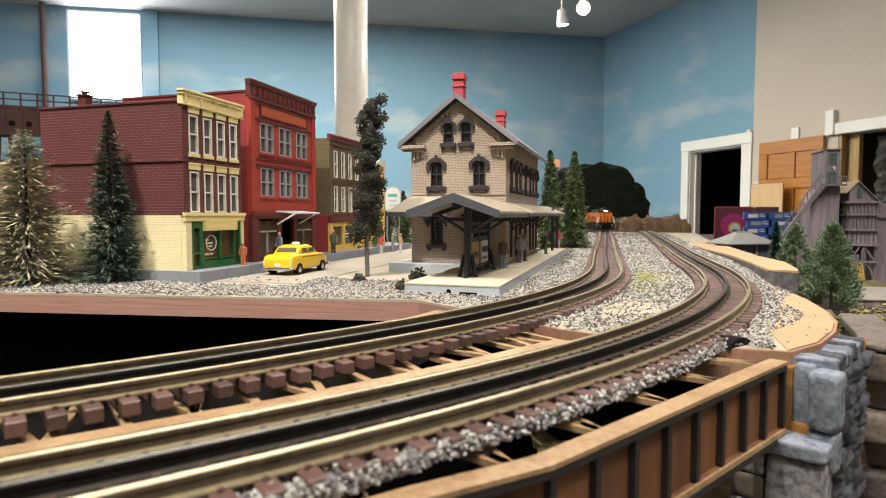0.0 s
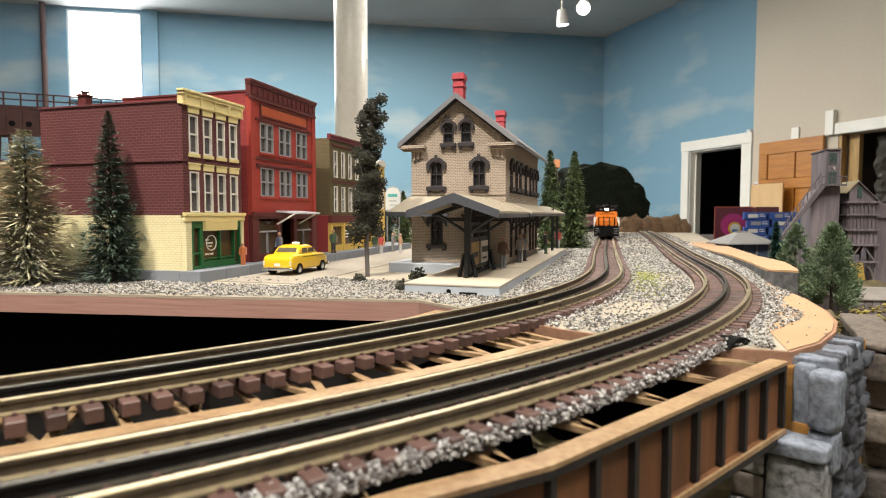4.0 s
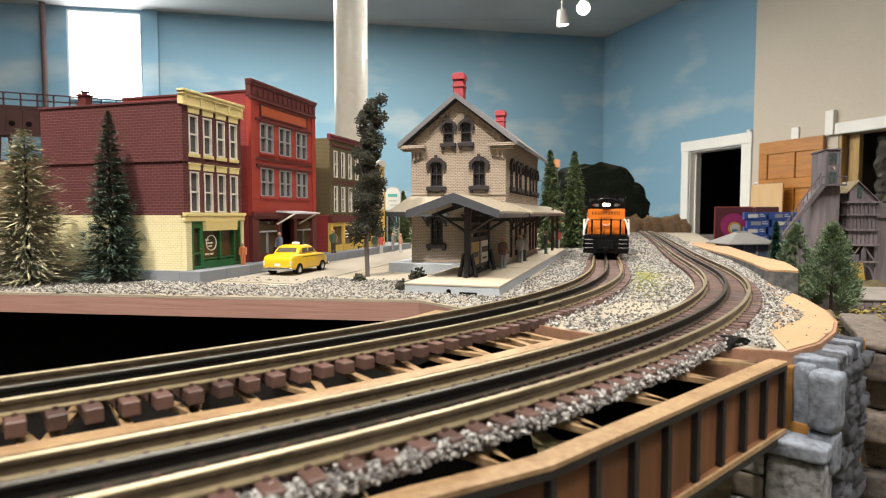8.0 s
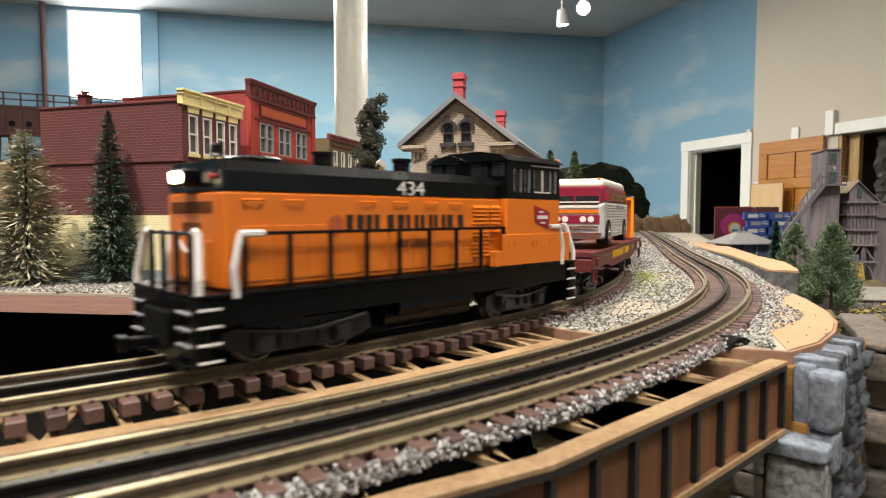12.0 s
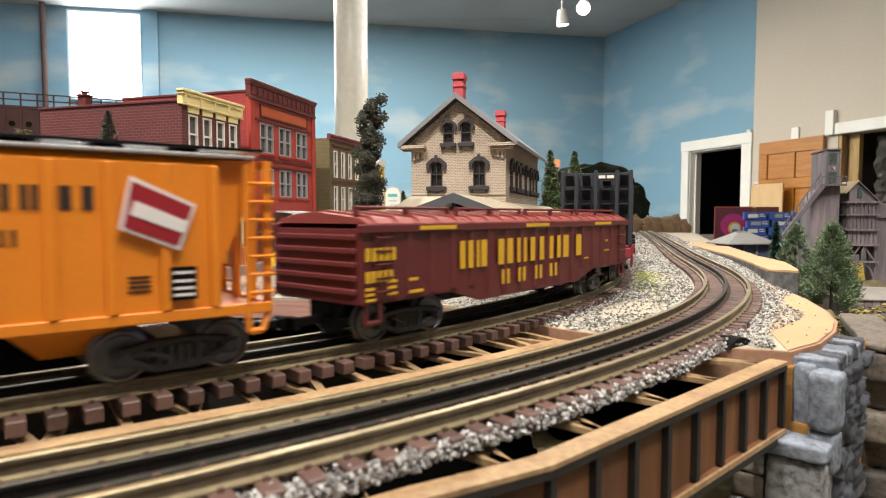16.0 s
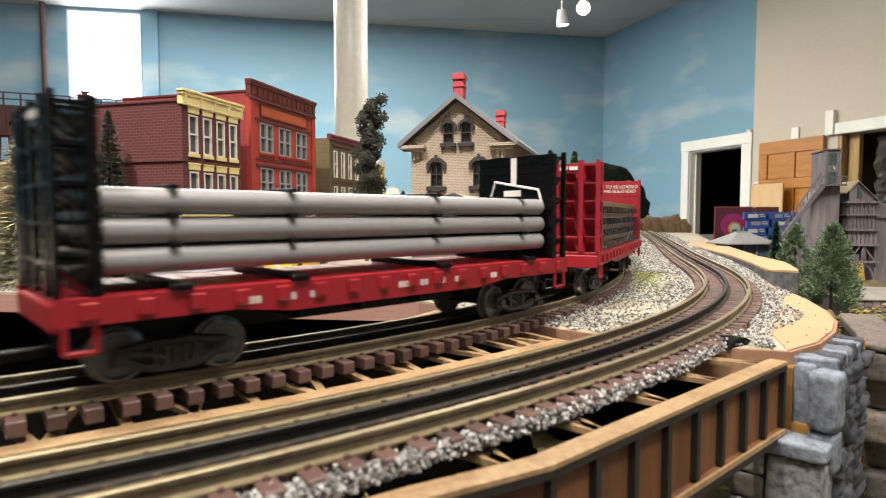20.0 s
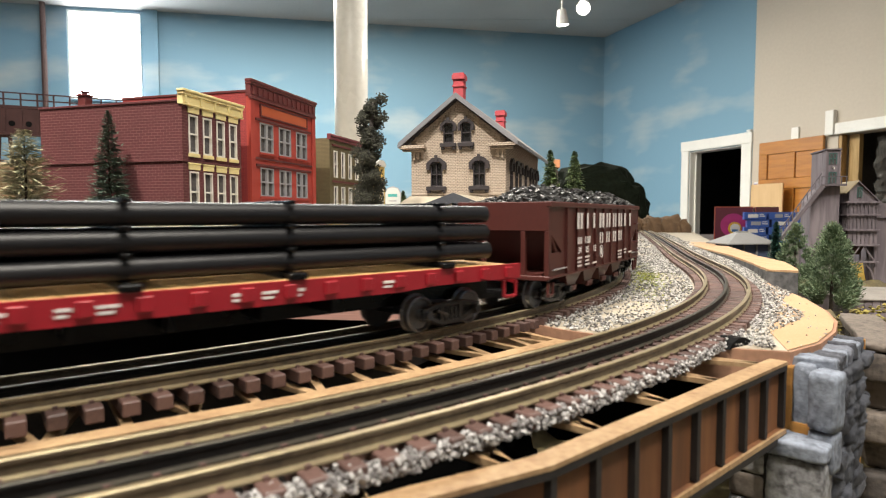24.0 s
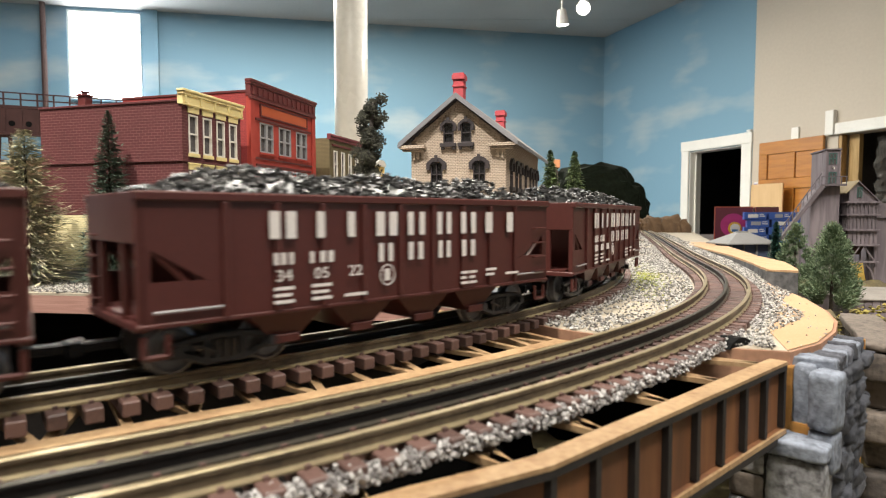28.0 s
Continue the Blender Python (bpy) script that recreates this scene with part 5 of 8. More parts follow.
    for z, n, y0, w, hgt in ((60.6, 9, 20.5, 4.5, 4.8), (52.8, 4, 9.5, 4.7, 4.2)):
        part("front_lettering", boxes([(x0 - 1.2, x0 - 0.85, y0 - w * k - q - 0.9, y0 - w * k - q, z, z + hgt) for k in range(n) for q in (0.2, 2.2)]), M_blackmark, fr, "black painted lettering strokes")
    part("front_panel", boxes([(x0 - 1.4, x0 - 0.85, -17, -6.5, 34, 50), (x0 - 1.4, x0 - 0.85, 6.5, 17, 34, 50), (x0 - 1.4, x0 - 0.85, -5.4, 5.4, 34, 50)], bev=0.2), M_orange, fr)
    part("chain", rods([(x0 - 3, 8 - 1.6 * i, 50 - 5 * math.sin(math.pi * i / 10)) for i in range(11)], 0.55, 5), M_whitemark, ob)
    hl = part("headlight", boxes([(x0 - 6.6, x0 + 0.1, -6.6, 6.6, 71.4, 78.6)], bev=1.2), M_black, ob)
    for y in (-2.9, 2.9):
        part("lens", rod((x0 - 7.4, y, 75), (x0 - 6.65, y, 75), 2.4, 16), M_headlight, hl, "lit round headlight lens")
    for y in (-14, 14):
        part("number_board", boxes([(x0 - 0.9, x0 + 0.3, y - 3, y + 3, 72.6, 76.6)], bev=0.2), M_numberboard, ob)
    for y in (-18.6, 18.6):
        part("marker_lamp", rod((x0 - 1.6, y, 75), (x0 + 0.4, y, 75), 1.1, 10), material("red_marker", (0.4, 0.02, 0.02), 0.3), ob)
    part("exhaust_stack", lathe([(4.6, 81), (4.6, 88), (5.4, 88.4), (5.4, 90)], 14, m=Matrix.Translation((x0 + 62, 0, 0))), M_black, ob)
    part("exhaust_stack", lathe([(4.6, 81), (4.6, 88), (5.4, 88.4), (5.4, 90)], 14, m=Matrix.Translation((x0 + 112, 0, 0))), M_black, ob)
    bl = part("bell", lathe([(0.8, 90), (2.4, 89), (3.0, 85.6), (3.8, 84.6)], 12, m=Matrix.Translation((x0 + 10, 0, 0))), M_black, ob)
    part("bell_yoke", rods([(x0 + 10, -4.4, 81.5), (x0 + 10, -4.4, 89.5), (x0 + 10, 4.4, 89.5), (x0 + 10, 4.4, 81.5)], 0.6, 5), M_black, bl)
    hn = part("horn", rod((x0 + 146, -9, 90), (x0 + 158, -9, 90), 2.4, 10, r2=0.9), M_black, ob)
    part("horn_trumpet", rod((x0 + 146, -4, 92), (x0 + 158, -4, 92), 2.2, 10, r2=0.9), M_black, hn)
    part("horn_bracket", boxes([(x0 + 151, x0 + 153, -10, -3, 81.4, 91)]), M_black, hn)
    part("roof_fan", lathe([(13, 81.4), (13, 84), (11, 85)], 20, m=Matrix.Translation((x0 + 26, 0, 0))), M_black, ob)
    # cab
    c0, c1 = x1 + 0.2, 106.5
    cab = part("cab", boxes([(c0, c1, -31, 31, 31.1, 69.5)], bev=0.5), M_orange, ob, "orange lower cab")
    part("battery_box", boxes([(c0 - 5, c1 + 10.5, -32, -31.05, 31.1, 49)], bev=0.4), M_orange, ob)
    part("battery_box", boxes([(c0 - 12, c0 - 5.1, -32, -27.2, 31.1, 40)], bev=0.4), M_orange, ob)
    part("battery_box", boxes([(c1 + 0.2, c1 + 10.5, -31, 31, 31.1, 49)], bev=0.4), M_orange, ob)
    for q in (4, 9, 27, 30, 44):
        part("hinge", boxes([(c0 - 4 + q, c0 - 3 + q, -32.6, -32.04, 42, 45)]), M_orange, ob)
    part("cab_corner", boxes([(c0, c0 + 6, -31, 31, 69.6, 91)]), M_black, cab)
    part("cab_corner", boxes([(c1 - 3, c1, -31, 31, 69.6, 91)]), M_black, cab)
    for s in (-1, 1):
        part("cab_side", boxes([(c0 + 6.1, c1 - 3.1, s * 28.6, s * 31, 69.6, 73), (c0 + 6.1, c1 - 3.1, s * 28.6, s * 31, 87, 91), (c0 + 14, c0 + 16.4, s * 28.6, s * 31, 73, 87), (c0 + 22, c0 + 25.5, s * 28.6, s * 31, 73, 87), (c0 + 43.6, c0 + 45.4, s * 28.6, s * 31, 73, 87)]), M_black, cab, "black upper cab side")
    part("cab_roof", loft([[(x, -33, 91), (x, -27, 94.5), (x, -12, 97), (x, 12, 97), (x, 27, 94.5), (x, 33, 91)] for x in (c0 - 2, c1 + 2)]), M_black, cab)
    for q0, q1 in ((c0 + 6.2, c0 + 13.8), (c0 + 16.6, c0 + 21.8), (c0 + 25.7, c0 + 43.4), (c0 + 45.6, c1 - 3.2)):
        wd = part("side_window", boxes([(q0, q1, -29.8, -29.2, 73.2, 86.8)]), M_darkglass, cab)
        part("window_edge", boxes([(q0, q0 + 0.7, -30.6, -29.85, 73.2, 86.8), (q1 - 0.7, q1, -30.6, -29.85, 73.2, 86.8)]), M_windowgrey, wd)
    part("window_bar", boxes([(c0 + 34, c0 + 35, -30.6, -29.85, 73.2, 86.8), (c0 + 25.8, c0 + 43.3, -30.6, -29.85, 73.2, 74)]), M_whitemark, cab)
    for y0, y1 in ((-29.5, -20), (-17, -4), (4, 17), (20, 29.5)):
        part("front_window", boxes([(c0 - 0.6, c0 - 0.05, y0, y1, 82.2, 90)]), M_darkglass, cab)
    part("drip_strip", boxes([(c0 + 22, c1 - 1, -31.8, -31.05, 88.6, 89.4)]), M_windowgrey, cab)
    dm = part("emblem", prism([(c0 + 26.2, 55.8), (c0 + 25.6, 65.8), (c0 + 40.8, 61.8), (c0 + 40.2, 51.6)], -31.5, -31.05, "y"), M_brightred, cab, "plain red tilted emblem with white bars")
    part("emblem_bar", boxes([(c0 + 28, c0 + 38.6, -31.8, -31.52, 57.6, 59.8), (c0 + 30, c0 + 34.4, -31.8, -31.52, 61.4, 62.4), (c0 + 31, c0 + 36, -31.8, -31.52, 54.8, 55.8)]), M_whitemark, dm)
    # handrails
    for s in (-1, 1):
        rl = part("side_handrail", rods([(x0 + 4, s * 31, 53), (x1 - 2, s * 31, 53)], 0.75, 6), M_black, ob)
        for i in range(9):
            x = x0 + 6 + i * 19.4
            part("stanchion", boxes([(x - 0.9, x + 0.9, s * 31 - 0.6, s * 31 + 0.6, 29, 53)]), M_black, rl)
        for e in (-1, 1):
            ex = e * (h - 3)
            part("end_handrail", rods([(ex, s * 31.5, 31), (ex, s * 31.5, 36), (ex - e * 2, s * 27, 53), (ex - e * 2, s * 24, 54)], 1.5, 6), M_whitemark, ob, "white end handrail")
            part("corner_handrail", rods([(ex - e * 14, s * 32, 29), (ex - e * 13, s * 32, 40), (ex - e * 16, s * 31.6, 53), (ex - e * 26, s * 31, 53)], 1.4, 6), M_whitemark, ob, "white corner handrail")
    for e in (-1, 1):
        er = part("end_railing", rods([(e * (h - 5), -22, 53), (e * (h - 5), 22, 53)], 0.7, 6), M_black, ob)
        for y in (-20, -7, 7, 20):
            part("stanchion", boxes([(e * (h - 5) - 0.8, e * (h - 5) + 0.8, y - 1.3, y + 1.3, 30, 54)]), M_black, er)
    for s in (-1, 1):
        for e in (-1, 1):
            for k in range(4):
                part("step_edge", boxes([(e * (h - 2), e * (h - 11), s * 32.2, s * 33.0, 6 + 6.4 * k, 6.9 + 6.4 * k)]), M_whitemark, ob, "white step edge")
    part("fuel_tank", loft([hull_section(x, 25, 6, 21, 5) for x in (-30, 30)]), M_black, ob)
    part("air_tank", rods([(-26, -27, 16), (26, -27, 16)], 4.2, 12), M_black, ob)
    part("sill_line", boxes([(-h + 2, h - 2, -32.4, -32.1, 29.6, 30.3)]), M_black, ob)
    enlist(ob, a, b, gear, 52)


# -- flat cars --
def flat_body(ob, L, mt, z=32.0, deck=None, drop=8.0, stakes=14, sill=9.0):
    h = L / 2
    deck = deck or mt
    for i in range(int(L // 14)):
        part("deck_board", boxes([(-h + 3 + i * 14, -h + 16.4 + i * 14, -29.8, 29.8, z - 2, z)], bev=0.25), deck, ob)
    for s in (-1, 1):
        sd = part("side_sill", prism([(-h, z), (h, z), (h, z - sill), (h - 60, z - sill), (h - 84, z - sill - drop), (-h + 84, z - sill - drop), (-h + 60, z - sill), (-h, z - sill)], s * 30, s * 32, "y"), mt, ob)
        for i in range(stakes):
            x = -h + 10 + i * (L - 20) / (stakes - 1)
            part("stake_pocket", boxes([(x - 2.6, x + 2.6, s * 32.05, s * 34, z - 7, z - 1.4)], bev=0.3), mt, sd)
        st = part("corner_step", rods([(s * 1.0 * (h - 3), -31, z - 9), (s * (h - 3), -31, z - 18), (s * (h - 12), -31, z - 18), (s * (h - 12), -31, z - 9)], 1.1, 5), mt, ob)
        part("end_sill", boxes([(s * h, s * (h - 3), -29.9, 29.9, z - 11, z - 2.1)], bev=0.4), mt, ob)
    part("centre_sill", boxes([(-h + 4, h - 4, -9, 9, 13, z - 2.2)]), M_black, ob)
    part("cross_bearer", boxes([(x - 1.5, x + 1.5, -29, 29, 17, z - 2.3) for x in (-50, -18, 18, 50)]), M_black, ob)


def bus_flat(a, b):
    L = b - a
    h = L / 2
    ob = thing("flat_car", place(0, 0), "dark red flat car with yellow markings carrying a bus", "railcar")
    gear = running_gear(ob, L, 42)
    flat_body(ob, L, M_carred, 31, drop=4, stakes=2)
    part("lettering", blocks(spread(NAME, -66, -2, 0.22) + spread(ROAD, 8.6, 36.3, 0.16), 24.6, 30.8, -32.05), M_yellowmark, ob, "yellow painted lettering blocks")
    part("small_lettering", boxes([(61.6, 72.8, -32.4, -32.05, 28.2, 29.6), (61.6, 70, -32.4, -32.05, 25.8, 27)]), M_yellowmark, ob)
    pl = part("data_plate", boxes([(104, 125, -32.6, -32.05, 24.6, 31)]), M_black, ob)
    part("plate_marks", boxes([(q, q + 1.1, -32.9, -32.62, 25, 30.6) for q in (104.4, 112.6, 115.4, 123.5)] + [(q, q + 7, -32.9, -32.62, z, z + 0.7) for q in (105.5, 116.5) for z in (25, 26.8, 28.4, 30)]), M_whitemark, pl)
    for s in (-1, 1):
        part("side_rail", boxes([(-h, h, s * 30, s * 31.6, 31.1, 34)], bev=0.3), M_carred, ob)
        part("end_rail", boxes([(s * h, s * (h - 1.6), -29.9, 29.9, 31.1, 34)]), M_carred, ob)
    enlist(ob, a, b, gear, 42)
    # the bus rides on the deck: a thing of its own, keyed along with the car
    bus = thing("bus", place(0, 0), "silver ribbed coach with maroon window band and pale roof", "bus")
    M_silver = material("silver_body", (0.52, 0.50, 0.50), 0.35, metal=0.2, vary=0.05, bump=0.02)
    M_band = material("maroon_band", (0.22, 0.012, 0.035), 0.35, vary=0.06, bump=0.02)
    b0, b1 = -66.0, 80.0
    W = 25.5
    part("lower_body", loft([hull_section(x, w, 40, z, 2.5) for x, w, z in ((b0, W - 4, 68), (b0 + 3, W - 1, 70.2), (b0 + 10, W, 70.8), (b1 - 10, W, 70.8), (b1 - 3, W - 1.5, 70.2), (b1, W - 5, 66))]), M_silver, bus)
    for i in range(12):
        z = 41 + 2.45 * i
        for s in (-1, 1):
            part("flute", prism([(s * (W + 0.75), z + 0.9), (s * W, z + 2.2), (s * W, z)], b0 + 10, b1 - 8, "x"), M_silver, bus)
    part("window_band", loft([hull_section(x, w, z0, z1, 2) for x, w, z0, z1 in ((b0 + 1.0, W - 4, 70, 83), (b0 + 6, W - 0.8, 70.9, 84.8), (b1 - 14, W - 0.8, 70.9, 84.8), (b1 - 4, W - 3, 70.9, 83), (b1, W - 6, 70, 79))]), M_band, bus)
    part("roof", loft([hull_section(x, w, 83, z, r) for x, w, z, r in ((b0 + 3, W - 5, 87.4, 1.8), (b0 + 9, W - 1.8, 90.8, 3), (b1 - 30, W - 1.4, 91.4, 3.4), (b1 - 12, W - 2.4, 89.4, 2.8), (b1 - 3, W - 5, 86, 1.2))]), material("cream_bus_roof", (0.66, 0.62, 0.56), 0.4, vary=0.05), bus, smooth=True)
    for i in range(9):
        x = 61.6 - 15.05 * i
        for s in (-1, 1):
            part("side_window", boxes([(x, x + (7 if i == 0 else 10.2), s * (W - 0.75), s * (W - 0.25), 72.5, 79.5)]), M_darkglass, bus)
    for y0, y1 in ((-20, -1), (1, 20)):
        part("windscreen", loft([[(b0 - 0.3, y, 71.5), (b0 + 2.6, y, 81.5), (b0 + 3.2, y, 81.5), (b0 + 0.6, y, 71.5)] for y in (y0, y1)]), M_darkglass, bus)
        part("windscreen_frame", boxes([(b0 - 0.8, b0 + 0.2, y0 - 0.6, y1 + 0.6, 70.4, 71.4)]), M_sash, bus)
    part("front_stripe", boxes([(b0 - 0.7, b0 - 0.05, -20, 20, 61.6, 64.4)]), M_orange, bus)
    part("front_stripe", boxes([(b0 - 0.7, b0 - 0.05, -20, 20, 66, 68)]), M_sash, bus)
    part("lamp_band", boxes([(b0 - 0.6, b0 - 0.05, -21, 21, 53, 60)]), M_band, bus)
    part("front_bumper", boxes([(b0 - 3, b0 - 0.2, -23, 23, 43, 46)], bev=0.8), M_chrome, bus)
    part("grille_bar", boxes([(b0 - 1.2, b0 - 0.1, -20, 20, 47.2, 48.6), (b0 - 1.2, b0 - 0.1, -20, 20, 49.6, 51)], bev=0.3), M_chrome, bus)
    part("rear_bumper", boxes([(b1 + 0.2, b1 + 3, -22, 22, 42 + 2.4 * i, 43.6 + 2.4 * i) for i in range(3)], bev=0.4), M_chrome, bus)
    for y in (-14, -7.5, 7.5, 14):
        part("headlamp", rod((b0 - 1.6, y, 56.5), (b0 - 0.1, y, 56.5), 2.6, 14), M_sash, bus)
    part("roof_sign", boxes([(b0 + 4, b0 + 9, -8, 8, 87.4, 90.4)], bev=0.6), M_sash, bus)
    for s in (-1, 1):
        part("marker_light", ball((b0 + 7, s * 19, 90), 1.4), M_orange, bus)
        part("mirror", boxes([(b0 - 1, b0 + 0.4, s * (W + 1.4) - 1.8, s * (W + 1.4) + 1.8, 72, 79)], bev=0.3), M_band, bus)
    part("side_lettering", bars(-8, 66.0, 3.0, (4.2, 2.4, 4.2, 3.4, -5, 4, 4, 4, 4, 4), 0.9, -W - 0.8), M_windowgrey, bus)
    for x in (-50, 48.2):
        for s in (-1, 1):
            part("wheel_arch", prism([(x + 11.6 * math.cos(radians(q)), 44.8 + 11.6 * math.sin(radians(q))) for q in range(-20, 201, 20)], s * (W + 0.1), s * (W + 0.9), "y"), M_matt_black, bus)
            wh = part("wheel", rod((x, s * 17, 44.6), (x, s * (W + 1.2), 44.6), 10.0, 24), M_tyre, bus)
            part("rim", rod((x, s * (W + 1.25), 44.6), (x, s * (W + 1.7), 44.6), 5.8, 18, r2=4.6), M_chrome, wh)
            part("hub", rod((x, s * (W + 1.75), 44.6), (x, s * (W + 2.4), 44.6), 2.2, 12), M_chrome, wh)
    enlist(bus, a, b, [], 42)


def bulkhead_flat(a, b, body, heads, label, load):
    L = b - a
    h = L / 2
    ob = thing("bulkhead_flat_car", place(0, 0), label, "railcar", group="bulkhead flat cars")
    gear = running_gear(ob, L, 42)
    flat_body(ob, L, body, 33, drop=3, stakes=16)
    for x, w in ((-h + 60, 12), (-h + 78, 9), (-h + 92, 7), (-h + 140, 8), (-h + 154, 6), (-h + 166, 7), (-h + 178, 5), (-h + 206, 6)):
        part("side_mark", boxes([(x + 2.6 * k, x + 2.6 * k + 1.5, -32.5, -32.05, 25.6, 28.4) for k in range(max(1, int(w / 2.6)))]), M_whitemark, ob)
    for s in (-1, 1):
        x0, x1 = s * (h - 0.5), s * (h - 14)
        hd = part("bulkhead", boxes([(x1, x1 + s * 2.5, -31, 31, 33.1, 98)], bev=0.2), heads, ob)
        for i in range(11):
            part("plank_line", boxes([(x1 - s * 0.7, x1 - s * 0.02, -31, 31, 33.5 + 5.9 * i, 38.8 + 5.9 * i)]), heads, hd)
            part("plank_line", boxes([(x1 + s * 2.52, x1 + s * 3.2, -31, 31, 33.5 + 5.9 * i, 38.8 + 5.9 * i)]), heads, hd)
        # braced posts stand off each bulkhead, with slanting plates between
        for y in (-29.4, -17.5, 0.5, 17.5, 29.4):
            part("upright", boxes([(x0 - s * 2.2, x0, y - 1.6, y + 1.6, 33.1, 99.5)], bev=0.3), heads, hd)
            for i in range(5):
                part("post_rung", boxes([(x1 + s * 3.25, x0 - s * 2.25, y - 0.6, y + 0.6, 44 + 12.8 * i, 45.4 + 12.8 * i)]), heads, hd)
        for y in (-23.5, -8.5, 9, 23.5):
            for i in range(5):
                z = 35.5 + 12.8 * i
                part("gusset", loft([[(x1 + s * 3.4, q, z), (x0 - s * 0.6, q, z + 8.6), (x0 - s * 0.6, q, z + 9.6), (x1 + s * 3.4, q, z + 1.2)] for q in (y - 3.6, y + 3.6)]), heads, hd)
        for z in (58, 84):
            part("end_tie", boxes([(x0 - s * 1.4, x0 - s * 0.3, 19.2, 27.7, z, z + 1.6)]), heads, hd)
        part("cross_rail", boxes([(x0 - s * 1.4, x0 - s * 0.3, -15.8, -1.2, 43, 44.6)], bev=0.2), heads, hd)
        part("cross_rail", boxes([(x0 - s * 1.4, x0 - s * 0.3, -15.8, -1.2, 90, 97)], bev=0.2), heads, hd)
        if s < 0:
            part("end_mark", boxes([(x0 - 0.4, x0 + 0.25, -15, -9, 92.4, 95), (x0 - 0.4, x0 + 0.25, -7.6, -2, 92.4, 95)]), M_whitemark, hd)
    x1 = h - 14 - 0.8
    if load == "rails":
        letters("CAR NOT TO BE LOADED\nABOVE THIS BULKHEAD", 5.0, M_whitemark, ob, Matrix(((0, 0, -1, (x1 - 0.3) / 1000), (-1, 0, 0, 0), (0, 1, 0, 0.090), (0, 0, 0, 1))), "bulkhead_notice")
        for lay in range(4):
            z = 34.4 + lay * 9.2
            for y in (-25, -15, -5, 5, 15, 25):
                part("rail", boxes([(-h + 22, h - 22, y - 2.3, y + 2.3, z + 5.0, z + 5.6), (-h + 22, h - 22, y - 0.6, y + 0.6, z + 5.6, z + 7.8), (-h + 22, h - 22, y - 1.2, y + 1.2, z + 7.8, z + 9.0)]), M_rail, ob, "spare rail carried as load")
            for i in range(21):
                part("spacer_tie", boxes([(-h + 24 + i * 11.2, -h + 31.4 + i * 11.2, -29.6, 29.6, z, z + 4.9)]), M_black, ob)
    else:
        mt = M_pipe_tan if load == "weathered" else M_pipe_grey
        bm = bmesh.new()
        rod((-h + 17, 0, 0), (h - 17, 0, 0), 4.8, 18, bm)
        bmesh.ops.delete(bm, geom=[f for f in bm.faces if len(f.verts) > 4], context="FACES_ONLY")
        rod((-h + 17.2, 0, 0), (h - 17.2, 0, 0), 4.0, 18, bm)
        me = mesh_of("pipe", bm, mt, True)
        for lay in range(3):
            for k in range(5):
                piece("pipe", me, ob, place(random.uniform(-1.5, 1.5), -22 + 11 * k, 44 + lay * 10.5))
        for x in (-100, -52, 31, 101):
            part("cradle", boxes([(x - 1.6, x + 1.6, -29, 29, 33.1, 36)] + [(x - 1.6, x + 1.6, -28.4, 28.4, 48.4 + 10.5 * i, 50.2 + 10.5 * i) for i in range(3)], bev=0.3), M_black, ob)
            part("cradle_end", boxes([(x - 4, x + 4, -34, -29, 33.2, 35.6)], bev=0.5), M_black, ob)
        mk = part("bulkhead_mark", boxes([(x1 - 0.5, x1 - 0.05, -2.2, 2.2, 80, 97)]), M_whitemark, ob, "plain white marks on the black bulkhead")
        part("mark_outline", rods([(x1 - 0.5, 16, 82), (x1 - 0.5, -20, 76), (x1 - 0.5, -24, 64), (x1 - 0.5, 20, 70), (x1 - 0.5, 16, 82)], 0.8, 4), M_whitemark, mk)
        part("mark_bar", boxes([(x1 - 0.5, x1 - 0.05, -6, 8, 70, 76)]), M_whitemark, mk)
    enlist(ob, a, b, gear, 42)


def pipe_flat(a, b):
    L = b - a
    h = L / 2
    ob = thing("flat_car", place(0, 0), "bright red flat car with tan deck loaded with black pipes", "railcar")
    gear = running_gear(ob, L, 46)
    flat_body(ob, L, M_brightred, 33, M_timber, drop=1.5, stakes=18, sill=8.0)
    for x, w in ((-h + 70, 14), (-h + 90, 12), (-h + 112, 6), (-h + 124, 9), (-h + 170, 5), (-h + 182, 8), (-h + 194, 8), (-h + 240, 8)):
        part("side_mark", boxes([(x, x + w * 0.8, -32.5, -32.05, 28.4, 29.6), (x, x + w * 0.6, -32.5, -32.05, 26.4, 27.4)]), M_whitemark, ob)
    bm = bmesh.new()
    p0, p1 = -h + 28, h - 17
    rod((p0, 0, 0), (p1, 0, 0), 4.5, 18, bm)
    bmesh.ops.delete(bm, geom=[f for f in bm.faces if len(f.verts) > 4], context="FACES_ONLY")
    rod((p0 + 0.2, 0, 0), (p1 - 0.2, 0, 0), 3.9, 18, bm)
    me = mesh_of("pipe", bm, M_pipe_black, True)
    for lay in range(3):
        for k in range(5):
            piece("pipe", me, ob, place(random.uniform(-2, 2), -22 + 11 * k, 40.6 + lay * 9.9))
    for x in (-112, -32, 31, 113):
        part("cradle", boxes([(x - 1.6, x + 1.6, -29, 29, 33.1, 36)] + [(x - 1.6, x + 1.6, -28.4, 28.4, 44.7 + 9.9 * i, 46.4 + 9.9 * i) for i in range(3)], bev=0.3), M_black, ob)
        part("cradle_end", boxes([(x - 4, x + 4, -34, -29, 33.2, 36)], bev=0.6), M_black, ob)
    enlist(ob, a, b, gear, 46)


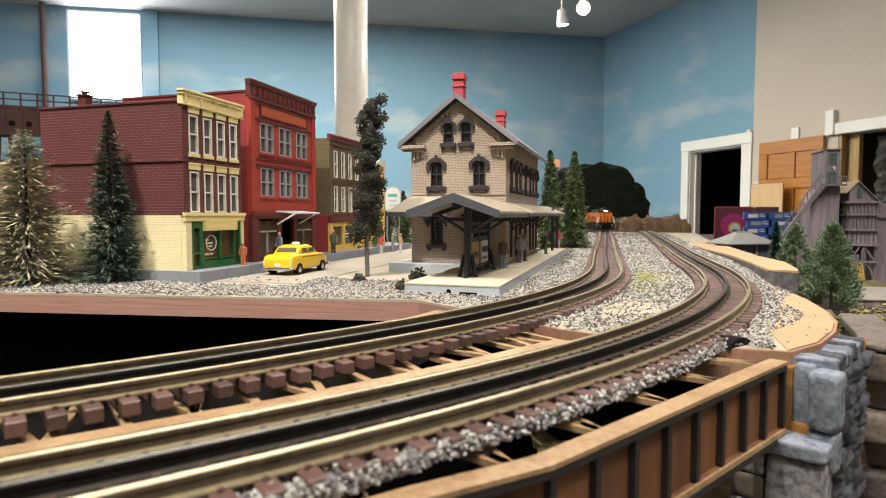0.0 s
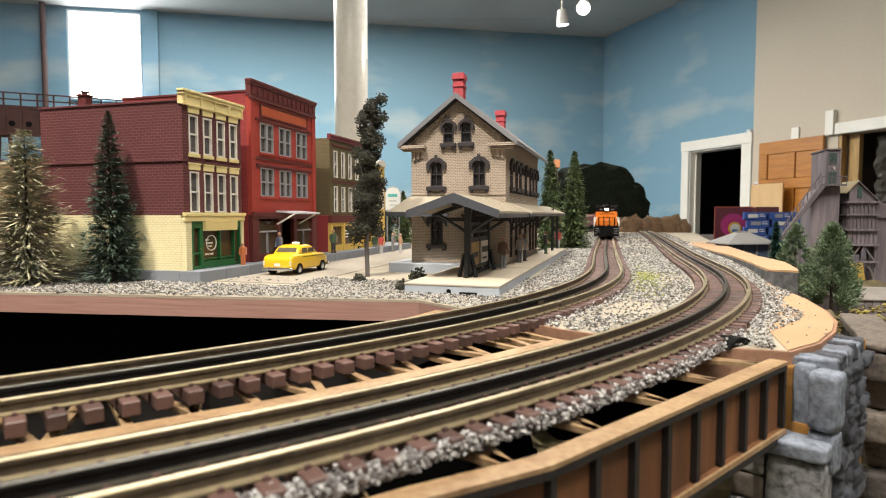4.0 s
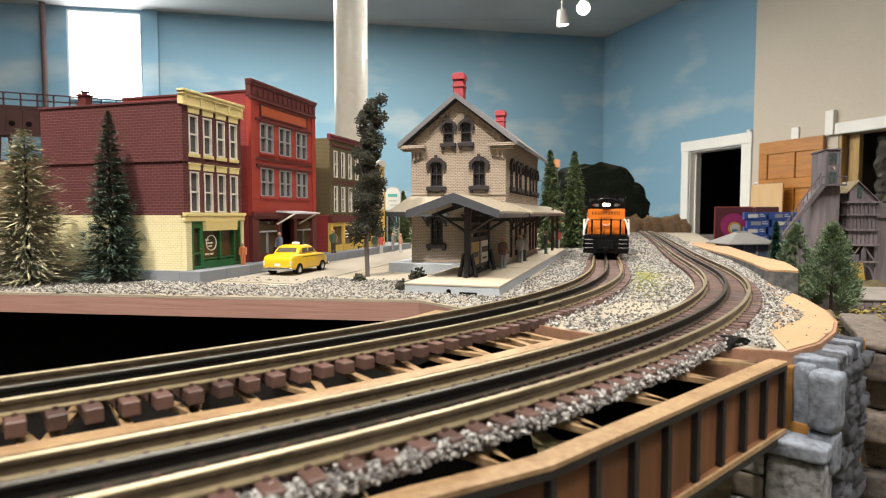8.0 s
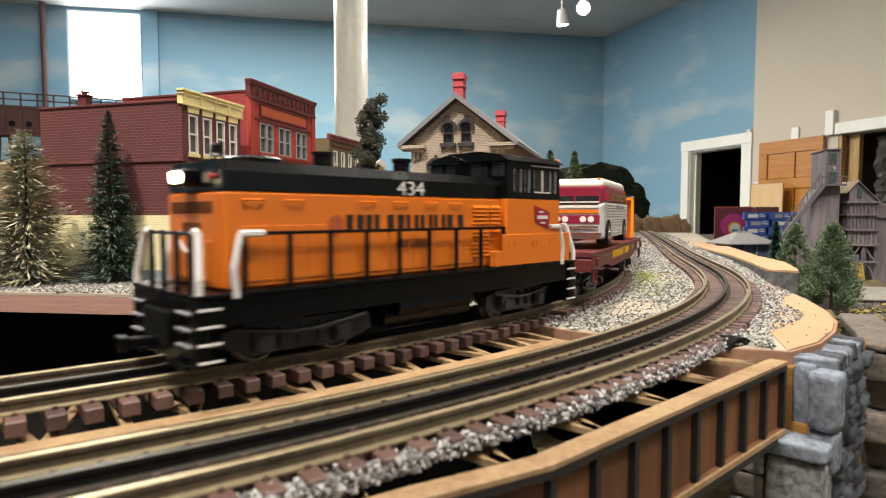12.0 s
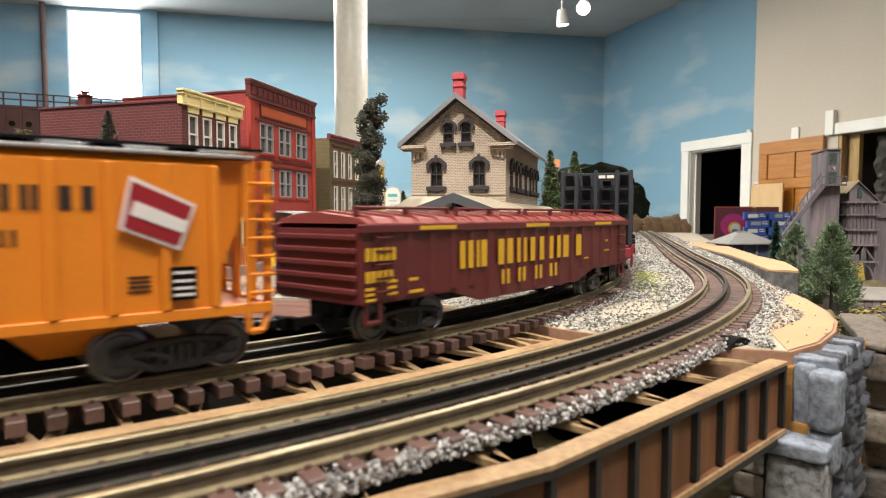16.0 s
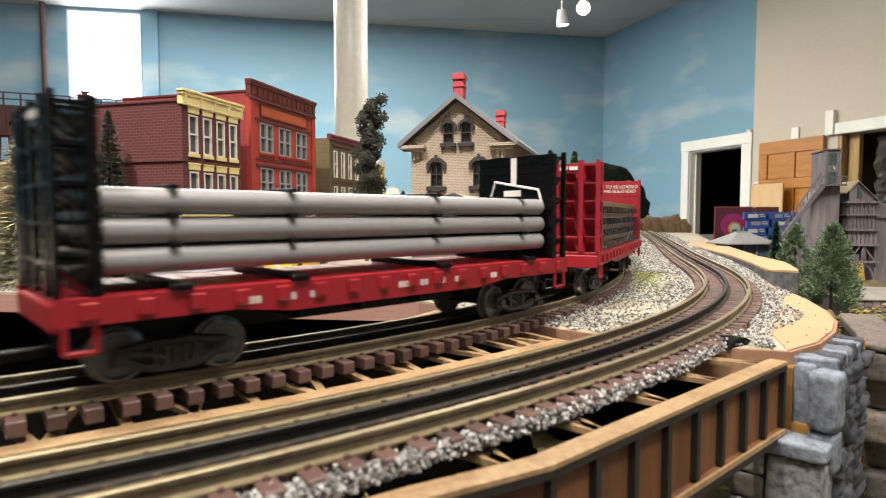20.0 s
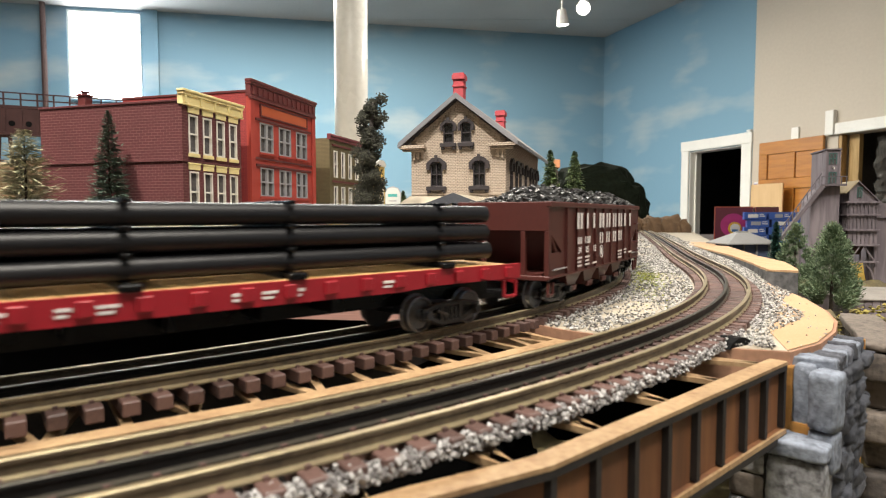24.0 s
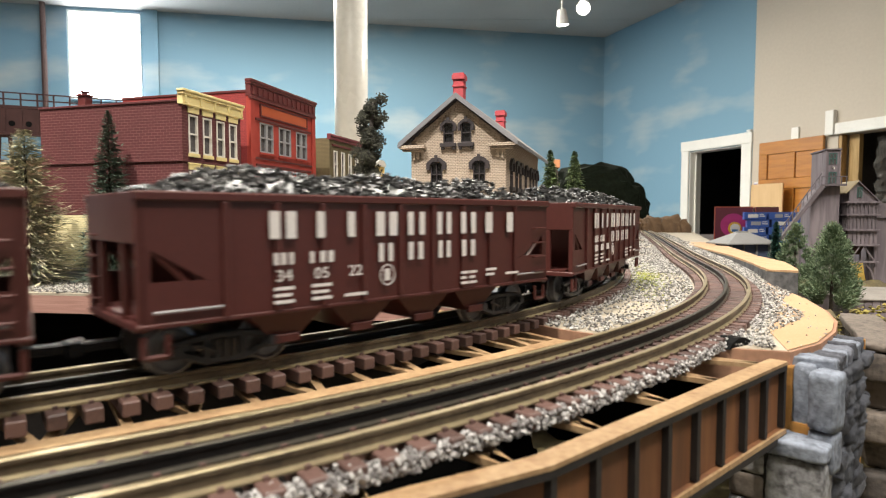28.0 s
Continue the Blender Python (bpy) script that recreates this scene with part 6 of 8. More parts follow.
# -- hoppers and gondola --
def covered_hopper(a, b):
    L = b - a
    h = L / 2
    ob = thing("covered_hopper", place(0, 0), "orange covered hopper car with black roof walk and red emblem", "railcar")
    gear = running_gear(ob, L, 36)
    W = 29.5
    m0, m1 = -67.0, 73.0
    part("body", loft([[(x, -W, z0), (x, -W, 78), (x, -W + 4, 81), (x, W - 4, 81), (x, W, 78), (x, W, z0)] for x, z0 in ((m0, 24), (m1, 24))]), M_hopper_orange, ob)
    for s in (-1, 1):
        part("slope_sheet", loft([[(s * (h - 6), y, 72), (s * (h - 6), y, 80.8), (s * (m1 - 0.1), y, 80.8), (s * (m1 - 0.1), y, 36)] for y in (-W + 4, W - 4)]), M_hopper_orange, ob)
    part("roof", boxes([(-h + 8, h - 8, -W - 1, W + 1, 81.1, 82.6)], bev=0.4), M_pipe_grey, ob)
    for s in (-1, 1):
        part("roof_walk", boxes([(-h + 3, h - 3, s * 22 - 5, s * 22 + 5, 84.4, 85.6)], bev=0.2), M_black, ob)
    part("roof_walk", boxes([(-h + 3, h - 3, -4, 4, 85.8, 86.8)]), M_black, ob)
    for i in range(6):
        part("hatch", lathe([(6, 82.6), (6, 85), (4, 85.6)], 14, m=Matrix.Translation((-h + 30 + i * (L - 60) / 5, -13, 0))), M_black, ob)
    part("side_sill", boxes([(-h + 2, h - 2, -W - 1.4, -W + 2, 22, 26), (-h + 2, h - 2, W - 2, W + 1.4, 22, 26)], bev=0.3), M_hopper_orange, ob)
    for i in range(9):
        x = m0 + 2 + i * (m1 - m0 - 4) / 8
        part("side_rib", boxes([(x - 1.6, x + 1.6, -W - 2, -W - 0.02, 26.1, 78), ], bev=0.3), M_hopper_orange, ob)
    for x in (-24, 24):
        part("outlet_bay", loft([[(x - 20, -22, 24), (x + 20, -22, 24), (x + 20, 22, 24), (x - 20, 22, 24)], [(x - 7, -9, 9.5), (x + 7, -9, 9.5), (x + 7, 9, 9.5), (x - 7, 9, 9.5)]]), M_hopper_orange, ob)
    for s in (-1, 1):
        e = s * (h - 3)
        en = part("end_frame", boxes([(e - 1.6, e + 1.6, y - 1.6, y + 1.6, 24, 81) for y in (-28, -11, 11, 28)] + [(e - 1.6, e + 1.6, -29, 29, 22, 26), (e - 1.6, e + 1.6, -29, 29, 78, 81)]), M_hopper_orange, ob)
        for i in range(7):
            part("rung", rod((e + s * 0.4, 13, 30 + 7 * i), (e + s * 0.4, 27, 30 + 7 * i), 0.6, 5), M_hopper_orange, en)
        if s < 0:
            for z in (33.6, 46):
                part("grab_iron", rods([(e + 3, -30, z), (e + 3, -31, z), (e + 22, -31, z), (e + 22, -30, z)], 0.6, 5), M_hopper_orange, en)
        else:
            for i in range(7):
                part("rung", rod((e - 8, -30.8, 30 + 7 * i), (e + 2, -30.8, 30 + 7 * i), 0.7, 5), M_hopper_orange, en)
            part("ladder_post", boxes([(e - 9.4, e - 7.8, -31.4, -29.8, 26.2, 79)]), M_hopper_orange, en)
        part("end_stiffener", boxes([(e - s * 6 - 1.2, e - s * 6 + 1.2, -12, -9, 26, 79)]), M_hopper_orange, en)
        part("end_platform", boxes([(e - s * 24, e, -27, 27, 23, 24.6)]), M_hopper_orange, en)
        part("corner_step", rods([(e + s * 1, -28, 24), (e - s * 3, -30, 15), (e - s * 8, -30, 15), (e - s * 9, -30, 24)], 1.4, 5), M_hopper_orange, en)
        if s < 0:
            part("brake_wheel", rod((e - 3, 14, 73), (e - 1.8, 14, 73), 5, 16), M_black, en)
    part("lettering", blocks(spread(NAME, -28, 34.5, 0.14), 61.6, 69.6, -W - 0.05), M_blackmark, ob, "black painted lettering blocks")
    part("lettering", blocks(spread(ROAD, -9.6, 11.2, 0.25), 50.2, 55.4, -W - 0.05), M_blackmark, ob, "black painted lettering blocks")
    part("small_lettering", boxes([(q, q + w, -W - 0.4, -W - 0.05, z, z + 1.6) for q, w in ((m0 + 8, 6), (m0 + 17, 6)) for z in (46, 41.5, 37, 33)] + [(q, q + w, -W - 0.4, -W - 0.05, z, z + 0.8) for q, w, n in ((m0 + 26, 7, 4), (m0 + 40, 10, 5), (m1 - 31, 7, 4)) for z in [38 - 1.7 * k for k in range(n)]] + [(m0 + 24, m0 + 32, -W - 0.4, -W - 0.05, z, z + 0.8) for z in (66, 64, 62)]), M_blackmark, ob)
    pl = part("data_plate", boxes([(55, 64, -W - 2.4, -W - 2.05, 29.6, 41.6)]), M_black, ob)
    part("plate_mark", boxes([(56, 63, -W - 2.7, -W - 2.42, z, z + 1) for z in (31, 33.4, 36, 39)]), M_whitemark, pl)
    em = part("emblem", prism([(39.2, 55.4), (58.4, 47.4), (64.2, 63.7), (43, 73.4)], -W - 2.6, -W - 2.1, "y"), M_whitemark, ob, "plain red emblem with white border")
    part("emblem_field", prism([(40.6, 56), (57.8, 49), (62.8, 63), (43.6, 71.6)], -W - 2.9, -W - 2.62, "y"), M_brightred, em)
    part("emblem_bars", prism([(42.6, 60.2), (59.4, 53.6), (60.8, 57.8), (44.2, 65)], -W - 3.2, -W - 2.92, "y"), M_whitemark, em)
    enlist(ob, a, b, gear, 36)


def gondola(a, b):
    L = b - a
    h = L / 2
    ob = thing("gondola", place(0, 0), "dark red covered gondola with large yellow lettering", "railcar")
    gear = running_gear(ob, L, 42)
    W = 31
    for s in (-1, 1):
        part("side", prism([(-h, 54), (h, 54), (h, 21), (h - 62, 21), (h - 88, 13.5), (-h + 88, 13.5), (-h + 62, 21), (-h, 21)], s * (W - 1.6), s * W, "y"), M_carred, ob)
        part("end", boxes([(s * h, s * (h - 2), -29.3, 29.3, 21, 54)]), M_carred, ob)
        for i in range(5):
            part("end_rib", boxes([(s * h, s * (h + 1.6), -28, 28, 25 + 6 * i, 27.4 + 6 * i)], bev=0.4), M_carred, ob)
        for i in range(5):
            x = s * (h - 12)
            part("rung", rods([(x - 5, -W - 0.1, 26 + 6 * i), (x - 5, -W - 2, 26 + 6 * i), (x + 5, -W - 2, 26 + 6 * i), (x + 5, -W - 0.1, 26 + 6 * i)], 0.55, 5), M_carred, ob)
        part("corner_step", rods([(s * (h - 3), -W + 1, 21), (s * (h - 3), -W + 1, 12), (s * (h - 12), -W + 1, 12), (s * (h - 12), -W + 1, 21)], 1.2, 5), M_carred, ob)
    part("floor", boxes([(-h + 2, h - 2, -29.3, 29.3, 20, 23)]), M_carred, ob)
    part("centre_sill", boxes([(-h + 4, h - 4, -9, 9, 12, 19.9)]), M_black, ob)
    part("top_chord", boxes([(-h - 1, h + 1, -W - 2.2, -W + 2, 52, 56), (-h - 1, h + 1, W - 2, W + 2.2, 52, 56)], bev=0.5), M_carred, ob)
    for i in range(17):
        x = -h + 14 + i * (L - 28) / 16
        part("side_rib", prism([(x - 3, -W - 0.02), (x - 1.6, -W - 1.3), (x + 1.6, -W - 1.3), (x + 3, -W - 0.02)], 15 if abs(x) < h - 90 else 22.4, 51.9), M_carred, ob)
    cov = [(-h + 2 + i * (L - 4) / 4, -h + 2 + (i + 1) * (L - 4) / 4 - 1) for i in range(4)]
    M_cover = material("cover_red", (0.20, 0.04, 0.036), 0.55, vary=0.08)
    for x0, x1 in cov:
        cv = part("cover", loft([[(x, -W - 1.5, 56.2), (x, -W + 3, 58.6), (x, 0, 61.4), (x, W - 3, 58.6), (x, W + 1.5, 56.2)] for x in (x0, x1)]), M_cover, ob, "ridged red cover panel")
        for j in range(5):
            x = x0 + 6 + j * (x1 - x0 - 12) / 4
            part("cover_rib", loft([[(q, -W - 1, 57.0), (q, -W + 3, 59.9), (q, 0, 62.6), (q, W - 3, 59.9), (q, W + 1, 57.0), (q, 0, 61.5)] for q in (x - 1, x + 1)]), M_cover, cv)
        part("lift_rail", rods([(x0 + 2, -22, 63.4), (x1 - 2, -22, 63.4)], 0.8, 5), M_carred, cv)
        for x in (x0 + 3, (x0 + x1) / 2, x1 - 3):
            part("lift_post", boxes([(x - 1, x + 1, -23, -21, 59, 64)]), M_carred, cv)
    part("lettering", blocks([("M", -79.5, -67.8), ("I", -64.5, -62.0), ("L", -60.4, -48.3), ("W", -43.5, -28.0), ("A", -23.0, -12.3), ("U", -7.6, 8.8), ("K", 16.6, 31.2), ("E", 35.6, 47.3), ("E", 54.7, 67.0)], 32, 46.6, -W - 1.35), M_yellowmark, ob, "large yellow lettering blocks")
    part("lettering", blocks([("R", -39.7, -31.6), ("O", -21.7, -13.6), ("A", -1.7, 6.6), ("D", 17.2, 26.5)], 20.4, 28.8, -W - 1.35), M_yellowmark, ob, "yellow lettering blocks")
    rows = [(-147 + 4.0 * k, -144.4 + 4.0 * k, 39.8, 45.6) for k in range(5)] + [(-147 + 3.6 * k, -144.6 + 3.6 * k, 30.4, 35.4) for k in range(5)]
    rows += [(-147, -141.6, 27, 28.2), (-147, -142, 24.6, 25.8), (-147, -141, 22.2, 23.4), (-133.6, -127.4, 29.6, 30.8), (-133.6, -128, 26.8, 28), (-133.6, -127.2, 24, 25.2), (-119, -112.8, 29.2, 30.6), (-119, -109.2, 23.4, 24.8), (h - 44, h - 40, 40, 41.6), (h - 46, h - 37, 33, 34), (h - 80, h - 74, 29, 30)]
    part("small_lettering", boxes([(p, q, -W - 1.8, -W - 1.35, z0, z1) for p, q, z0, z1 in rows]), M_yellowmark, ob)
    for x in (-h + 50, 0, h - 50):
        part("rim_stripe", boxes([(x - 14, x + 14, -W - 2.6, -W - 2.25, 53, 55)]), M_yellowmark, ob)
    enlist(ob, a, b, gear, 42)


LAST = "340518"                   # the far car, whose number is too small to read


def coal_hopper(a, b, number, extra=""):
    L = b - a
    h = L / 2
    ob = thing("coal_hopper", place(0, 0), "dark brown open hopper heaped with coal" + extra, "railcar", group="coal hoppers")
    gear = running_gear(ob, L, 36)
    W = 31
    m0, m1 = -h + 30, h - 30
    for s in (-1, 1):
        part("side", prism([(m0, 66), (m1, 66), (m1, 22), (m0, 22)], s * (W - 1.2), s * W, "y"), M_hopperred, ob)
        for k in (-1, 1):
            part("end_panel", prism([(k * (h - 2), 66), (k * m1, 66), (k * m1, 35), (k * (h - 24), 36.5), (k * (h - 5), 48), (k * (h - 5), 36.5), (k * (h - 24), 36.4), (k * m1, 34.9), (k * m1, 22), (k * (h - 2), 22)], s * (W - 1.2), s * W, "y"), M_hopperred, ob)
        part("top_chord", boxes([(-h, h, s * (W - 2), s * (W + 1.6), 65, 68.4)], bev=0.5), M_hopperred, ob)
        part("side_sill", boxes([(-h, h, s * (W - 2.6), s * (W + 0.9), 20.4, 22)], bev=0.3), M_hopperred, ob)
        e = s * (h - 1.6)
        part("end_sheet", loft([[(e - s * 2, -29, 66), (e - s * 2, 29, 66), (s * (m1 + 1), 29, 23), (s * (m1 + 1), -29, 23)], [(e - s * 3.4, -29, 66), (e - s * 3.4, 29, 66), (s * (m1 - 1), 29, 23), (s * (m1 - 1), -29, 23)]]), M_hopperred, ob)
        en = part("end_beam", boxes([(e - s * 2, e + s * 1.2, -W, W, 50, 68.2)], bev=0.4), M_hopperred, ob)
        part("end_sill", boxes([(e - s * 3, e + s * 1.4, -W, W, 19.4, 22.4)], bev=0.4), M_hopperred, en)
        for y in (-W + 1.5, -14, 14, W - 1.5):
            part("end_post", boxes([(e - s * 2, e + s * 1, y - 1.5, y + 1.5, 22.4, 50)], bev=0.2), M_hopperred, en)
        for y in (-W + 1.5, W - 1.5):
            part("corner_post", boxes([(m1 * s - 1.6, m1 * s + 1.6, y - 1.4, y + 1.4, 22, 50)]), M_hopperred, en)
            part("diagonal_brace", rod((m1 * s, y, 23), (e - s * 3, y, 49), 1.2, 5), M_hopperred, en)
        part("brake_platform", boxes([(e - s * 22, e, -26, 26, 22.5, 23.8)]), M_hopperred, en)
        for i in range(4 if s > 0 else 0):
            part("rung", rods([(e - s * 13, -W - 0.2, 27 + 8.4 * i), (e - s * 13, -W - 2, 27 + 8.4 * i), (e - s * 3, -W - 2, 27 + 8.4 * i), (e - s * 3, -W - 0.2, 27 + 8.4 * i)], 0.55, 5), M_hopperred, en)
        part("handhold", rod((e - s * 4, -W - 1.2, 26), (m1 * s, -W - 1.2, 26), 0.6, 5), M_pipe_grey, en)
        part("corner_step", rods([(e - s * 1, -W + 1, 18), (e - s * 1, -W + 1, 10), (e - s * 9, -W + 1, 10), (e - s * 9, -W + 1, 18)], 1.1, 5), M_hopperred, en)
        if s < 0:
            for i in range(4):
                part("rung", rods([(e, 17, 27 + 8.4 * i), (e - 2.4, 17, 27 + 8.4 * i), (e - 2.4, 28, 27 + 8.4 * i), (e, 28, 27 + 8.4 * i)], 0.55, 5), M_hopperred, en)
    for i in range(9):
        x = m0 + 1.5 + i * (m1 - m0 - 3) / 8
        part("side_rib", boxes([(x - 1.3, x + 1.3, -W - 1.7, -W - 0.02, 22.1, 64.9)], bev=0.2), M_hopperred, ob)
    for x in (-57, -19, 19, 57):
        part("outlet_bay", loft([[(x - 19, -28, 22), (x + 19, -28, 22), (x + 19, 28, 22), (x - 19, 28, 22)], [(x - 5, -25, 8.4), (x + 5, -25, 8.4), (x + 5, 25, 8.4), (x - 5, 25, 8.4)]]), M_hopperred, ob)
        part("door_hinge", boxes([(x - 6, x + 6, -27.6, -25.4, 7.4, 11)], bev=0.4), M_hopperred, ob)
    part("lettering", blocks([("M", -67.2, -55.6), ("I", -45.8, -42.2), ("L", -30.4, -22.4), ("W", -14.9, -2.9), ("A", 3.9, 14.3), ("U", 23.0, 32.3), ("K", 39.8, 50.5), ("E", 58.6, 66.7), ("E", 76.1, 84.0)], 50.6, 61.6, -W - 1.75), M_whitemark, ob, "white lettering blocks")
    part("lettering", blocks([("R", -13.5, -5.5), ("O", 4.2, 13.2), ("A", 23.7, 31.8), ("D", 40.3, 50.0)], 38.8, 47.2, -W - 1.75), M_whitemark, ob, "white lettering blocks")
    part("report_mark", blocks([("M", -65.6, -60.4), ("I", -58.6, -57)], 40.2, 45, -W - 1.75), M_whitemark, ob)
    part("report_mark", blocks([("L", -49.2, -45.4), ("W", -44.4, -38)], 40.2, 45, -W - 1.75), M_whitemark, ob)
    for k, x, z in ((number[:2], -61.2, 33.6), (number[2:4], -43.8, 33.6), (number[4:], -26.6, 33.6)):
        if number != LAST:
            letters(k, 6.6, M_whitemark, ob, place(x, -W - 1.95, z, 0, 90) @ Matrix.Diagonal((1.15, 1, 1, 1)), "car_number")
        else:
            part("number_bar", boxes([(x - 4, x + 4, -W - 2.1, -W - 1.75, z, z + 4.6)]), M_whitemark, ob)
    for x, w, z, n in ((-65.7, 9, 30, 3), (-48.6, 9.6, 30, 3), (-32.5, 12, 24.6, 1), (39.6, 5.4, 29.6, 3), (46, 5.4, 29.6, 3), (58.8, 8.2, 30, 2), (75, 11, 27, 1)):
        for i in range(n):
            part("data_line", boxes([(x, x + w - 1.4 * (i % 2), -W - 2.1, -W - 1.75, z - 2.7 * i, z + 1.3 - 2.7 * i)]), M_whitemark, ob)
    ring = bmesh.new()
    arc = [[ring.verts.new((-8.8 + 0.88 * q * math.cos(math.pi * i / 10), y, 32.6 + q * math.sin(math.pi * i / 10))) for q, y in ((4.4, -W - 2.1), (4.9, -W - 2.1), (4.9, -W - 1.75), (4.4, -W - 1.75))] for i in range(20)]
    for i in range(20):
        for k in range(4):
            ring.faces.new((arc[i][k], arc[i][(k + 1) % 4], arc[(i + 1) % 20][(k + 1) % 4], arc[(i + 1) % 20][k]))
    part("round_fill", boxes([(-10.4, -7.4, -W - 2.1, -W - 1.75, 30, 35.4)]), M_whitemark, ob)
    part("round_mark", ring, M_whitemark, ob)
    # heap of coal
    rng = np.random.default_rng(int(number))
    heap = bmesh.new()
    part("coal_bed", loft([[(x, -28, 60), (x, -22, z - 2), (x, 0, z + 4), (x, 22, z - 2), (x, 28, 60)] for x, z in ((-h + 4, 63), (-h + 34, 71), (0, 72), (h - 34, 71), (h - 4, 63))]), M_coal, ob)
    n = 1700
    x, y = rng.uniform(-h + 5, h - 5, n), rng.uniform(-28.5, 28.5, n)
    z = 66 + 12 * np.clip((1 - (np.abs(y) / 30) ** 2.0), 0, 1) * np.clip((h - np.abs(x)) / 30, 0.1, 1) + 1.8 * np.sin(x * 0.09 + rng.uniform(0, 6)) + rng.uniform(-1.6, 1.8, n)
    me = stones("coal_heap", x, y, z, rng.uniform(2.4, 5.2, n), M_coal, rng)
    tagged(piece("coal_heap", me, ob, Matrix()), "loose glinting black coal lumps", kind="stuff")
    enlist(ob, a, b, gear, 36)


def stones(name, x, y, z, size, mt, rng, flat=0.7):
    """One mesh of many small angular lumps."""
    base = np.array([(1, 0, 0), (-1, 0, 0), (0, 1, 0), (0, -1, 0), (0, 0, 1), (0, 0, -1)], float)
    tri = np.array([(0, 2, 4), (2, 1, 4), (1, 3, 4), (3, 0, 4), (2, 0, 5), (1, 2, 5), (3, 1, 5), (0, 3, 5)])
    n = len(x)
    v = base[None] * rng.uniform(0.55, 1.25, (n, 6, 1)) + rng.uniform(-0.22, 0.22, (n, 6, 3))
    q = rng.normal(size=(n, 4))
    q /= np.linalg.norm(q, axis=1, keepdims=True)
    w, i, j, k = q.T
    R = np.stack([1 - 2 * (j * j + k * k), 2 * (i * j - k * w), 2 * (i * k + j * w), 2 * (i * j + k * w), 1 - 2 * (i * i + k * k), 2 * (j * k - i * w), 2 * (i * k - j * w), 2 * (j * k + i * w), 1 - 2 * (i * i + j * j)], 1).reshape(n, 3, 3)
    v = np.einsum("nab,nvb->nva", R, v) * size[:, None, None] / 2
    v[:, :, 2] *= flat
    v += np.stack([x, y, z], 1)[:, None]
    f = (tri[None] + 6 * np.arange(n)[:, None, None]).reshape(-1, 3)
    me = bpy.data.meshes.new(name)
    me.from_pydata((v.reshape(-1, 3) / 1000).tolist(), [], f.tolist())
    me.materials.append(mt)
    return me


M_coal = material("coal", (0.016, 0.016, 0.017), 0.34, vary=0.3, grain=500, coarse=200, island=0.5, second=(0.045, 0.045, 0.045), bump=0.1, spec=0.45)
locomotive(-10, 240)
bus_flat(252, 554)
covered_hopper(577.5, 766.5)
gondola(788, 1084)
bulkhead_flat(1105, 1388.5, M_dullred, material("bulkhead_slate", (0.024, 0.029, 0.038), 0.45, vary=0.1), "dull red bulkhead flat car loaded with weathered pipes", "weathered")
bulkhead_flat(1414.5, 1693.5, M_brightred, M_black, "red flat car with black bulkheads loaded with grey pipes", "grey")
bulkhead_flat(1729.5, 2006.5, M_brightred, material("bulkhead_red", (0.25, 0.010, 0.022), 0.4, vary=0.06), "all-red bulkhead flat car loaded with spare rails", "rails")
pipe_flat(2034, 2367)
coal_hopper(2388.5, 2620.5, "340515")
coal_hopper(2643.5, 2875.5, "340520", ", second in row")
coal_hopper(2898, 3130, "340522", ", third in row")
coal_hopper(3152.5, 3384.5, "340518", ", last in row")

# ---- ties ----
TIE = tie_mesh()


def ties_along(ob, line, first, last):
    """Ties every 10.9 mm; those of the stretch from first to last are pieces, the far ones one joined part."""
    far = bmesh.new()
    run = np.concatenate([[0], np.cumsum(np.hypot(np.diff([p[0] for p in line]), np.diff([p[1] for p in line])))]) - BEFORE
    at = np.arange(-400, 3300, 10.9)
    for s, x, y, a in zip(at, *(np.interp(at, run, [p[k] for p in line]) for k in range(3))):
        if first < s < last:
            piece("tie", TIE, ob, place(x, y, random.uniform(-0.15, 0.1), math.degrees(a) + random.uniform(-0.8, 0.8)))
        else:
            box(-3, 3, -26.5, 26.5, -10.9, -5.6, far)
            far.verts.ensure_lookup_table()
            bmesh.ops.transform(far, matrix=Matrix.Translation((x, y, 0)) @ Matrix.Rotation(a, 4, "Z"), verts=far.verts[-8:])
    tagged(part("tie_row", far, M_tie, ob), kind="stuff")


ties_along(track_inner, inner, -180, 1150)
ties_along(track_outer, outer, -120, 1300)

# moulded bed between the ties where the tracks lie on the board, coloured near-black for the dark gaps
M_bed = material("dark_track_bed", (0.035, 0.028, 0.024), 0.9, vary=0.2, grain=600, coarse=60, second=(0.014, 0.012, 0.011), bump=0.6)
for ob, line, y0 in ((track_inner, inner, 470), (track_outer, outer, 345)):
    bed = [p for p in line[::2] if p[1] > y0 and p[0] > -60]
    part("track_bed", sweep(bed, [(-23, -10.8), (23, -10.8), (22, -9.7), (-22, -9.7)]), M_bed, ob)

# ---- gravel and bare board ----
rng = np.random.default_rng(7)
P_in, P_out = np.array([p for p in inner[::3] if p[1] < 2600]), np.array([p for p in outer[::3] if p[1] < 2600])


def offset_from(line, x, y):
    """Distance to the right of a track's centre line."""
    out = np.empty(len(x))
    for c in range(0, len(x), 4000):
        d = (x[c:c + 4000, None] - line[None, :, 0]) ** 2 + (y[c:c + 4000, None] - line[None, :, 1]) ** 2
        i = d.argmin(1)
        out[c:c + 4000] = (x[c:c + 4000] - line[i, 0]) * np.sin(line[i, 2]) - (y[c:c + 4000] - line[i, 1]) * np.cos(line[i, 2])
    return out


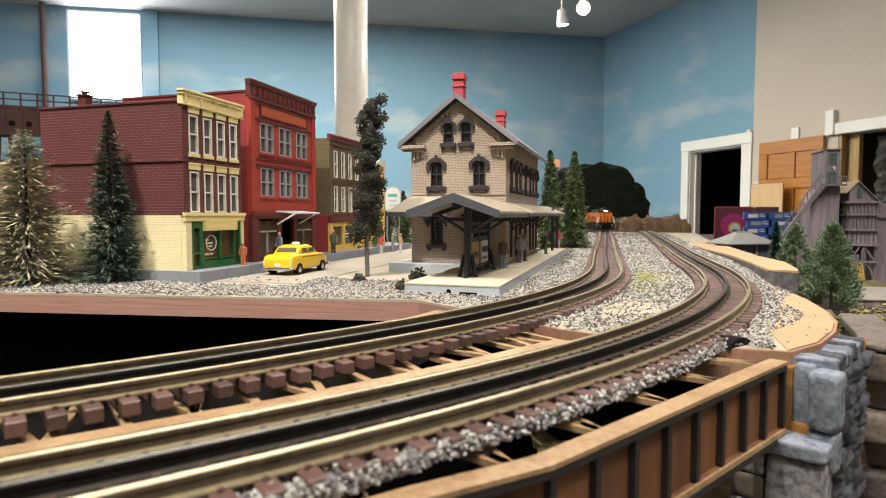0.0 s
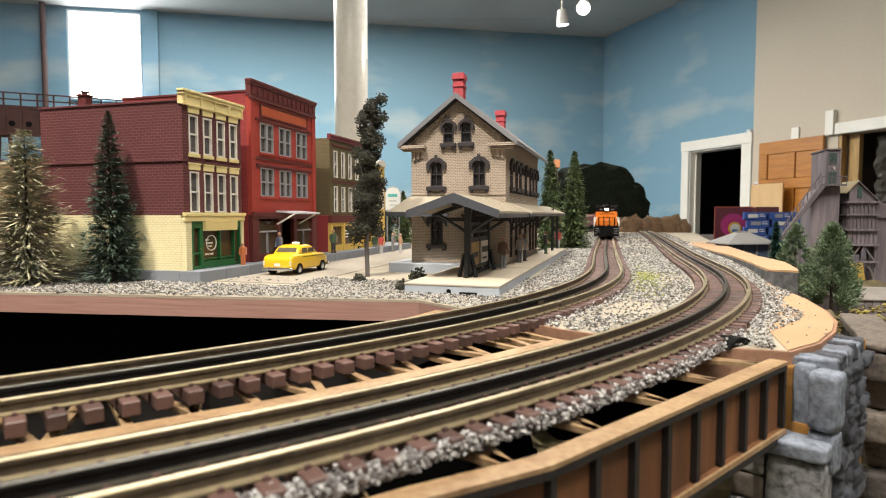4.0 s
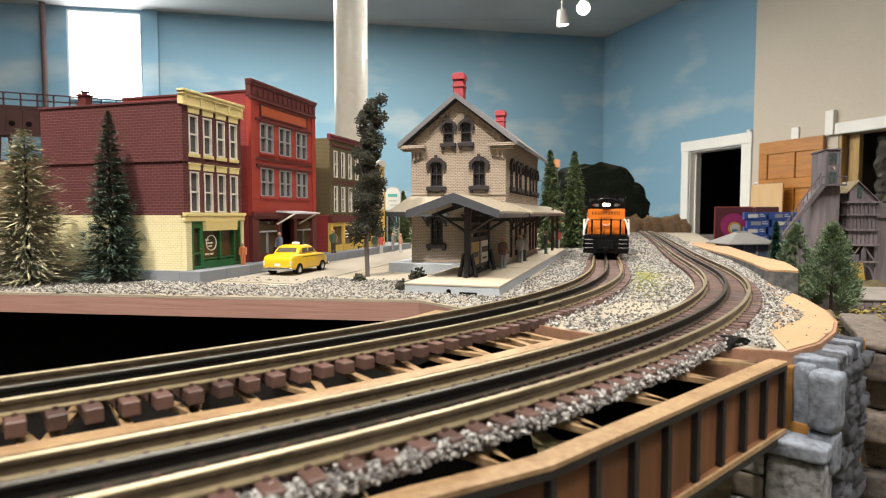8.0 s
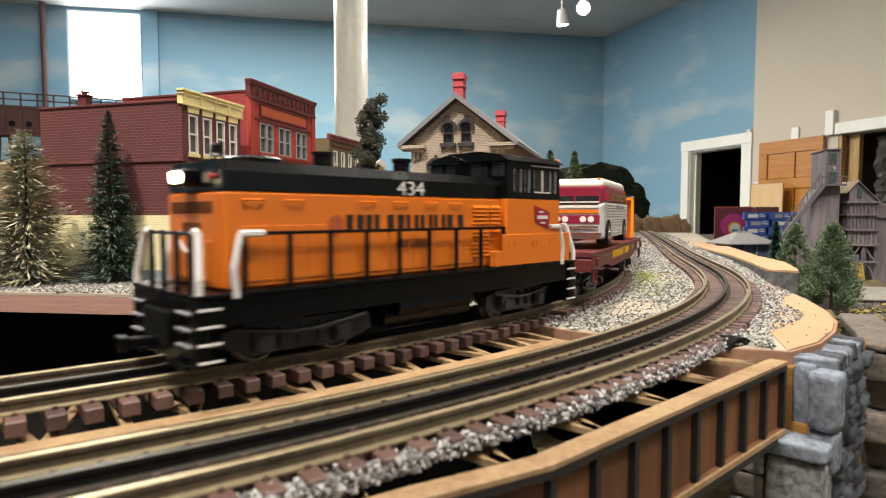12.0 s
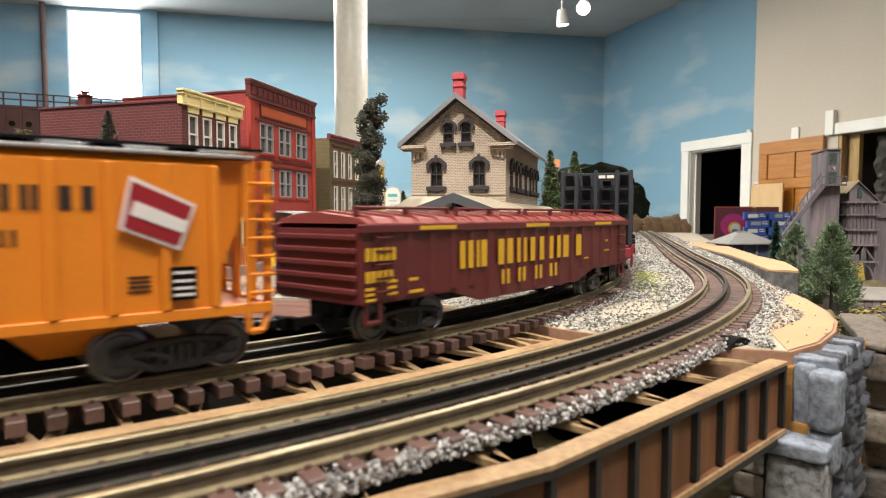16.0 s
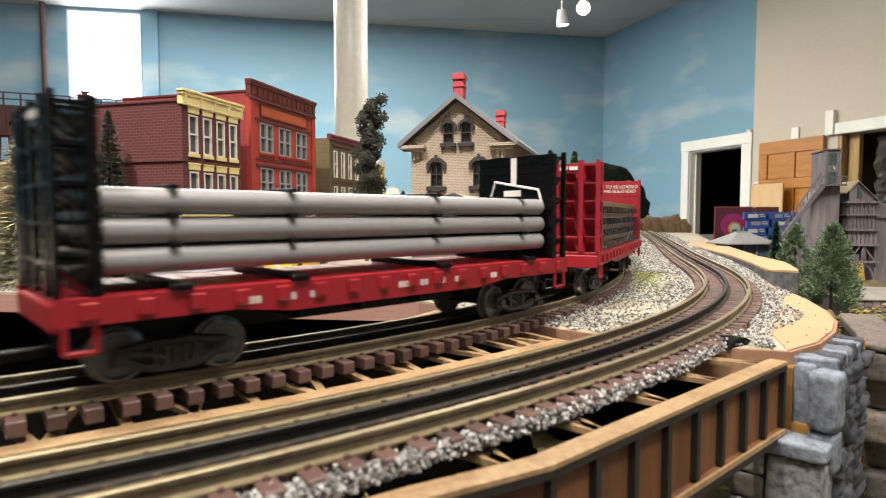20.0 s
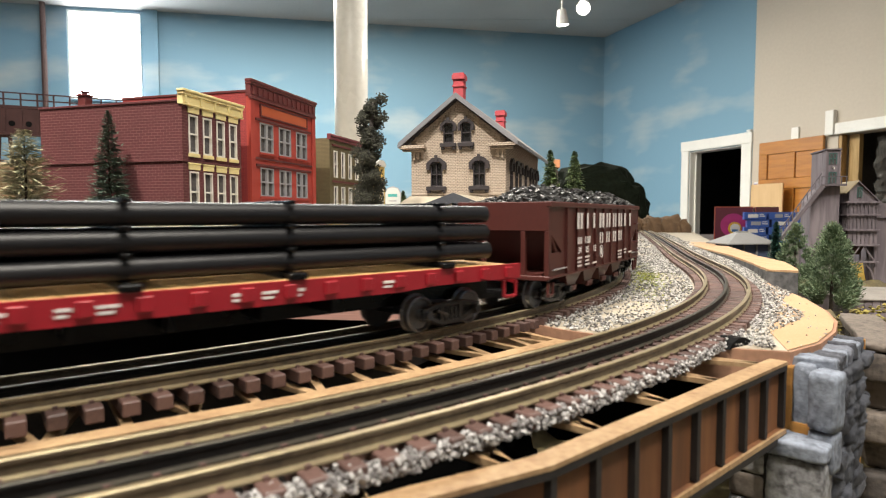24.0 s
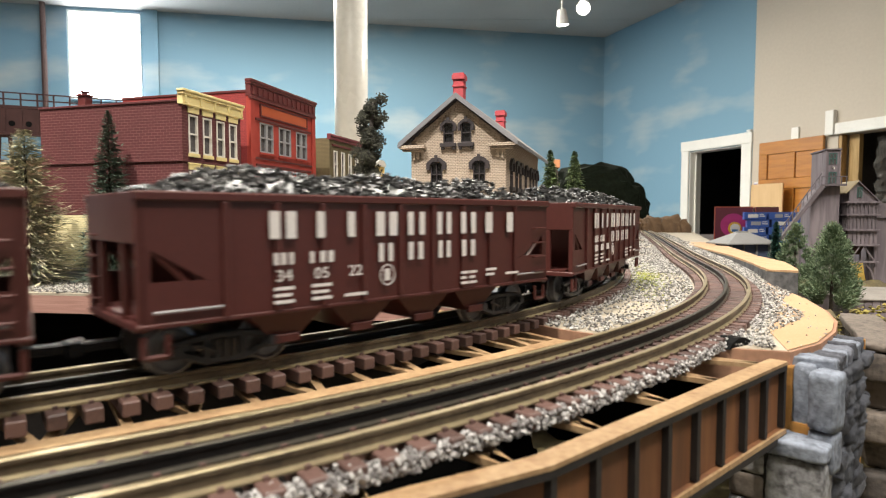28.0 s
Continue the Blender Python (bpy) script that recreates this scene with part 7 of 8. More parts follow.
def inside(poly, x, y):
    hit = np.zeros(len(x), bool)
    for (x0, y0), (x1, y1) in zip(poly, poly[1:] + poly[:1]):
        if y0 != y1:
            hit ^= ((y0 > y) != (y1 > y)) & (x < (x1 - x0) * (y - y0) / (y1 - y0) + x0)
    return hit


def in_frame(m, x, y, x0, x1, y0, y1):
    q = m.inverted()
    lx = (q[0][0] * x + q[0][1] * y) + q[0][3] * 1000
    ly = (q[1][0] * x + q[1][1] * y) + q[1][3] * 1000
    return (lx > x0) & (lx < x1) & (ly > y0) & (ly < y1)


def gravel(n, x0, x1, y0, y1, lo, hi):
    x, y = rng.uniform(x0, x1, n), rng.uniform(y0, y1, n)
    keep = inside(BOARD, x, y)
    keep &= ~in_frame(ST, x, y, 65, 155, -197, 399) & ~in_frame(ST, x, y, -25, 118, -19, 291)
    keep &= ~in_frame(TOWN, x, y, -5, 700, -122, 210)
    x, y = x[keep], y[keep]
    oi, oo = offset_from(P_in, x, y), offset_from(P_out, x, y)
    near_track = (oi > -75) & (oo < np.where(y > 600, 66.0, 47 + 6 * np.sin(y * 0.05)))
    front = (oi < -60) & (y < 640 - 0.02 * x + 18 * np.sin(x * 0.03))
    keep = (near_track | front) & ~(((np.abs(oi) < 21) | (np.abs(oo) < 21)) & (rng.random(len(x)) < 0.75))
    bed = (np.abs(oi) < 28) | (np.abs(oo) < 28)
    s = rng.uniform(lo, hi, len(x))
    z = np.where(bed, -11.6, GZ + 0.6 + 1.4 * rng.random(len(x)))
    sparse = (oi > 34) & (oo < -34) & (np.sin(x * 0.021 + y * 0.013) + np.sin(y * 0.031) > 0.9)
    keep &= ~(sparse & (rng.random(len(x)) < 0.7))
    return x[keep], y[keep], z[keep], s[keep]


M_gravel = material("grey_gravel", (0.43, 0.42, 0.40), 0.8, grain=900, coarse=300, island=1.0, second=(0.085, 0.08, 0.078), bump=0.3)
M_gravel_pale = material("glued_ballast", (0.40, 0.39, 0.385), 0.85, grain=900, coarse=300, island=0.9, second=(0.13, 0.12, 0.12), bump=0.3)
M_gravel_dark = material("dark_crumbs", (0.16, 0.14, 0.12), 0.85, grain=900, coarse=300, island=0.9, second=(0.03, 0.028, 0.027))
for name, row in (("gravel", (98000, -620, 420, 300, 760, 1.5, 2.9)), ("gravel", (40000, 40, 520, 700, 1250, 1.9, 3.5)), ("gravel", (16000, 150, 900, 1200, 2300, 3.4, 6.0))):
    ob = new(name, stones(name, *gravel(*row), M_gravel, rng))
    tagged(ob, "loose pale grey gravel spread beside the tracks", "gravel", kind="stuff")


def glued(line, s0, s1, r0, r1, n, name="ballast_edge"):
    """Lumps of ballast glued between the tie ends on the bridge."""
    s = rng.uniform(s0, s1, n)
    run = np.concatenate([[0], np.cumsum(np.hypot(np.diff([p[0] for p in line]), np.diff([p[1] for p in line])))]) - BEFORE
    px, py, pa = (np.interp(s, run, [p[k] for p in line]) for k in range(3))
    off = rng.uniform(r0, r1, n)
    z = -6.2 - 4.6 * rng.random(n) ** 0.7 - np.clip(off - 27, 0, 9) * 0.25
    ob = new(name, stones(name, px + off * np.sin(pa), py - off * np.cos(pa), z, rng.uniform(1.4, 3.0, n), M_gravel_pale, rng, 0.85))
    tagged(ob, "white-grey ballast lumps glued between tie ends", "ballast", kind="stuff")


glued(outer, -260, 330, 21.0, 27.6, 11000)
glued(outer, 350, 1100, 20, 34, 2600)
glued(inner, 430, 1100, 20, 34, 2200)
glued(inner, 330, 420, 21, 28, 260)
M_moss = material("yellow_green_grass", (0.30, 0.30, 0.055), 0.9, island=0.6, second=(0.16, 0.20, 0.04))
gx, gy = rng.normal(0, 12, 1600), rng.normal(0, 70, 1600)
ob = new("grass_tuft", stones("grass_tuft", 222 + gx + gy * 0.29, 660 + gy, np.full(1600, GZ + 1.6), rng.uniform(1.2, 2.6, 1600), M_moss, rng, 0.5))
tagged(ob, "yellow-green scatter of grass between the tracks", "grass", kind="stuff")
EDGE = BOARD[8:16]
bare = [(x + 38 * math.sin(a), y - 38 * math.cos(a)) for x, y, a in outer[::14] if 375 < y < 625 and x > 90]
single("bare_board", prism(EDGE + bare[::-1], GZ + 0.05, GZ + 0.5), M_ply, place(0, 0), "bare tan board beyond the outer track", "board", kind="structure")
single("board_edge", strip(BOARD[4:19], 0.2, 2.0, GZ - 20, GZ - 0.2), M_plyedge, place(0, 0), "reddish raw edge of the cut board", "board edge", kind="structure")
dx, dy = rng.uniform(-300, -60, 150), rng.uniform(612, 655, 150)
ob = new("debris", stones("debris", dx, dy - 0.12 * dx - 20, np.full(150, GZ + 1.0), rng.uniform(1.0, 3.2, 150), M_gravel_dark, rng))
tagged(ob, "dark crumbs scattered on the street beside the gravel", "debris", kind="stuff")
crumbs = 620
cx, cy = rng.uniform(120, 420, crumbs), rng.uniform(300, 700, crumbs)
ok = inside(EDGE + bare[::-1], cx, cy)
ob = new("crumbs", stones("crumbs", cx[ok], cy[ok], np.full(ok.sum(), GZ + 0.9), rng.uniform(0.9, 2.2, ok.sum()), M_gravel, rng))
tagged(ob, "stray gravel crumbs on the bare board", "gravel", kind="stuff")
single("ballast_hump", prism([(-11, -0.5), (11, -0.5), (9, 2.2), (4, 4.4), (-3, 4.8), (-8, 2.6)], -5, 5, "y"), M_matt_black, place(157, 318, -10.2, 32), "black foam wedge under the track's end", "wedge")

# raised foam strip along the outer track
FOAM = [(345, 630), (368, 612), (392, 660), (430, 744), (474, 890), (535, 1060), (620, 1300), (690, 1560), (630, 1560), (560, 1330), (490, 1090), (437, 895), (388, 750)]


def rough_slab(outline, lo, hi, step, jag, seed):
    """A slab whose torn edge wanders and whose top is slightly uneven."""
    pts = []
    for (x0, y0), (x1, y1) in zip(outline, outline[1:] + outline[:1]):
        n = max(1, int(math.hypot(x1 - x0, y1 - y0) / step))
        pts += [(x0 + (x1 - x0) * i / n, y0 + (y1 - y0) * i / n) for i in range(n)]
    pts = [(x + jag * noise.noise((x * 0.13, y * 0.13, seed)) + jag * noise.noise((x * 0.4, y * 0.4, seed)), y + jag * noise.noise((x * 0.13, y * 0.13, seed + 9))) for x, y in pts]
    bm = prism(pts, lo, hi)
    for v in bm.verts:
        if v.co.z > (lo + hi) / 2:
            v.co.z += 0.9 * noise.noise((v.co.x * 0.06, v.co.y * 0.06, seed))
        if v.co.z > -20:
            v.co.z -= 0.014 * max(0.0, v.co.y - 640)          # the bank sinks towards the far end
    return bm


foam = thing("foam_bank", place(0, 0), "raised tan foam bank with dark sides beside the track", "bank", kind="structure")
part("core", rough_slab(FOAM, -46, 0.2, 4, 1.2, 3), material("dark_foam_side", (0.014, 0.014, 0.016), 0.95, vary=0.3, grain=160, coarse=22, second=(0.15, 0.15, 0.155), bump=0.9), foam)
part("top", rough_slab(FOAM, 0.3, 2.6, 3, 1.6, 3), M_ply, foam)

# ---- stone abutment ----
M_stone = material("painted_grey_stone", (0.13, 0.14, 0.172), 0.85, vary=0.3, grain=420, coarse=130, second=(0.035, 0.037, 0.048), piece_vary=0.5, bump=1.0)
M_stone_pale = material("pale_blue_stone", (0.255, 0.29, 0.355), 0.85, vary=0.25, grain=380, coarse=85, second=(0.075, 0.082, 0.105), bump=1.0)
M_mottled = material("mottled_plaster_stone", (0.33, 0.34, 0.36), 0.9, vary=0.35, grain=300, coarse=150, second=(0.07, 0.065, 0.07), bump=1.0)
M_ochre = material("ochre_foam", (0.40, 0.19, 0.04), 0.85, vary=0.25, grain=120, coarse=40, bump=0.6)
M_stone_warm = material("rusty_stone", (0.135, 0.112, 0.095), 0.9, vary=0.3, grain=260, coarse=110, second=(0.04, 0.034, 0.031), piece_vary=0.4, bump=0.9)


def rock_piece(sx, sy, sz, seed, rough=0.16, cuts=2):
    """A hewn stone: a box with rounded, uneven faces."""
    bm = box(-sx / 2, sx / 2, -sy / 2, sy / 2, -sz / 2, sz / 2)
    bmesh.ops.subdivide_edges(bm, edges=bm.edges[:], cuts=cuts + 3, use_grid_fill=True)
    m = min(sx, sy, sz)
    for v in bm.verts:
        q = Vector((v.co.x / sx * 2, v.co.y / sy * 2, v.co.z / sz * 2))
        k = sorted((abs(q.x), abs(q.y), abs(q.z)))
        round_off = 1 - 0.05 * max(0.0, k[1] - 0.7) / 0.3 - 0.04 * max(0.0, k[0] - 0.7) / 0.3
        w = v.co / m * 1.3 + Vector((seed * 3.1, seed * 1.7, 0))
        v.co = v.co * round_off + Vector((noise.noise(w), noise.noise(w + Vector((9, 0, 0))), noise.noise(w + Vector((0, 9, 0))))) * m * rough * 1.1 + Vector((noise.noise(w * 3.1), noise.noise(w * 3.1 + Vector((5, 0, 0))), noise.noise(w * 3.1 + Vector((0, 5, 0))))) * m * rough * 0.9
    for f in bm.faces:
        f.smooth = True
    return bm


pier = thing("stone_abutment", place(182, 292, 0, 46), "painted grey-blue stone abutment wing wall beside the bridge", "abutment")
# local x runs along the wing wall to the back, -y is its outer face
r = random.Random(4)
rocks = [mesh_of("stone", rock_piece(1, 1, 1, i, 0.085, 4), M_stone) for i in range(6)]
for me in rocks:
    me.transform(Matrix.Scale(1000, 4))
z = -21.0
for row in range(9):
    x, hgt = 12.0 + r.uniform(-4, 2), r.uniform(9, 13)
    while x < 82:
        w = min(r.uniform(11, 24), 94 - x)
        m = Matrix.Translation(((x + w / 2) / 1000, r.uniform(-0.0016, 0.0012) - 0.002, (z - hgt / 2) / 1000)) @ Euler((r.uniform(-0.08, 0.08), r.uniform(-0.06, 0.06), r.uniform(-0.06, 0.06))).to_matrix().to_4x4() @ Matrix.Diagonal((w * 0.00099, 0.021, hgt * 0.00099, 1))
        piece("stone", r.choice(rocks), pier, m)
        x += w
    z -= hgt
part("core", boxes([(10, 92, -8, 14, -128, -21)]), M_rib, pier)
for i in range(9):
    part("cap_stone", rock_piece(10.5, 19, 9, 30 + i, 0.09, 4), M_stone if i % 3 else M_stone_pale, pier, m=place(12 + 9.6 * i, -0.6 + r.uniform(-1, 1), -17.4 + r.uniform(-0.9, 0.9), r.uniform(-6, 6), 0, r.uniform(-8, 8)))
part("post_stone", rock_piece(14, 12.5, 29, 50, 0.04, 4), M_stone_pale, pier, m=place(0, -8.5, -30.5, -8))
part("post_stone", rock_piece(13, 12, 20, 51, 0.04, 4), M_stone_pale, pier, m=place(1, -8, -56, -6))
part("pilaster", rock_piece(14, 9, 44, 53, 0.02, 4), M_stone_pale, pier, m=place(7, 2.0, -37))
part("bare_patch", rock_piece(1.6, 8.8, 13, 54, 0.06, 3), M_ochre, pier, "bare ochre foam where the paint has come off", m=place(-0.4, 2.6, -51))
part("foam_backing", boxes([(0, 10, 6.6, 12, -58, -17)], bev=0.6), M_ochre, pier)
part("foam_backing", boxes([(95, 98, -9, 20, -120, -15)], bev=0.4), M_ochre, pier)
part("bridge_seat", rock_piece(25, 31, 8, 52, 0.035, 4), M_stone_pale, pier, m=place(-6, 3, -53.6, 2))
for i, (z, hgt) in enumerate(((-75.4, 34), (-110, 34))):
    part("pier_stone", rock_piece(24, 25.6, hgt, 60 + i, 0.022, 5), M_mottled, pier, "pale mottled plaster stone", m=place(-4, 1.4, z, 1))
for i in range(5):
    part("pier_stone", rock_piece(22, 16.6, 12.6, 70 + i, 0.035, 3), M_stone_warm if i % 2 else M_mottled, pier, m=place(-4.5, 23, -65 - 13.2 * i, 1))
part("pier_core", boxes([(-14, 6, -8, 30, -128, -57.6)]), M_rib, pier)
lower = thing("stone_wall", place(322, 428, 0, 62), "coursed grey-brown stone wall beside the mossy bank", "wall", kind="structure")
for row in range(7):
    for i in range(5):
        part("block", rock_piece(30, 26, 21.4, 90 + 7 * row + i, 0.045, 3), M_stone_warm, lower, m=place(i * 30.6 + (15 if row % 2 else 0), 0, -50 - 22 * row))
part("top_course", rock_piece(150, 30, 8, 140, 0.12, 4), M_stone_warm, lower, m=place(62, 0, -35))

# lower scenery to the right, under the bridge
def terrain(name, x0, x1, y0, y1, step, height, mt, label, category):
    nx, ny = int((x1 - x0) / step) + 1, int((y1 - y0) / step) + 1
    vs = [(x0 + i * step, y0 + j * step) for j in range(ny) for i in range(nx)]
    me = bpy.data.meshes.new(name)
    me.from_pydata([(x / 1000, y / 1000, height(x, y) / 1000) for x, y in vs], [], [(j * nx + i, j * nx + i + 1, (j + 1) * nx + i + 1, (j + 1) * nx + i) for j in range(ny - 1) for i in range(nx - 1)])
    me.materials.append(mt)
    for p in me.polygons:
        p.use_smooth = True
    return tagged(new(name, me), label, category, kind="structure")


M_scrub = material("mossy_rock", (0.17, 0.135, 0.055), 0.95, vary=0.3, grain=120, coarse=25, second=(0.06, 0.05, 0.035), bump=0.9)
terrain("lower_bank", 60, 1300, 120, 1160, 14, lambda x, y: (-150 if y < 440 and 190 < x < 400 else -96 if y < 430 and x < 330 else -80 if x > 500 and y < 1080 else -66) + 18 * noise.noise((x * 0.012, y * 0.012, 0)) + 9 * noise.noise((x * 0.05, y * 0.05, 3)) - max(0, 330 - y) * 0.2, M_scrub, "mossy brown scenery below the tracks", "bank")
mx, my = rng.uniform(330, 620, 2600), rng.uniform(430, 640, 2600)
ob = new("moss", stones("moss", mx, my, -52 + 12 * np.sin(mx * 0.03) * np.cos(my * 0.04) + rng.uniform(-4, 4, 2600), rng.uniform(3, 8, 2600), material("moss_clumps", (0.24, 0.20, 0.05), 0.95, island=0.9, second=(0.07, 0.055, 0.02)), rng))
tagged(ob, "yellow-brown moss clumps on the lower bank", "moss", kind="stuff")
yx, yy = rng.uniform(60, 170, 90), rng.uniform(150, 290, 90)
ob = new("yellow_rocks", stones("yellow_rocks", yx, yy, np.full(90, -92.0), rng.uniform(8, 20, 90), material("yellow_rock", (0.42, 0.36, 0.14), 0.9, island=0.9, second=(0.08, 0.07, 0.05)), rng))
tagged(ob, "yellowish and dark broken rocks under the bridge", "rocks", kind="stuff")

# second board behind, on trestles
b2 = thing("side_table", place(0, 0), "brown side table behind the tracks", "table", kind="structure")
part("top", boxes([(640, 2700, 1180, 3900, -84, -66)]), material("dark_table", (0.05, 0.035, 0.03), 0.7, vary=0.2), b2)
for x, y in ((700, 1260), (2600, 1260), (700, 3800), (2600, 3800)):
    part("leg", boxes([(x - 30, x + 30, y - 30, y + 30, FZ, -84.5)]), M_oak, b2)

# ---- trees ----
M_bark = material("bark", (0.065, 0.05, 0.04), 0.9, vary=0.3, grain=300, coarse=80, bump=0.6)
M_fir = material("fir_green", (0.105, 0.15, 0.11), 0.85, island=0.8, second=(0.035, 0.062, 0.046), grain=300, coarse=90)
M_fir_pale = material("pale_olive_fir", (0.44, 0.40, 0.27), 0.85, island=0.8, second=(0.17, 0.175, 0.10), grain=300, coarse=90)
M_fir_fresh = material("fresh_fir_green", (0.125, 0.165, 0.06), 0.85, island=0.8, second=(0.05, 0.085, 0.035), grain=300, coarse=90)
M_foam_leaf = material("dark_foam_leaf", (0.060, 0.060, 0.042), 0.9, island=0.7, second=(0.022, 0.023, 0.018), grain=300, coarse=90)
M_bush = material("soft_green_bush", (0.19, 0.25, 0.15), 1.0, island=0.8, second=(0.075, 0.12, 0.065), grain=300, coarse=90)


M_teal = material("teal_green_fir", (0.02, 0.10, 0.07), 0.9, island=0.8, second=(0.006, 0.035, 0.03), grain=300, coarse=90)


def blades(name, rows, mt):
    """One mesh of thin leaf blades from rows of (root, tip, half width, up)."""
    v, f = [], []
    for a, b, w, up in rows:
        d = (b - a)
        side = d.cross(up)
        side = side.normalized() * w if side.length > 1e-6 else Vector((w, 0, 0))
        mid = a + d * 0.45
        n = len(v)
        v += [a / 1000, (mid + side) / 1000, b / 1000, (mid - side) / 1000]
        f += [(n, n + 1, n + 2), (n, n + 2, n + 3)]
    me = bpy.data.meshes.new(name)
    me.from_pydata([tuple(p) for p in v], [], f)
    me.materials.append(mt)
    return me


def fir(x, y, z, height, radius, mt, label, seed, bare=0.04, droop=0.2, dense=1.0, group="", width=0.55, fan=0.16, taper=0.85):
    """A bottle-brush conifer: tapered trunk and whorls of long thin twigs with gaps and uneven ends."""
    r = random.Random(seed)
    ob = thing("fir_tree", place(x, y, z), label, "tree", group=group)
    part("trunk", rod((0, 0, -2), (0, 0, height * 0.98), height * 0.018, 8, r2=0.4), M_bark, ob)
    rows = []
    levels = int(height * 0.42 * dense)
    for i in range(levels):
        q = (i + r.uniform(-0.5, 0.5)) / levels
        zz = height * (bare + (0.99 - bare) * max(q, 0))
        reach = radius * (1 - min(q, 1)) ** taper * (0.86 + 0.14 * math.sin(i * 1.9)) + radius * 0.07
        for k in range(int(13 + 9 * (1 - q))):
            a = r.uniform(0, 6.283)
            ln = reach * r.uniform(0.55, 1.12)
            out = Vector((math.cos(a), math.sin(a), -droop + r.uniform(-0.22, 0.3)))
            root = Vector((0, 0, zz + r.uniform(-1, 1)))
            tip = root + out * ln
            up = Vector((r.uniform(-0.5, 0.5), r.uniform(-0.5, 0.5), 1))
            rows.append((root.lerp(tip, r.uniform(0.0, 0.2)), tip, width * r.uniform(0.7, 1.3), up))
            for _ in range(3):
                base = root.lerp(tip, r.uniform(0.3, 0.85))
                d = out + Vector((r.uniform(-1, 1), r.uniform(-1, 1), r.uniform(-0.8, 0.8))) * (fan * 4)
                rows.append((base, base + d.normalized() * ln * r.uniform(0.14, 0.34), width * r.uniform(0.6, 1.2), up))
    piece("crown", blades("crown", rows, mt), ob, Matrix())
    return ob


fir(-420, 600, GZ, 158, 60, M_fir_pale, "pale olive conifer with drooping twigs on the gravel", 1, droop=0.10, dense=2.0, width=0.85, fan=0.12, taper=0.66)
fir(-342, 612, GZ, 178, 38, M_fir, "dark green conifer standing before the brick wall", 2, droop=0.02, dense=2.2, width=0.85, fan=0.2, taper=0.8)
fir(-480, 680, GZ, 150, 34, M_fir, "dark green conifer beside the pale one", 3)
for i, (x, y, hgt, w, mt) in enumerate(((207, 1150, 198, 36, M_fir_fresh), (273, 1240, 205, 40, M_fir_fresh), (300, 1390, 150, 30, M_fir), (240, 1320, 120, 34, M_fir_fresh), (-60, 1500, 175, 30, M_fir), (-95, 1420, 130, 30, M_fir_fresh), (-20, 1620, 190, 34, M_fir), (-150, 1560, 140, 34, M_fir))):
    fir(x, y, GZ, hgt, w, mt, "green conifer behind the station", 10 + i, dense=2.0, width=1.5, fan=0.3, taper=0.62, group="trees behind the station")


def soft_tree(x, y, z, height, radius, mt, label, seed, lobes=44):
    """A full soft conifer: upturned tufts of fine needles set round a tapered trunk, with an uneven outline."""
    r = random.Random(seed)
    ob = thing("soft_conifer", place(x, y, z), label, "tree")
    part("trunk", rod((0, 0, -3), (0, 0, height * 0.9), height * 0.02, 8, r2=0.5), M_bark, ob)
    rows = []
    for i in range(lobes):
        q = (i + 0.5) / lobes
        a = i * 2.4 + r.uniform(-0.4, 0.4)
        reach = radius * min(1.0, 1.55 * (1 - q) ** 0.8) * r.uniform(0.45, 0.95)
        c = Vector((math.cos(a) * reach * 0.75, math.sin(a) * reach * 0.75, height * (0.06 + 0.86 * q)))
        size = radius * r.uniform(0.30, 0.46) * (1.0 - 0.45 * q)
        lean = Vector((math.cos(a) * 0.7, math.sin(a) * 0.7, 0.9))
        for _ in range(300):
            d = (Vector((r.gauss(0, 1), r.gauss(0, 1), r.gauss(0, 1))).normalized() + lean * 0.45)
            root = c + d * size * r.uniform(0.1, 0.75)
            rows.append((root, root + (d + lean * 0.5).normalized() * size * r.uniform(0.25, 0.45), r.uniform(0.45, 0.85), Vector((r.uniform(-1, 1), r.uniform(-1, 1), 0.6))))
    piece("crown", blades("crown", rows, mt), ob, Matrix())
    return ob


soft_tree(524, 796, -70, 122, 40, M_bush, "soft grey-green full conifer on the lower bank", 30, 60)
soft_tree(553, 930, -70, 124, 32, M_bush, "soft grey-green conifer behind the fuller one", 31, 44)
fir(590, 1050, -66, 116, 19, M_teal, "slim dark green conifer behind the foam bank", 32, bare=0.02, droop=-0.1, dense=2.6, width=1.2, fan=0.3, taper=0.5)

# tall bare-trunked tree with clumped dark foliage
tall = thing("clumped_tree", place(-86, 674, GZ), "tall thin tree with bare trunk and dark clumped foliage", "tree")
part("trunk", rods([(0, 0, -2), (-1, 0, 40), (1, 1, 90), (3, 0, 150), (9, 0, 196)], 2.6, 8), material("grey_trunk", (0.13, 0.115, 0.11), 0.85, vary=0.2), tall)
tr_rng = random.Random(9)
limbs, cl = bmesh.new(), []
for i in range(64):
    q = i / 63
    zz = 46 + 150 * q
    a = tr_rng.uniform(0, 6.28)
    w = (17.0 - 6.0 * q) * math.sqrt(tr_rng.uniform(0.02, 1.0))
    c = (8 * q * q + w * math.cos(a), w * math.sin(a), zz + tr_rng.uniform(-3, 3))
    rod((3 * q, 0, zz - 3), c, 0.7, 4, limbs)
    cl.append((c, tr_rng.uniform(8.0, 12.5) * (1 - 0.3 * q)))
part("limb_whorl", limbs, M_bark, tall)
sx, sy, sz, ss = [], [], [], []
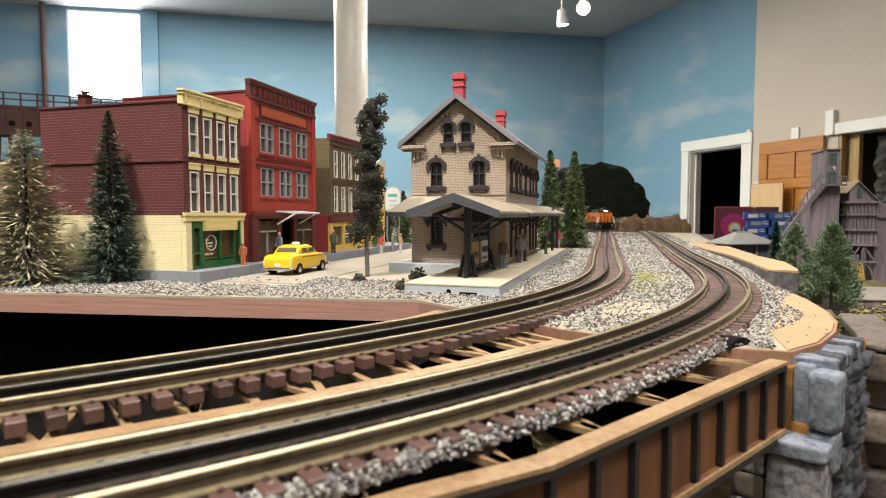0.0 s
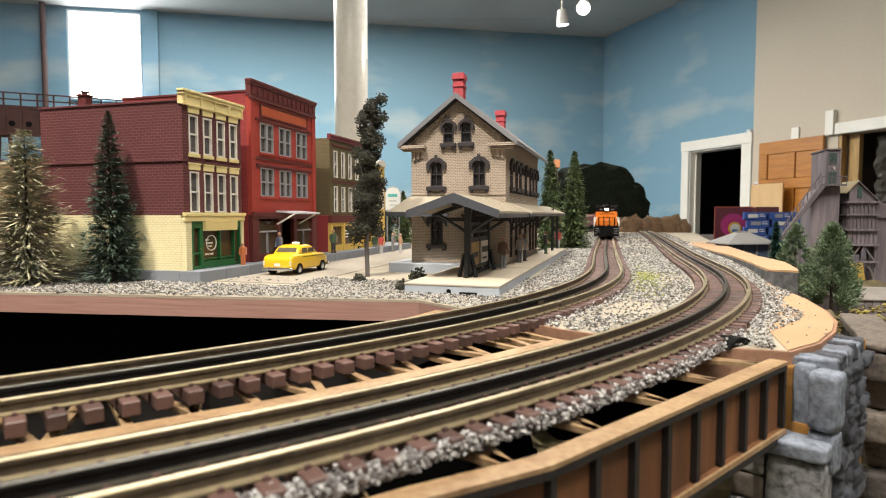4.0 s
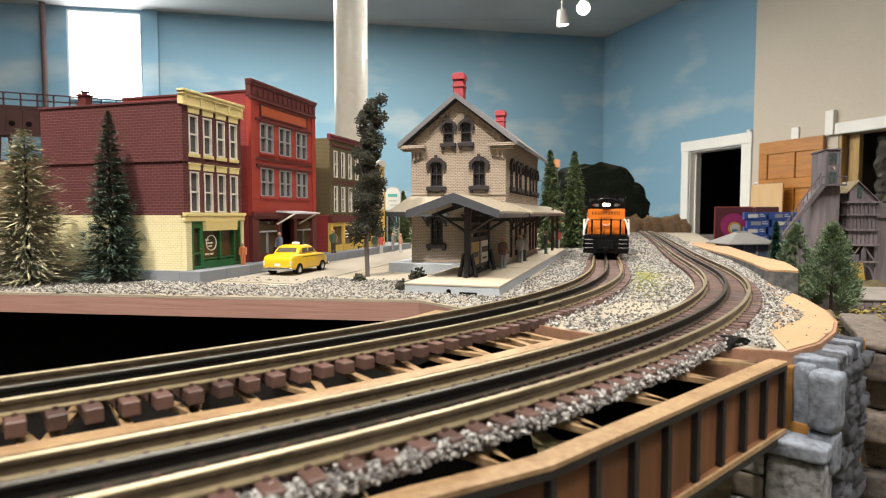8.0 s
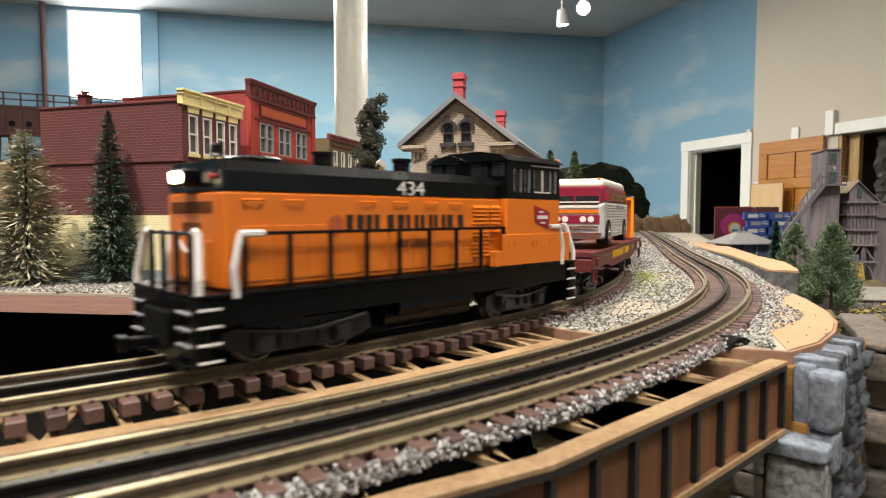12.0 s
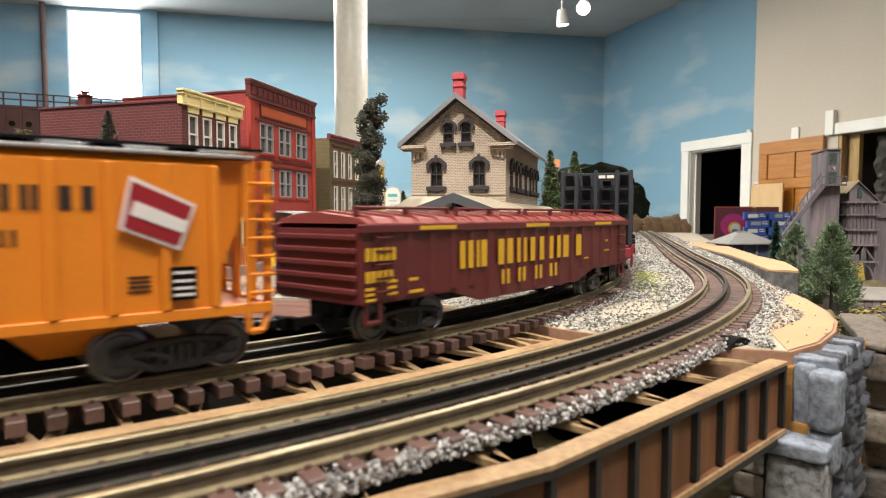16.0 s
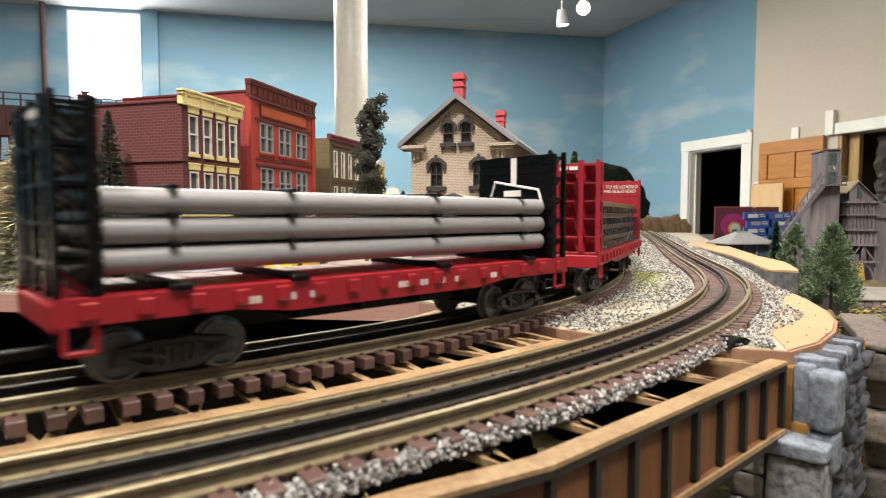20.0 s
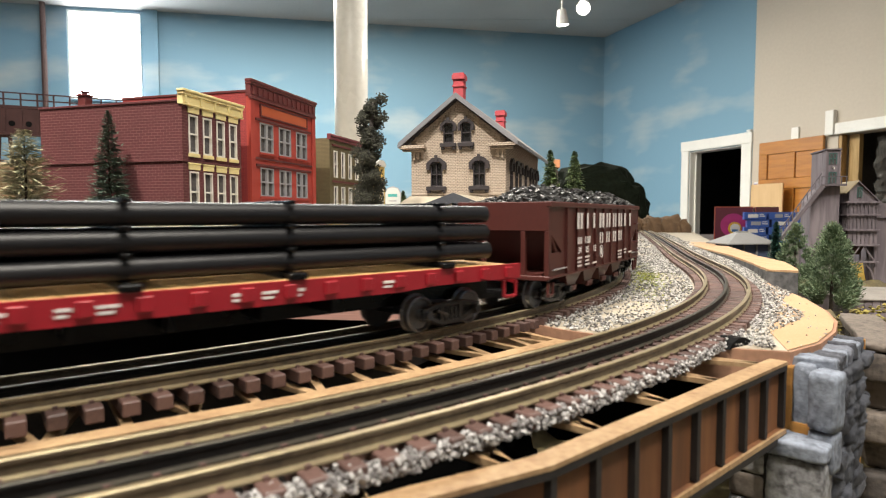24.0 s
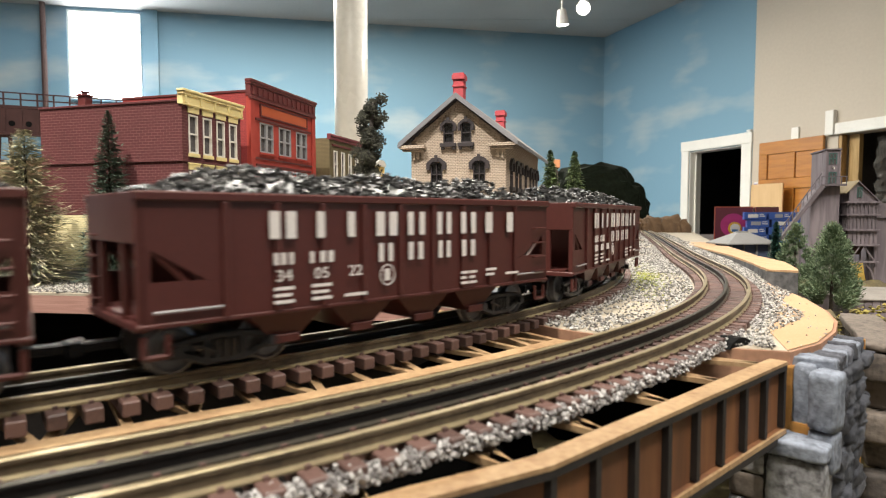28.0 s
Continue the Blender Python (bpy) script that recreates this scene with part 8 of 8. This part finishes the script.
for c, rad in cl:
    for _ in range(230):
        d = Vector((tr_rng.gauss(0, 1), tr_rng.gauss(0, 1), tr_rng.gauss(0, 0.8))).normalized() * rad * tr_rng.uniform(0.1, 1.0) ** 0.6
        sx.append(c[0] + d.x), sy.append(c[1] + d.y), sz.append(c[2] + d.z), ss.append(tr_rng.uniform(1.5, 3.0))
piece("crown", stones("crown", np.array(sx), np.array(sy), np.array(sz), np.array(ss), M_foam_leaf, rng, 0.9), tall, Matrix())


def shrub(x, y, z, rad, mt, label, seed):
    g = np.random.default_rng(seed)
    d = g.normal(size=(260, 3))
    d /= np.linalg.norm(d, axis=1, keepdims=True)
    d *= rad * 1.25 * g.uniform(0.2, 1.0, (260, 1))
    me = stones("shrub", d[:, 0], d[:, 1], np.abs(d[:, 2]) * 1.25 + 1.5, g.uniform(2.2, 4.4, 260), mt, g, 0.9)
    ob = new("shrub", me)
    ob.matrix_basis = place(x, y, z)
    tagged(ob, label, "shrub", group="shrubs on the gravel")


for i, (x, y, rad) in enumerate(((-27, 640, 8.5), (-37, 545, 6.5), (-88, 620, 5.5), (14, 860, 6))):
    shrub(x, y, GZ - 1, rad, M_foam_leaf, "small dark foam shrub on the gravel", 200 + i)

# ---- far scenery on the layout ----
def blob(name, m, sx, sy, sz, mt, label, category, seed, rough=0.18, sub=4):
    bm = bmesh.new()
    bmesh.ops.create_icosphere(bm, subdivisions=sub, radius=1.0)
    for v in bm.verts:
        n = v.co.normalized()
        n2 = Vector([math.copysign(abs(c) ** 0.72, c) for c in n])
        k = 1 + rough * (noise.noise(n * 2.2 + Vector((seed, 0, 0))) + 0.5 * noise.noise(n * 6 + Vector((0, seed, 0))) + 0.3 * noise.noise(n * 15))
        v.co = Vector((n2.x * sx, n2.y * sy, max(n2.z, -0.02) * sz)) * k
    return single(name, bm, mt, m, label, category)


M_hill = material("dark_wooded_hill", (0.014, 0.019, 0.012), 0.95, vary=0.4, grain=70, coarse=16, second=(0.004, 0.006, 0.003), bump=1.0, spec=0.1)
M_rockface = material("brown_rock_face", (0.18, 0.11, 0.058), 0.9, vary=0.3, grain=40, coarse=14, second=(0.10, 0.06, 0.035), bump=1.0)
blob("hill", place(745, 2950, GZ), 262, 130, 312, M_hill, "dark wooded model hill behind the track", "hill", 3, 0.16)
for i, (x, y, w, hgt) in enumerate(((790, 2480, 56, 68), (862, 2440, 52, 66), (925, 2420, 46, 70), (972, 2400, 30, 52), (740, 2560, 60, 60))):
    blob("rock", place(x, y, GZ - 2), w, w * 0.8, hgt, M_rockface, "rough brown model rock at the track's end", "rock", 20 + i, 0.3, 3)
blob("rock_hill", place(-1010, 1420, GZ), 190, 120, 180, M_rockface, "tan rock hill behind the left trees", "rock", 40, 0.3, 4)
tank = thing("orange_tank", place(246, 1300, GZ), "small orange and white tower roof behind the trees", "tower")
part("shaft", rod((0, 0, 0), (0, 0, 172), 5, 12), M_bark, tank)
part("head", boxes([(-6, 8, -7, 7, 172.2, 190)], bev=1), material("terracotta", (0.55, 0.24, 0.11), 0.6), tank)

# brown girder bridge at the back left
M_rustbridge = material("rust_brown_bridge", (0.055, 0.015, 0.014), 0.7, vary=0.2)
gb = thing("girder_bridge", place(-1480, 1850, 0, 24), "rust-brown girder bridge with railings on tall bents", "bridge")
part("deck", boxes([(-420, 620, -40, 40, 392, 402)], bev=1), M_rustbridge, gb)
part("girder", boxes([(-420, 620, -42, -36, 318, 391)]), M_rustbridge, gb)
part("lower_chord", boxes([(-420, 620, -46, -30, 308, 317.5)], bev=1), M_rustbridge, gb)
for i in range(24):
    x = -415 + 44 * i
    part("stiffener", boxes([(x - 4, x + 4, -47, -42.1, 318, 391)]), M_rustbridge, gb)
    part("rail_post", boxes([(x - 2.4, x + 2.4, -41, -37, 402.1, 440)]), M_rustbridge, gb)
    # flat black discs stand in for the dark openings of the girder
    part("lattice_hole", rod((x + 20, -43.4, 345), (x + 20, -42.1, 345), 9, 10), M_matt_black, gb)
for z in (418, 438):
    part("hand_rail", boxes([(-420, 620, -41, -38, z, z + 4)]), M_rustbridge, gb)
for x in (-300, -60, 110, 280, 480):
    part("bent", rods([(x - 30, -30, GZ), (x - 14, -30, 308), (x + 14, -30, 308), (x + 30, -30, GZ)], 6, 6), M_rustbridge, gb)
    part("bent_brace", rods([(x - 28, -30, 60), (x + 18, -30, 230), (x - 18, -30, 230), (x + 28, -30, 60)], 3.5, 5), M_rustbridge, gb)

# ---- small figures, each one plain shape ----
def figure(x, y, z, turn, coat, legs, head, label, tall=36.0):
    k = tall / 36.0
    bm = bmesh.new()
    def slot(i, made):
        n0 = len(bm.faces)
        made()
        bm.faces.ensure_lookup_table()
        for f in bm.faces[n0:]:
            f.material_index = i
    slot(0, lambda: [rod((s * 2.0, 0, 0), (s * 1.7, 0, 17), 1.7, 8, bm, r2=2.2) for s in (-1, 1)])
    slot(0, lambda: [box(s * 2.0 - 1.3, s * 2.0 + 1.3, -3.4, 1.4, 0, 1.5, bm) for s in (-1, 1)])
    slot(1, lambda: loft([[(w * math.cos(a), d * math.sin(a), zz) for a in [math.pi * 2 * q / 10 for q in range(10)]] for zz, w, d in ((15, 3.9, 2.6), (21, 4.0, 2.6), (27, 4.8, 2.9), (30, 3.2, 2.2))], bm))
    slot(1, lambda: [rods([(s * 4.6, 0, 28.4), (s * 5.4, -0.6, 22), (s * 4.9, -2.4, 16.6)], 1.25, 6, bm) for s in (-1, 1)])
    slot(2, lambda: ball((0, -0.2, 33), 2.5, bm, 0.9, 1, 1.15, 2))
    bm.transform(Matrix.Scale(k, 4))
    return single("figurine", bm, [legs, coat, head], place(x, y, z, turn), label, "figurine", group="painted figurines")


def paint(name, c):
    return material(name, c, 0.6, vary=0.08)


F_skin, F_dark, F_grey, F_pale = paint("figure_tan", (0.45, 0.26, 0.17)), paint("figure_dark", (0.03, 0.025, 0.025)), paint("figure_grey", (0.20, 0.20, 0.21)), paint("figure_pale", (0.42, 0.41, 0.40))
F_orange, F_green, F_brown, F_red, F_blue = paint("figure_orange", (0.55, 0.16, 0.06)), paint("figure_green", (0.05, 0.09, 0.05)), paint("figure_brown", (0.10, 0.055, 0.04)), paint("figure_red", (0.40, 0.06, 0.05)), paint("figure_blue", (0.13, 0.16, 0.24))
PZ = -0.4
figure(68, 672, PZ, 20, F_brown, F_grey, F_skin, "small painted figurine in dark jacket on the platform")
figure(98, 752, PZ, -40, F_pale, F_grey, F_skin, "small painted figurine in pale grey on the platform")
figure(106, 775, PZ, 30, F_grey, F_dark, F_skin, "small grey painted figurine on the platform")
figure(160, 922, PZ, 60, F_dark, F_green, F_skin, "small dark painted figurine on the platform")
figure(210, 1082, PZ, 0, F_red, F_pale, F_skin, "small pinkish painted figurine on the platform")
q = TOWN @ place(83, -12)
figure(q.translation.x * 1000, q.translation.y * 1000, 2, 10, F_orange, F_orange, F_skin, "small orange painted figurine by the shop door", 26)
q = TOWN @ place(167, -9)
figure(q.translation.x * 1000, q.translation.y * 1000, 2, -30, F_blue, F_grey, F_skin, "small grey-blue painted figurine on the pavement", 36)
q = TOWN @ place(312, -14)
figure(q.translation.x * 1000, q.translation.y * 1000, 2, 30, F_green, F_dark, F_skin, "small green painted figurine on the pavement")
for i, (x, y, c) in enumerate(((-125, 1090, F_green), (-112, 1075, F_red), (-95, 1120, F_grey), (-78, 1085, F_skin))):
    figure(x, y, GZ + 0.6, 40 * i, c, F_pale if i % 2 else F_grey, F_skin, "small painted figurine at the street's end")

# ---- right-hand side: mine building, gazebo, boxes ----
M_greywood = wood_material("grey_weathered_wood", (0.21, 0.18, 0.20), (0.085, 0.07, 0.082), "z", 90, 0.85)
M_greypost = material("grey_timber", (0.13, 0.11, 0.125), 0.85, vary=0.2)
mine = thing("coal_breaker", place(751, 1100, -66, -15), "weathered grey wooden coal breaker model with tall tower", "building")
M_teal_sash = material("teal_window", (0.03, 0.10, 0.095), 0.4, vary=0.2)
M_shedroof = material("tan_shed_roof", (0.40, 0.33, 0.22), 0.8, vary=0.1)
# tower behind the stair
part("tower", boxes([(-38.7, -15, 5, 85, 0, 246)], bev=0.5), M_greywood, mine)
part("tower_roof", boxes([(-40.6, -13.2, 3, 87, 246.2, 249.4)], bev=0.4), M_greypost, mine)
part("corner_board", boxes([(-39.2, -36.8, 4, 4.95, 0, 246), (-17, -14.6, 4, 4.95, 0, 246)]), M_greywood, mine)
for z in (221, 186):
    wd = part("window", boxes([(-33, -22, 4.2, 4.96, z, z + 19)]), M_pane, mine)
    part("frame", boxes([(-34, -32.4, 3.4, 4.15, z - 1, z + 20), (-22.6, -21, 3.4, 4.15, z - 1, z + 20), (-28.2, -26.8, 3.4, 4.15, z, z + 19), (-32.4, -22.6, 3.4, 4.15, z + 9, z + 10.4), (-32.4, -22.6, 3.4, 4.15, z + 18.6, z + 20)]), M_teal_sash, wd)
part("wall_lamp", rods([(-28, 4.9, 214), (-28, -3, 215), (-28, -5, 211)], 0.7, 5), M_sash, mine)
part("gallery", boxes([(-50, -8, -10, 4.9, 180, 183)]), M_greypost, mine)
for x in range(-49, -7, 8):
    part("gallery_post", boxes([(x - 0.7, x + 0.7, -10, -8.8, 183.1, 196)]), M_greypost, mine)
part("gallery_rail", boxes([(-50, -8, -10.2, -8.6, 196.1, 197.6)]), M_greypost, mine)
# enclosed stair running down from the gallery
part("conveyor", prism([(-118, 78), (-112, 78), (-44, 177), (-50, 182)], -10, 2, "y"), M_greypost, mine)
for i in range(11):
    part("stair_post", boxes([(-114.6 + 6 * i, -113.4 + 6 * i, -11.6, -10.1, 86 + 9.6 * i, 100 + 9.6 * i)]), M_greypost, mine)
part("hand_rail", rod((-116, -11, 98), (-50, -11, 203), 1.0, 5), M_greypost, mine)
part("stair_wall", prism([(-62, 0), (-39, 0), (-39, 178), (-50, 170), (-62, 152)], 4.5, 60, "y"), M_greywood, mine)
# gabled house on timber legs
part("house", prism([(0, 99), (46, 99), (46, 151), (13, 187), (0, 171)], 0, 69, "y"), M_greywood, mine)
part("house_roof", prism([(13, 187.4), (-7, 165), (-7, 167.4), (13, 190)], -4, 73, "y"), M_shedroof, mine, "paler tan roof slope")
part("house_roof", prism([(13, 187.4), (49.5, 147.6), (49.5, 150.2), (13, 190)], -4, 73, "y"), M_greypost, mine)
gw = part("gable_window", boxes([(13, 19, -0.9, -0.06, 159, 176)]), M_pane, mine)
part("frame", boxes([(12, 13.2, -1.7, -0.95, 158, 177), (18.8, 20, -1.7, -0.95, 158, 177), (15.4, 16.6, -1.7, -0.95, 159, 176), (13.2, 18.8, -1.7, -0.95, 166.6, 167.8), (13.2, 18.8, -1.7, -0.95, 175.6, 177)]), M_teal_sash, gw)
for i in range(8):
    part("batten", boxes([(1 + 6 * i, 2.6 + 6 * i, -2.2, -0.05, 99, 148)]), M_greypost, mine)
for i in range(10):
    part("batten", boxes([(-2.2, -0.05, 2 + 7 * i, 3.6 + 7 * i, 99, 148)]), M_greypost, mine)
for z in (148, 125, 97, 69, 38):
    part("girt", boxes([(-5, 50, -5, -2.3, z, z + 3.4)], bev=0.3), M_greywood, mine)
    part("girt", boxes([(-5, -2.3, -2.2, 70, z, z + 3.4)], bev=0.3), M_greywood, mine)
for i in range(7):
    part("siding_board", boxes([(2 + 6.6 * i, 7.6 + 6.6 * i, 0.4, 2, 72.5, 96.8)]), M_greywood, mine)
for x in (0, 44):
    for y in (0, 34, 66):
        part("leg", boxes([(x, x + 3.4, y, y + 3.4, 0, 98.8)]), M_greywood, mine)
part("hopper", loft([[(4, 4, 99), (43, 4, 99), (43, 64, 99), (4, 64, 99)], [(18, 24, 52), (28, 24, 52), (28, 44, 52), (18, 44, 52)]]), material("rusty_hopper", (0.045, 0.018, 0.016), 0.8, vary=0.3), mine)
part("cross_brace", rods([(3, -1.4, 41), (20, -1.4, 69)], 1.3, 5), M_greywood, mine)
part("cross_brace", rods([(44, -1.4, 41), (26, -1.4, 69)], 1.3, 5), M_greywood, mine)
part("arch_brace", rods([(3, -1.4, 4), (8, -1.4, 24), (18, -1.4, 37)], 1.2, 5), M_greywood, mine)
part("arch_brace", rods([(44, -1.4, 4), (39, -1.4, 24), (29, -1.4, 37)], 1.2, 5), M_greywood, mine)
part("loading_bin", prism([(8, 3), (40, 3), (34, 36), (14, 36)], 22, 50, "y"), M_yellow, mine, "yellow loading bin under the house")
part("annex", boxes([(46.2, 190, 10, 110, 0, 120)]), M_greywood, mine)
part("annex_roof", prism([(46.2, 121), (194, 121), (194, 124), (46.2, 150)], 6, 114, "y"), M_greypost, mine)
shed = thing("low_shed", place(553, 805, -84, -8), "low grey board shed with flat pale roof below the mine", "shed")
part("wall", boxes([(0, 190, 0, 150, 0, 28)]), M_greywood, shed)
part("roof", boxes([(-3, 193, -3, 153, 28.1, 30)], bev=0.4), material("pale_grey_roof", (0.24, 0.22, 0.20), 0.85, vary=0.15), shed)
for i in range(19):
    part("board", boxes([(0.6 + 10 * i, 9.6 + 10 * i, -1.2, -0.05, 0, 27)]), M_greywood, shed)

gaz = thing("gazebo", place(655, 1300, -66, 8), "small grey-roofed open pavilion beside the boxes", "pavilion")
M_slate = material("weathered_grey_roof", (0.20, 0.20, 0.20), 0.8, vary=0.12)
part("roof", loft([[(-58, -40, 66), (58, -40, 66), (58, 40, 66), (-58, 40, 66)], [(-14, -6, 88), (14, -6, 88), (14, 6, 88), (-14, 6, 88)]]), M_slate, gaz)
part("eave", boxes([(-59, 59, -41, 41, 63, 65.9)], bev=0.4), M_slate, gaz)
part("vent", boxes([(-13, 13, -5, 5, 88.1, 91)], bev=0.6), M_slate, gaz)
part("room", boxes([(-44, 44, -28, 28, 0, 62.8)]), material("slate_blue_wall", (0.05, 0.07, 0.12), 0.6), gaz)
for x in (-44, -15, 15, 44):
    part("post", boxes([(x - 1.6, x + 1.6, -31, -28.2, 0, 62.8)]), M_slate, gaz)

M_boxred = material("maroon_card", (0.12, 0.012, 0.03), 0.5, vary=0.08, coarse=6, grain=40)
M_boxblue = material("blue_card", (0.03, 0.09, 0.36), 0.45, vary=0.08, coarse=8, grain=40)
big = thing("maroon_box", place(1352, 2960, -66, -24), "maroon printed carton with a pink round print", "carton")
part("carton", boxes([(0, 172, 0, 120, 0, 168)], bev=1.5), M_boxred, big)
part("print", rod((86, -0.5, 76), (86, -0.05, 76), 58, 32), material("pink_print", (0.42, 0.02, 0.16), 0.5), big)
part("ring", rod((92, -1.2, 62), (92, -0.55, 62), 30, 24), M_yellowmark, big)
part("print_ball", rod((94, -1.8, 62), (94, -1.25, 62), 22, 20), M_sash, big)
part("print_ball", boxes([(80, 108, -2.2, -1.85, 44, 56)]), material("print_blue", (0.08, 0.2, 0.4), 0.5), big)
part("tape", boxes([(0, 172, -0.6, -0.05, 164, 168), (0, 4, -0.6, -0.05, 0, 163.9)]), M_orange_sign, big)
# dark block added where the carton's right-hand face turns darker
dark_box = thing("maroon_box", place(1352, 2960, -66, -24) @ place(180, 0), "dark maroon block added beside the printed carton", "carton")
part("carton", boxes([(0, 100, 0, 120, 0, 166)], bev=1.5), M_darkred, dark_box)
part("tape", boxes([(0, 3, -0.6, -0.05, 0, 166)]), M_orange_sign, dark_box)
k = 0
for lev in range(4):
    for c in range(3):
        b = thing("blue_carton", place(1424 + 96 * c + (-14 if lev % 2 else 0), 2780 - 34 * c, -66 + 35 * lev, -20 + 3 * ((lev * 3 + c) % 3)), "blue printed carton with pale label in a stack", "carton", group="stack of blue cartons")
        part("carton", boxes([(0, 92, 0, 60, 0, 34.4)], bev=1), M_boxblue, b)
        part("label", boxes([(16 + 10 * (k % 3), 58, -0.6, -0.05, 9, 26)]), M_sash if k % 2 else M_windowgrey, b)
        part("stripe", boxes([(64, 86, -0.6, -0.05, 14, 18), (64, 82, -0.6, -0.05, 23, 26)]), M_sash, b)
        k += 1
bag = thing("plastic_sheet", WR @ place(1900, 150, -150), "crumpled clear plastic sheet in the storage opening", "plastic sheet")
bm = bmesh.new()
bmesh.ops.create_grid(bm, x_segments=26, y_segments=34, size=1)
for v in bm.verts:
    x, y = v.co.x * 430, v.co.y * 620 + 430
    v.co = Vector((x, 120 * noise.noise((x * 0.006, y * 0.004, 0)) + 50 * noise.noise((x * 0.02, y * 0.02, 5)), y))
part("sheet", bm, glass("clear_plastic", (0.5, 0.47, 0.42), 0.2, 0.16), bag)


def eased(s, t):
    """The train gains a little where the track leaves the bridge towards the near left, less so at the end of its run."""
    gain = 13.0 - 10.0 * min(1.0, max(0.0, (t - 20.0) / 1.5))
    return s - gain * (1.0 - math.exp(-max(0.0, 320.0 - s) / 130.0))


def motions():
    """The train rolls towards the near left at about 183 mm a second; trucks follow the bend of the track."""
    for car, a, b, trucks, pivot in TRAIN:
        rows, turns = [], {tk: [] for tk, _ in trucks}
        for i in range(57):
            t = i * 0.5
            front = 303 - 183 * (t - 11)
            p, q = on_track(eased(front + a + pivot, t)), on_track(eased(front + b - pivot, t))
            head = math.atan2(q[1] - p[1], q[0] - p[0])
            rows.append((t, place((p[0] + q[0]) / 2, (p[1] + q[1]) / 2, 0, math.degrees(head))))
            for (tk, x), bend in zip(trucks, (p, q)):
                turns[tk].append((t, place(x, 0, 0, math.degrees(bend[2] - head))))
        walk(car, rows)
        for tk, keys in turns.items():
            walk(tk, keys)


motions()
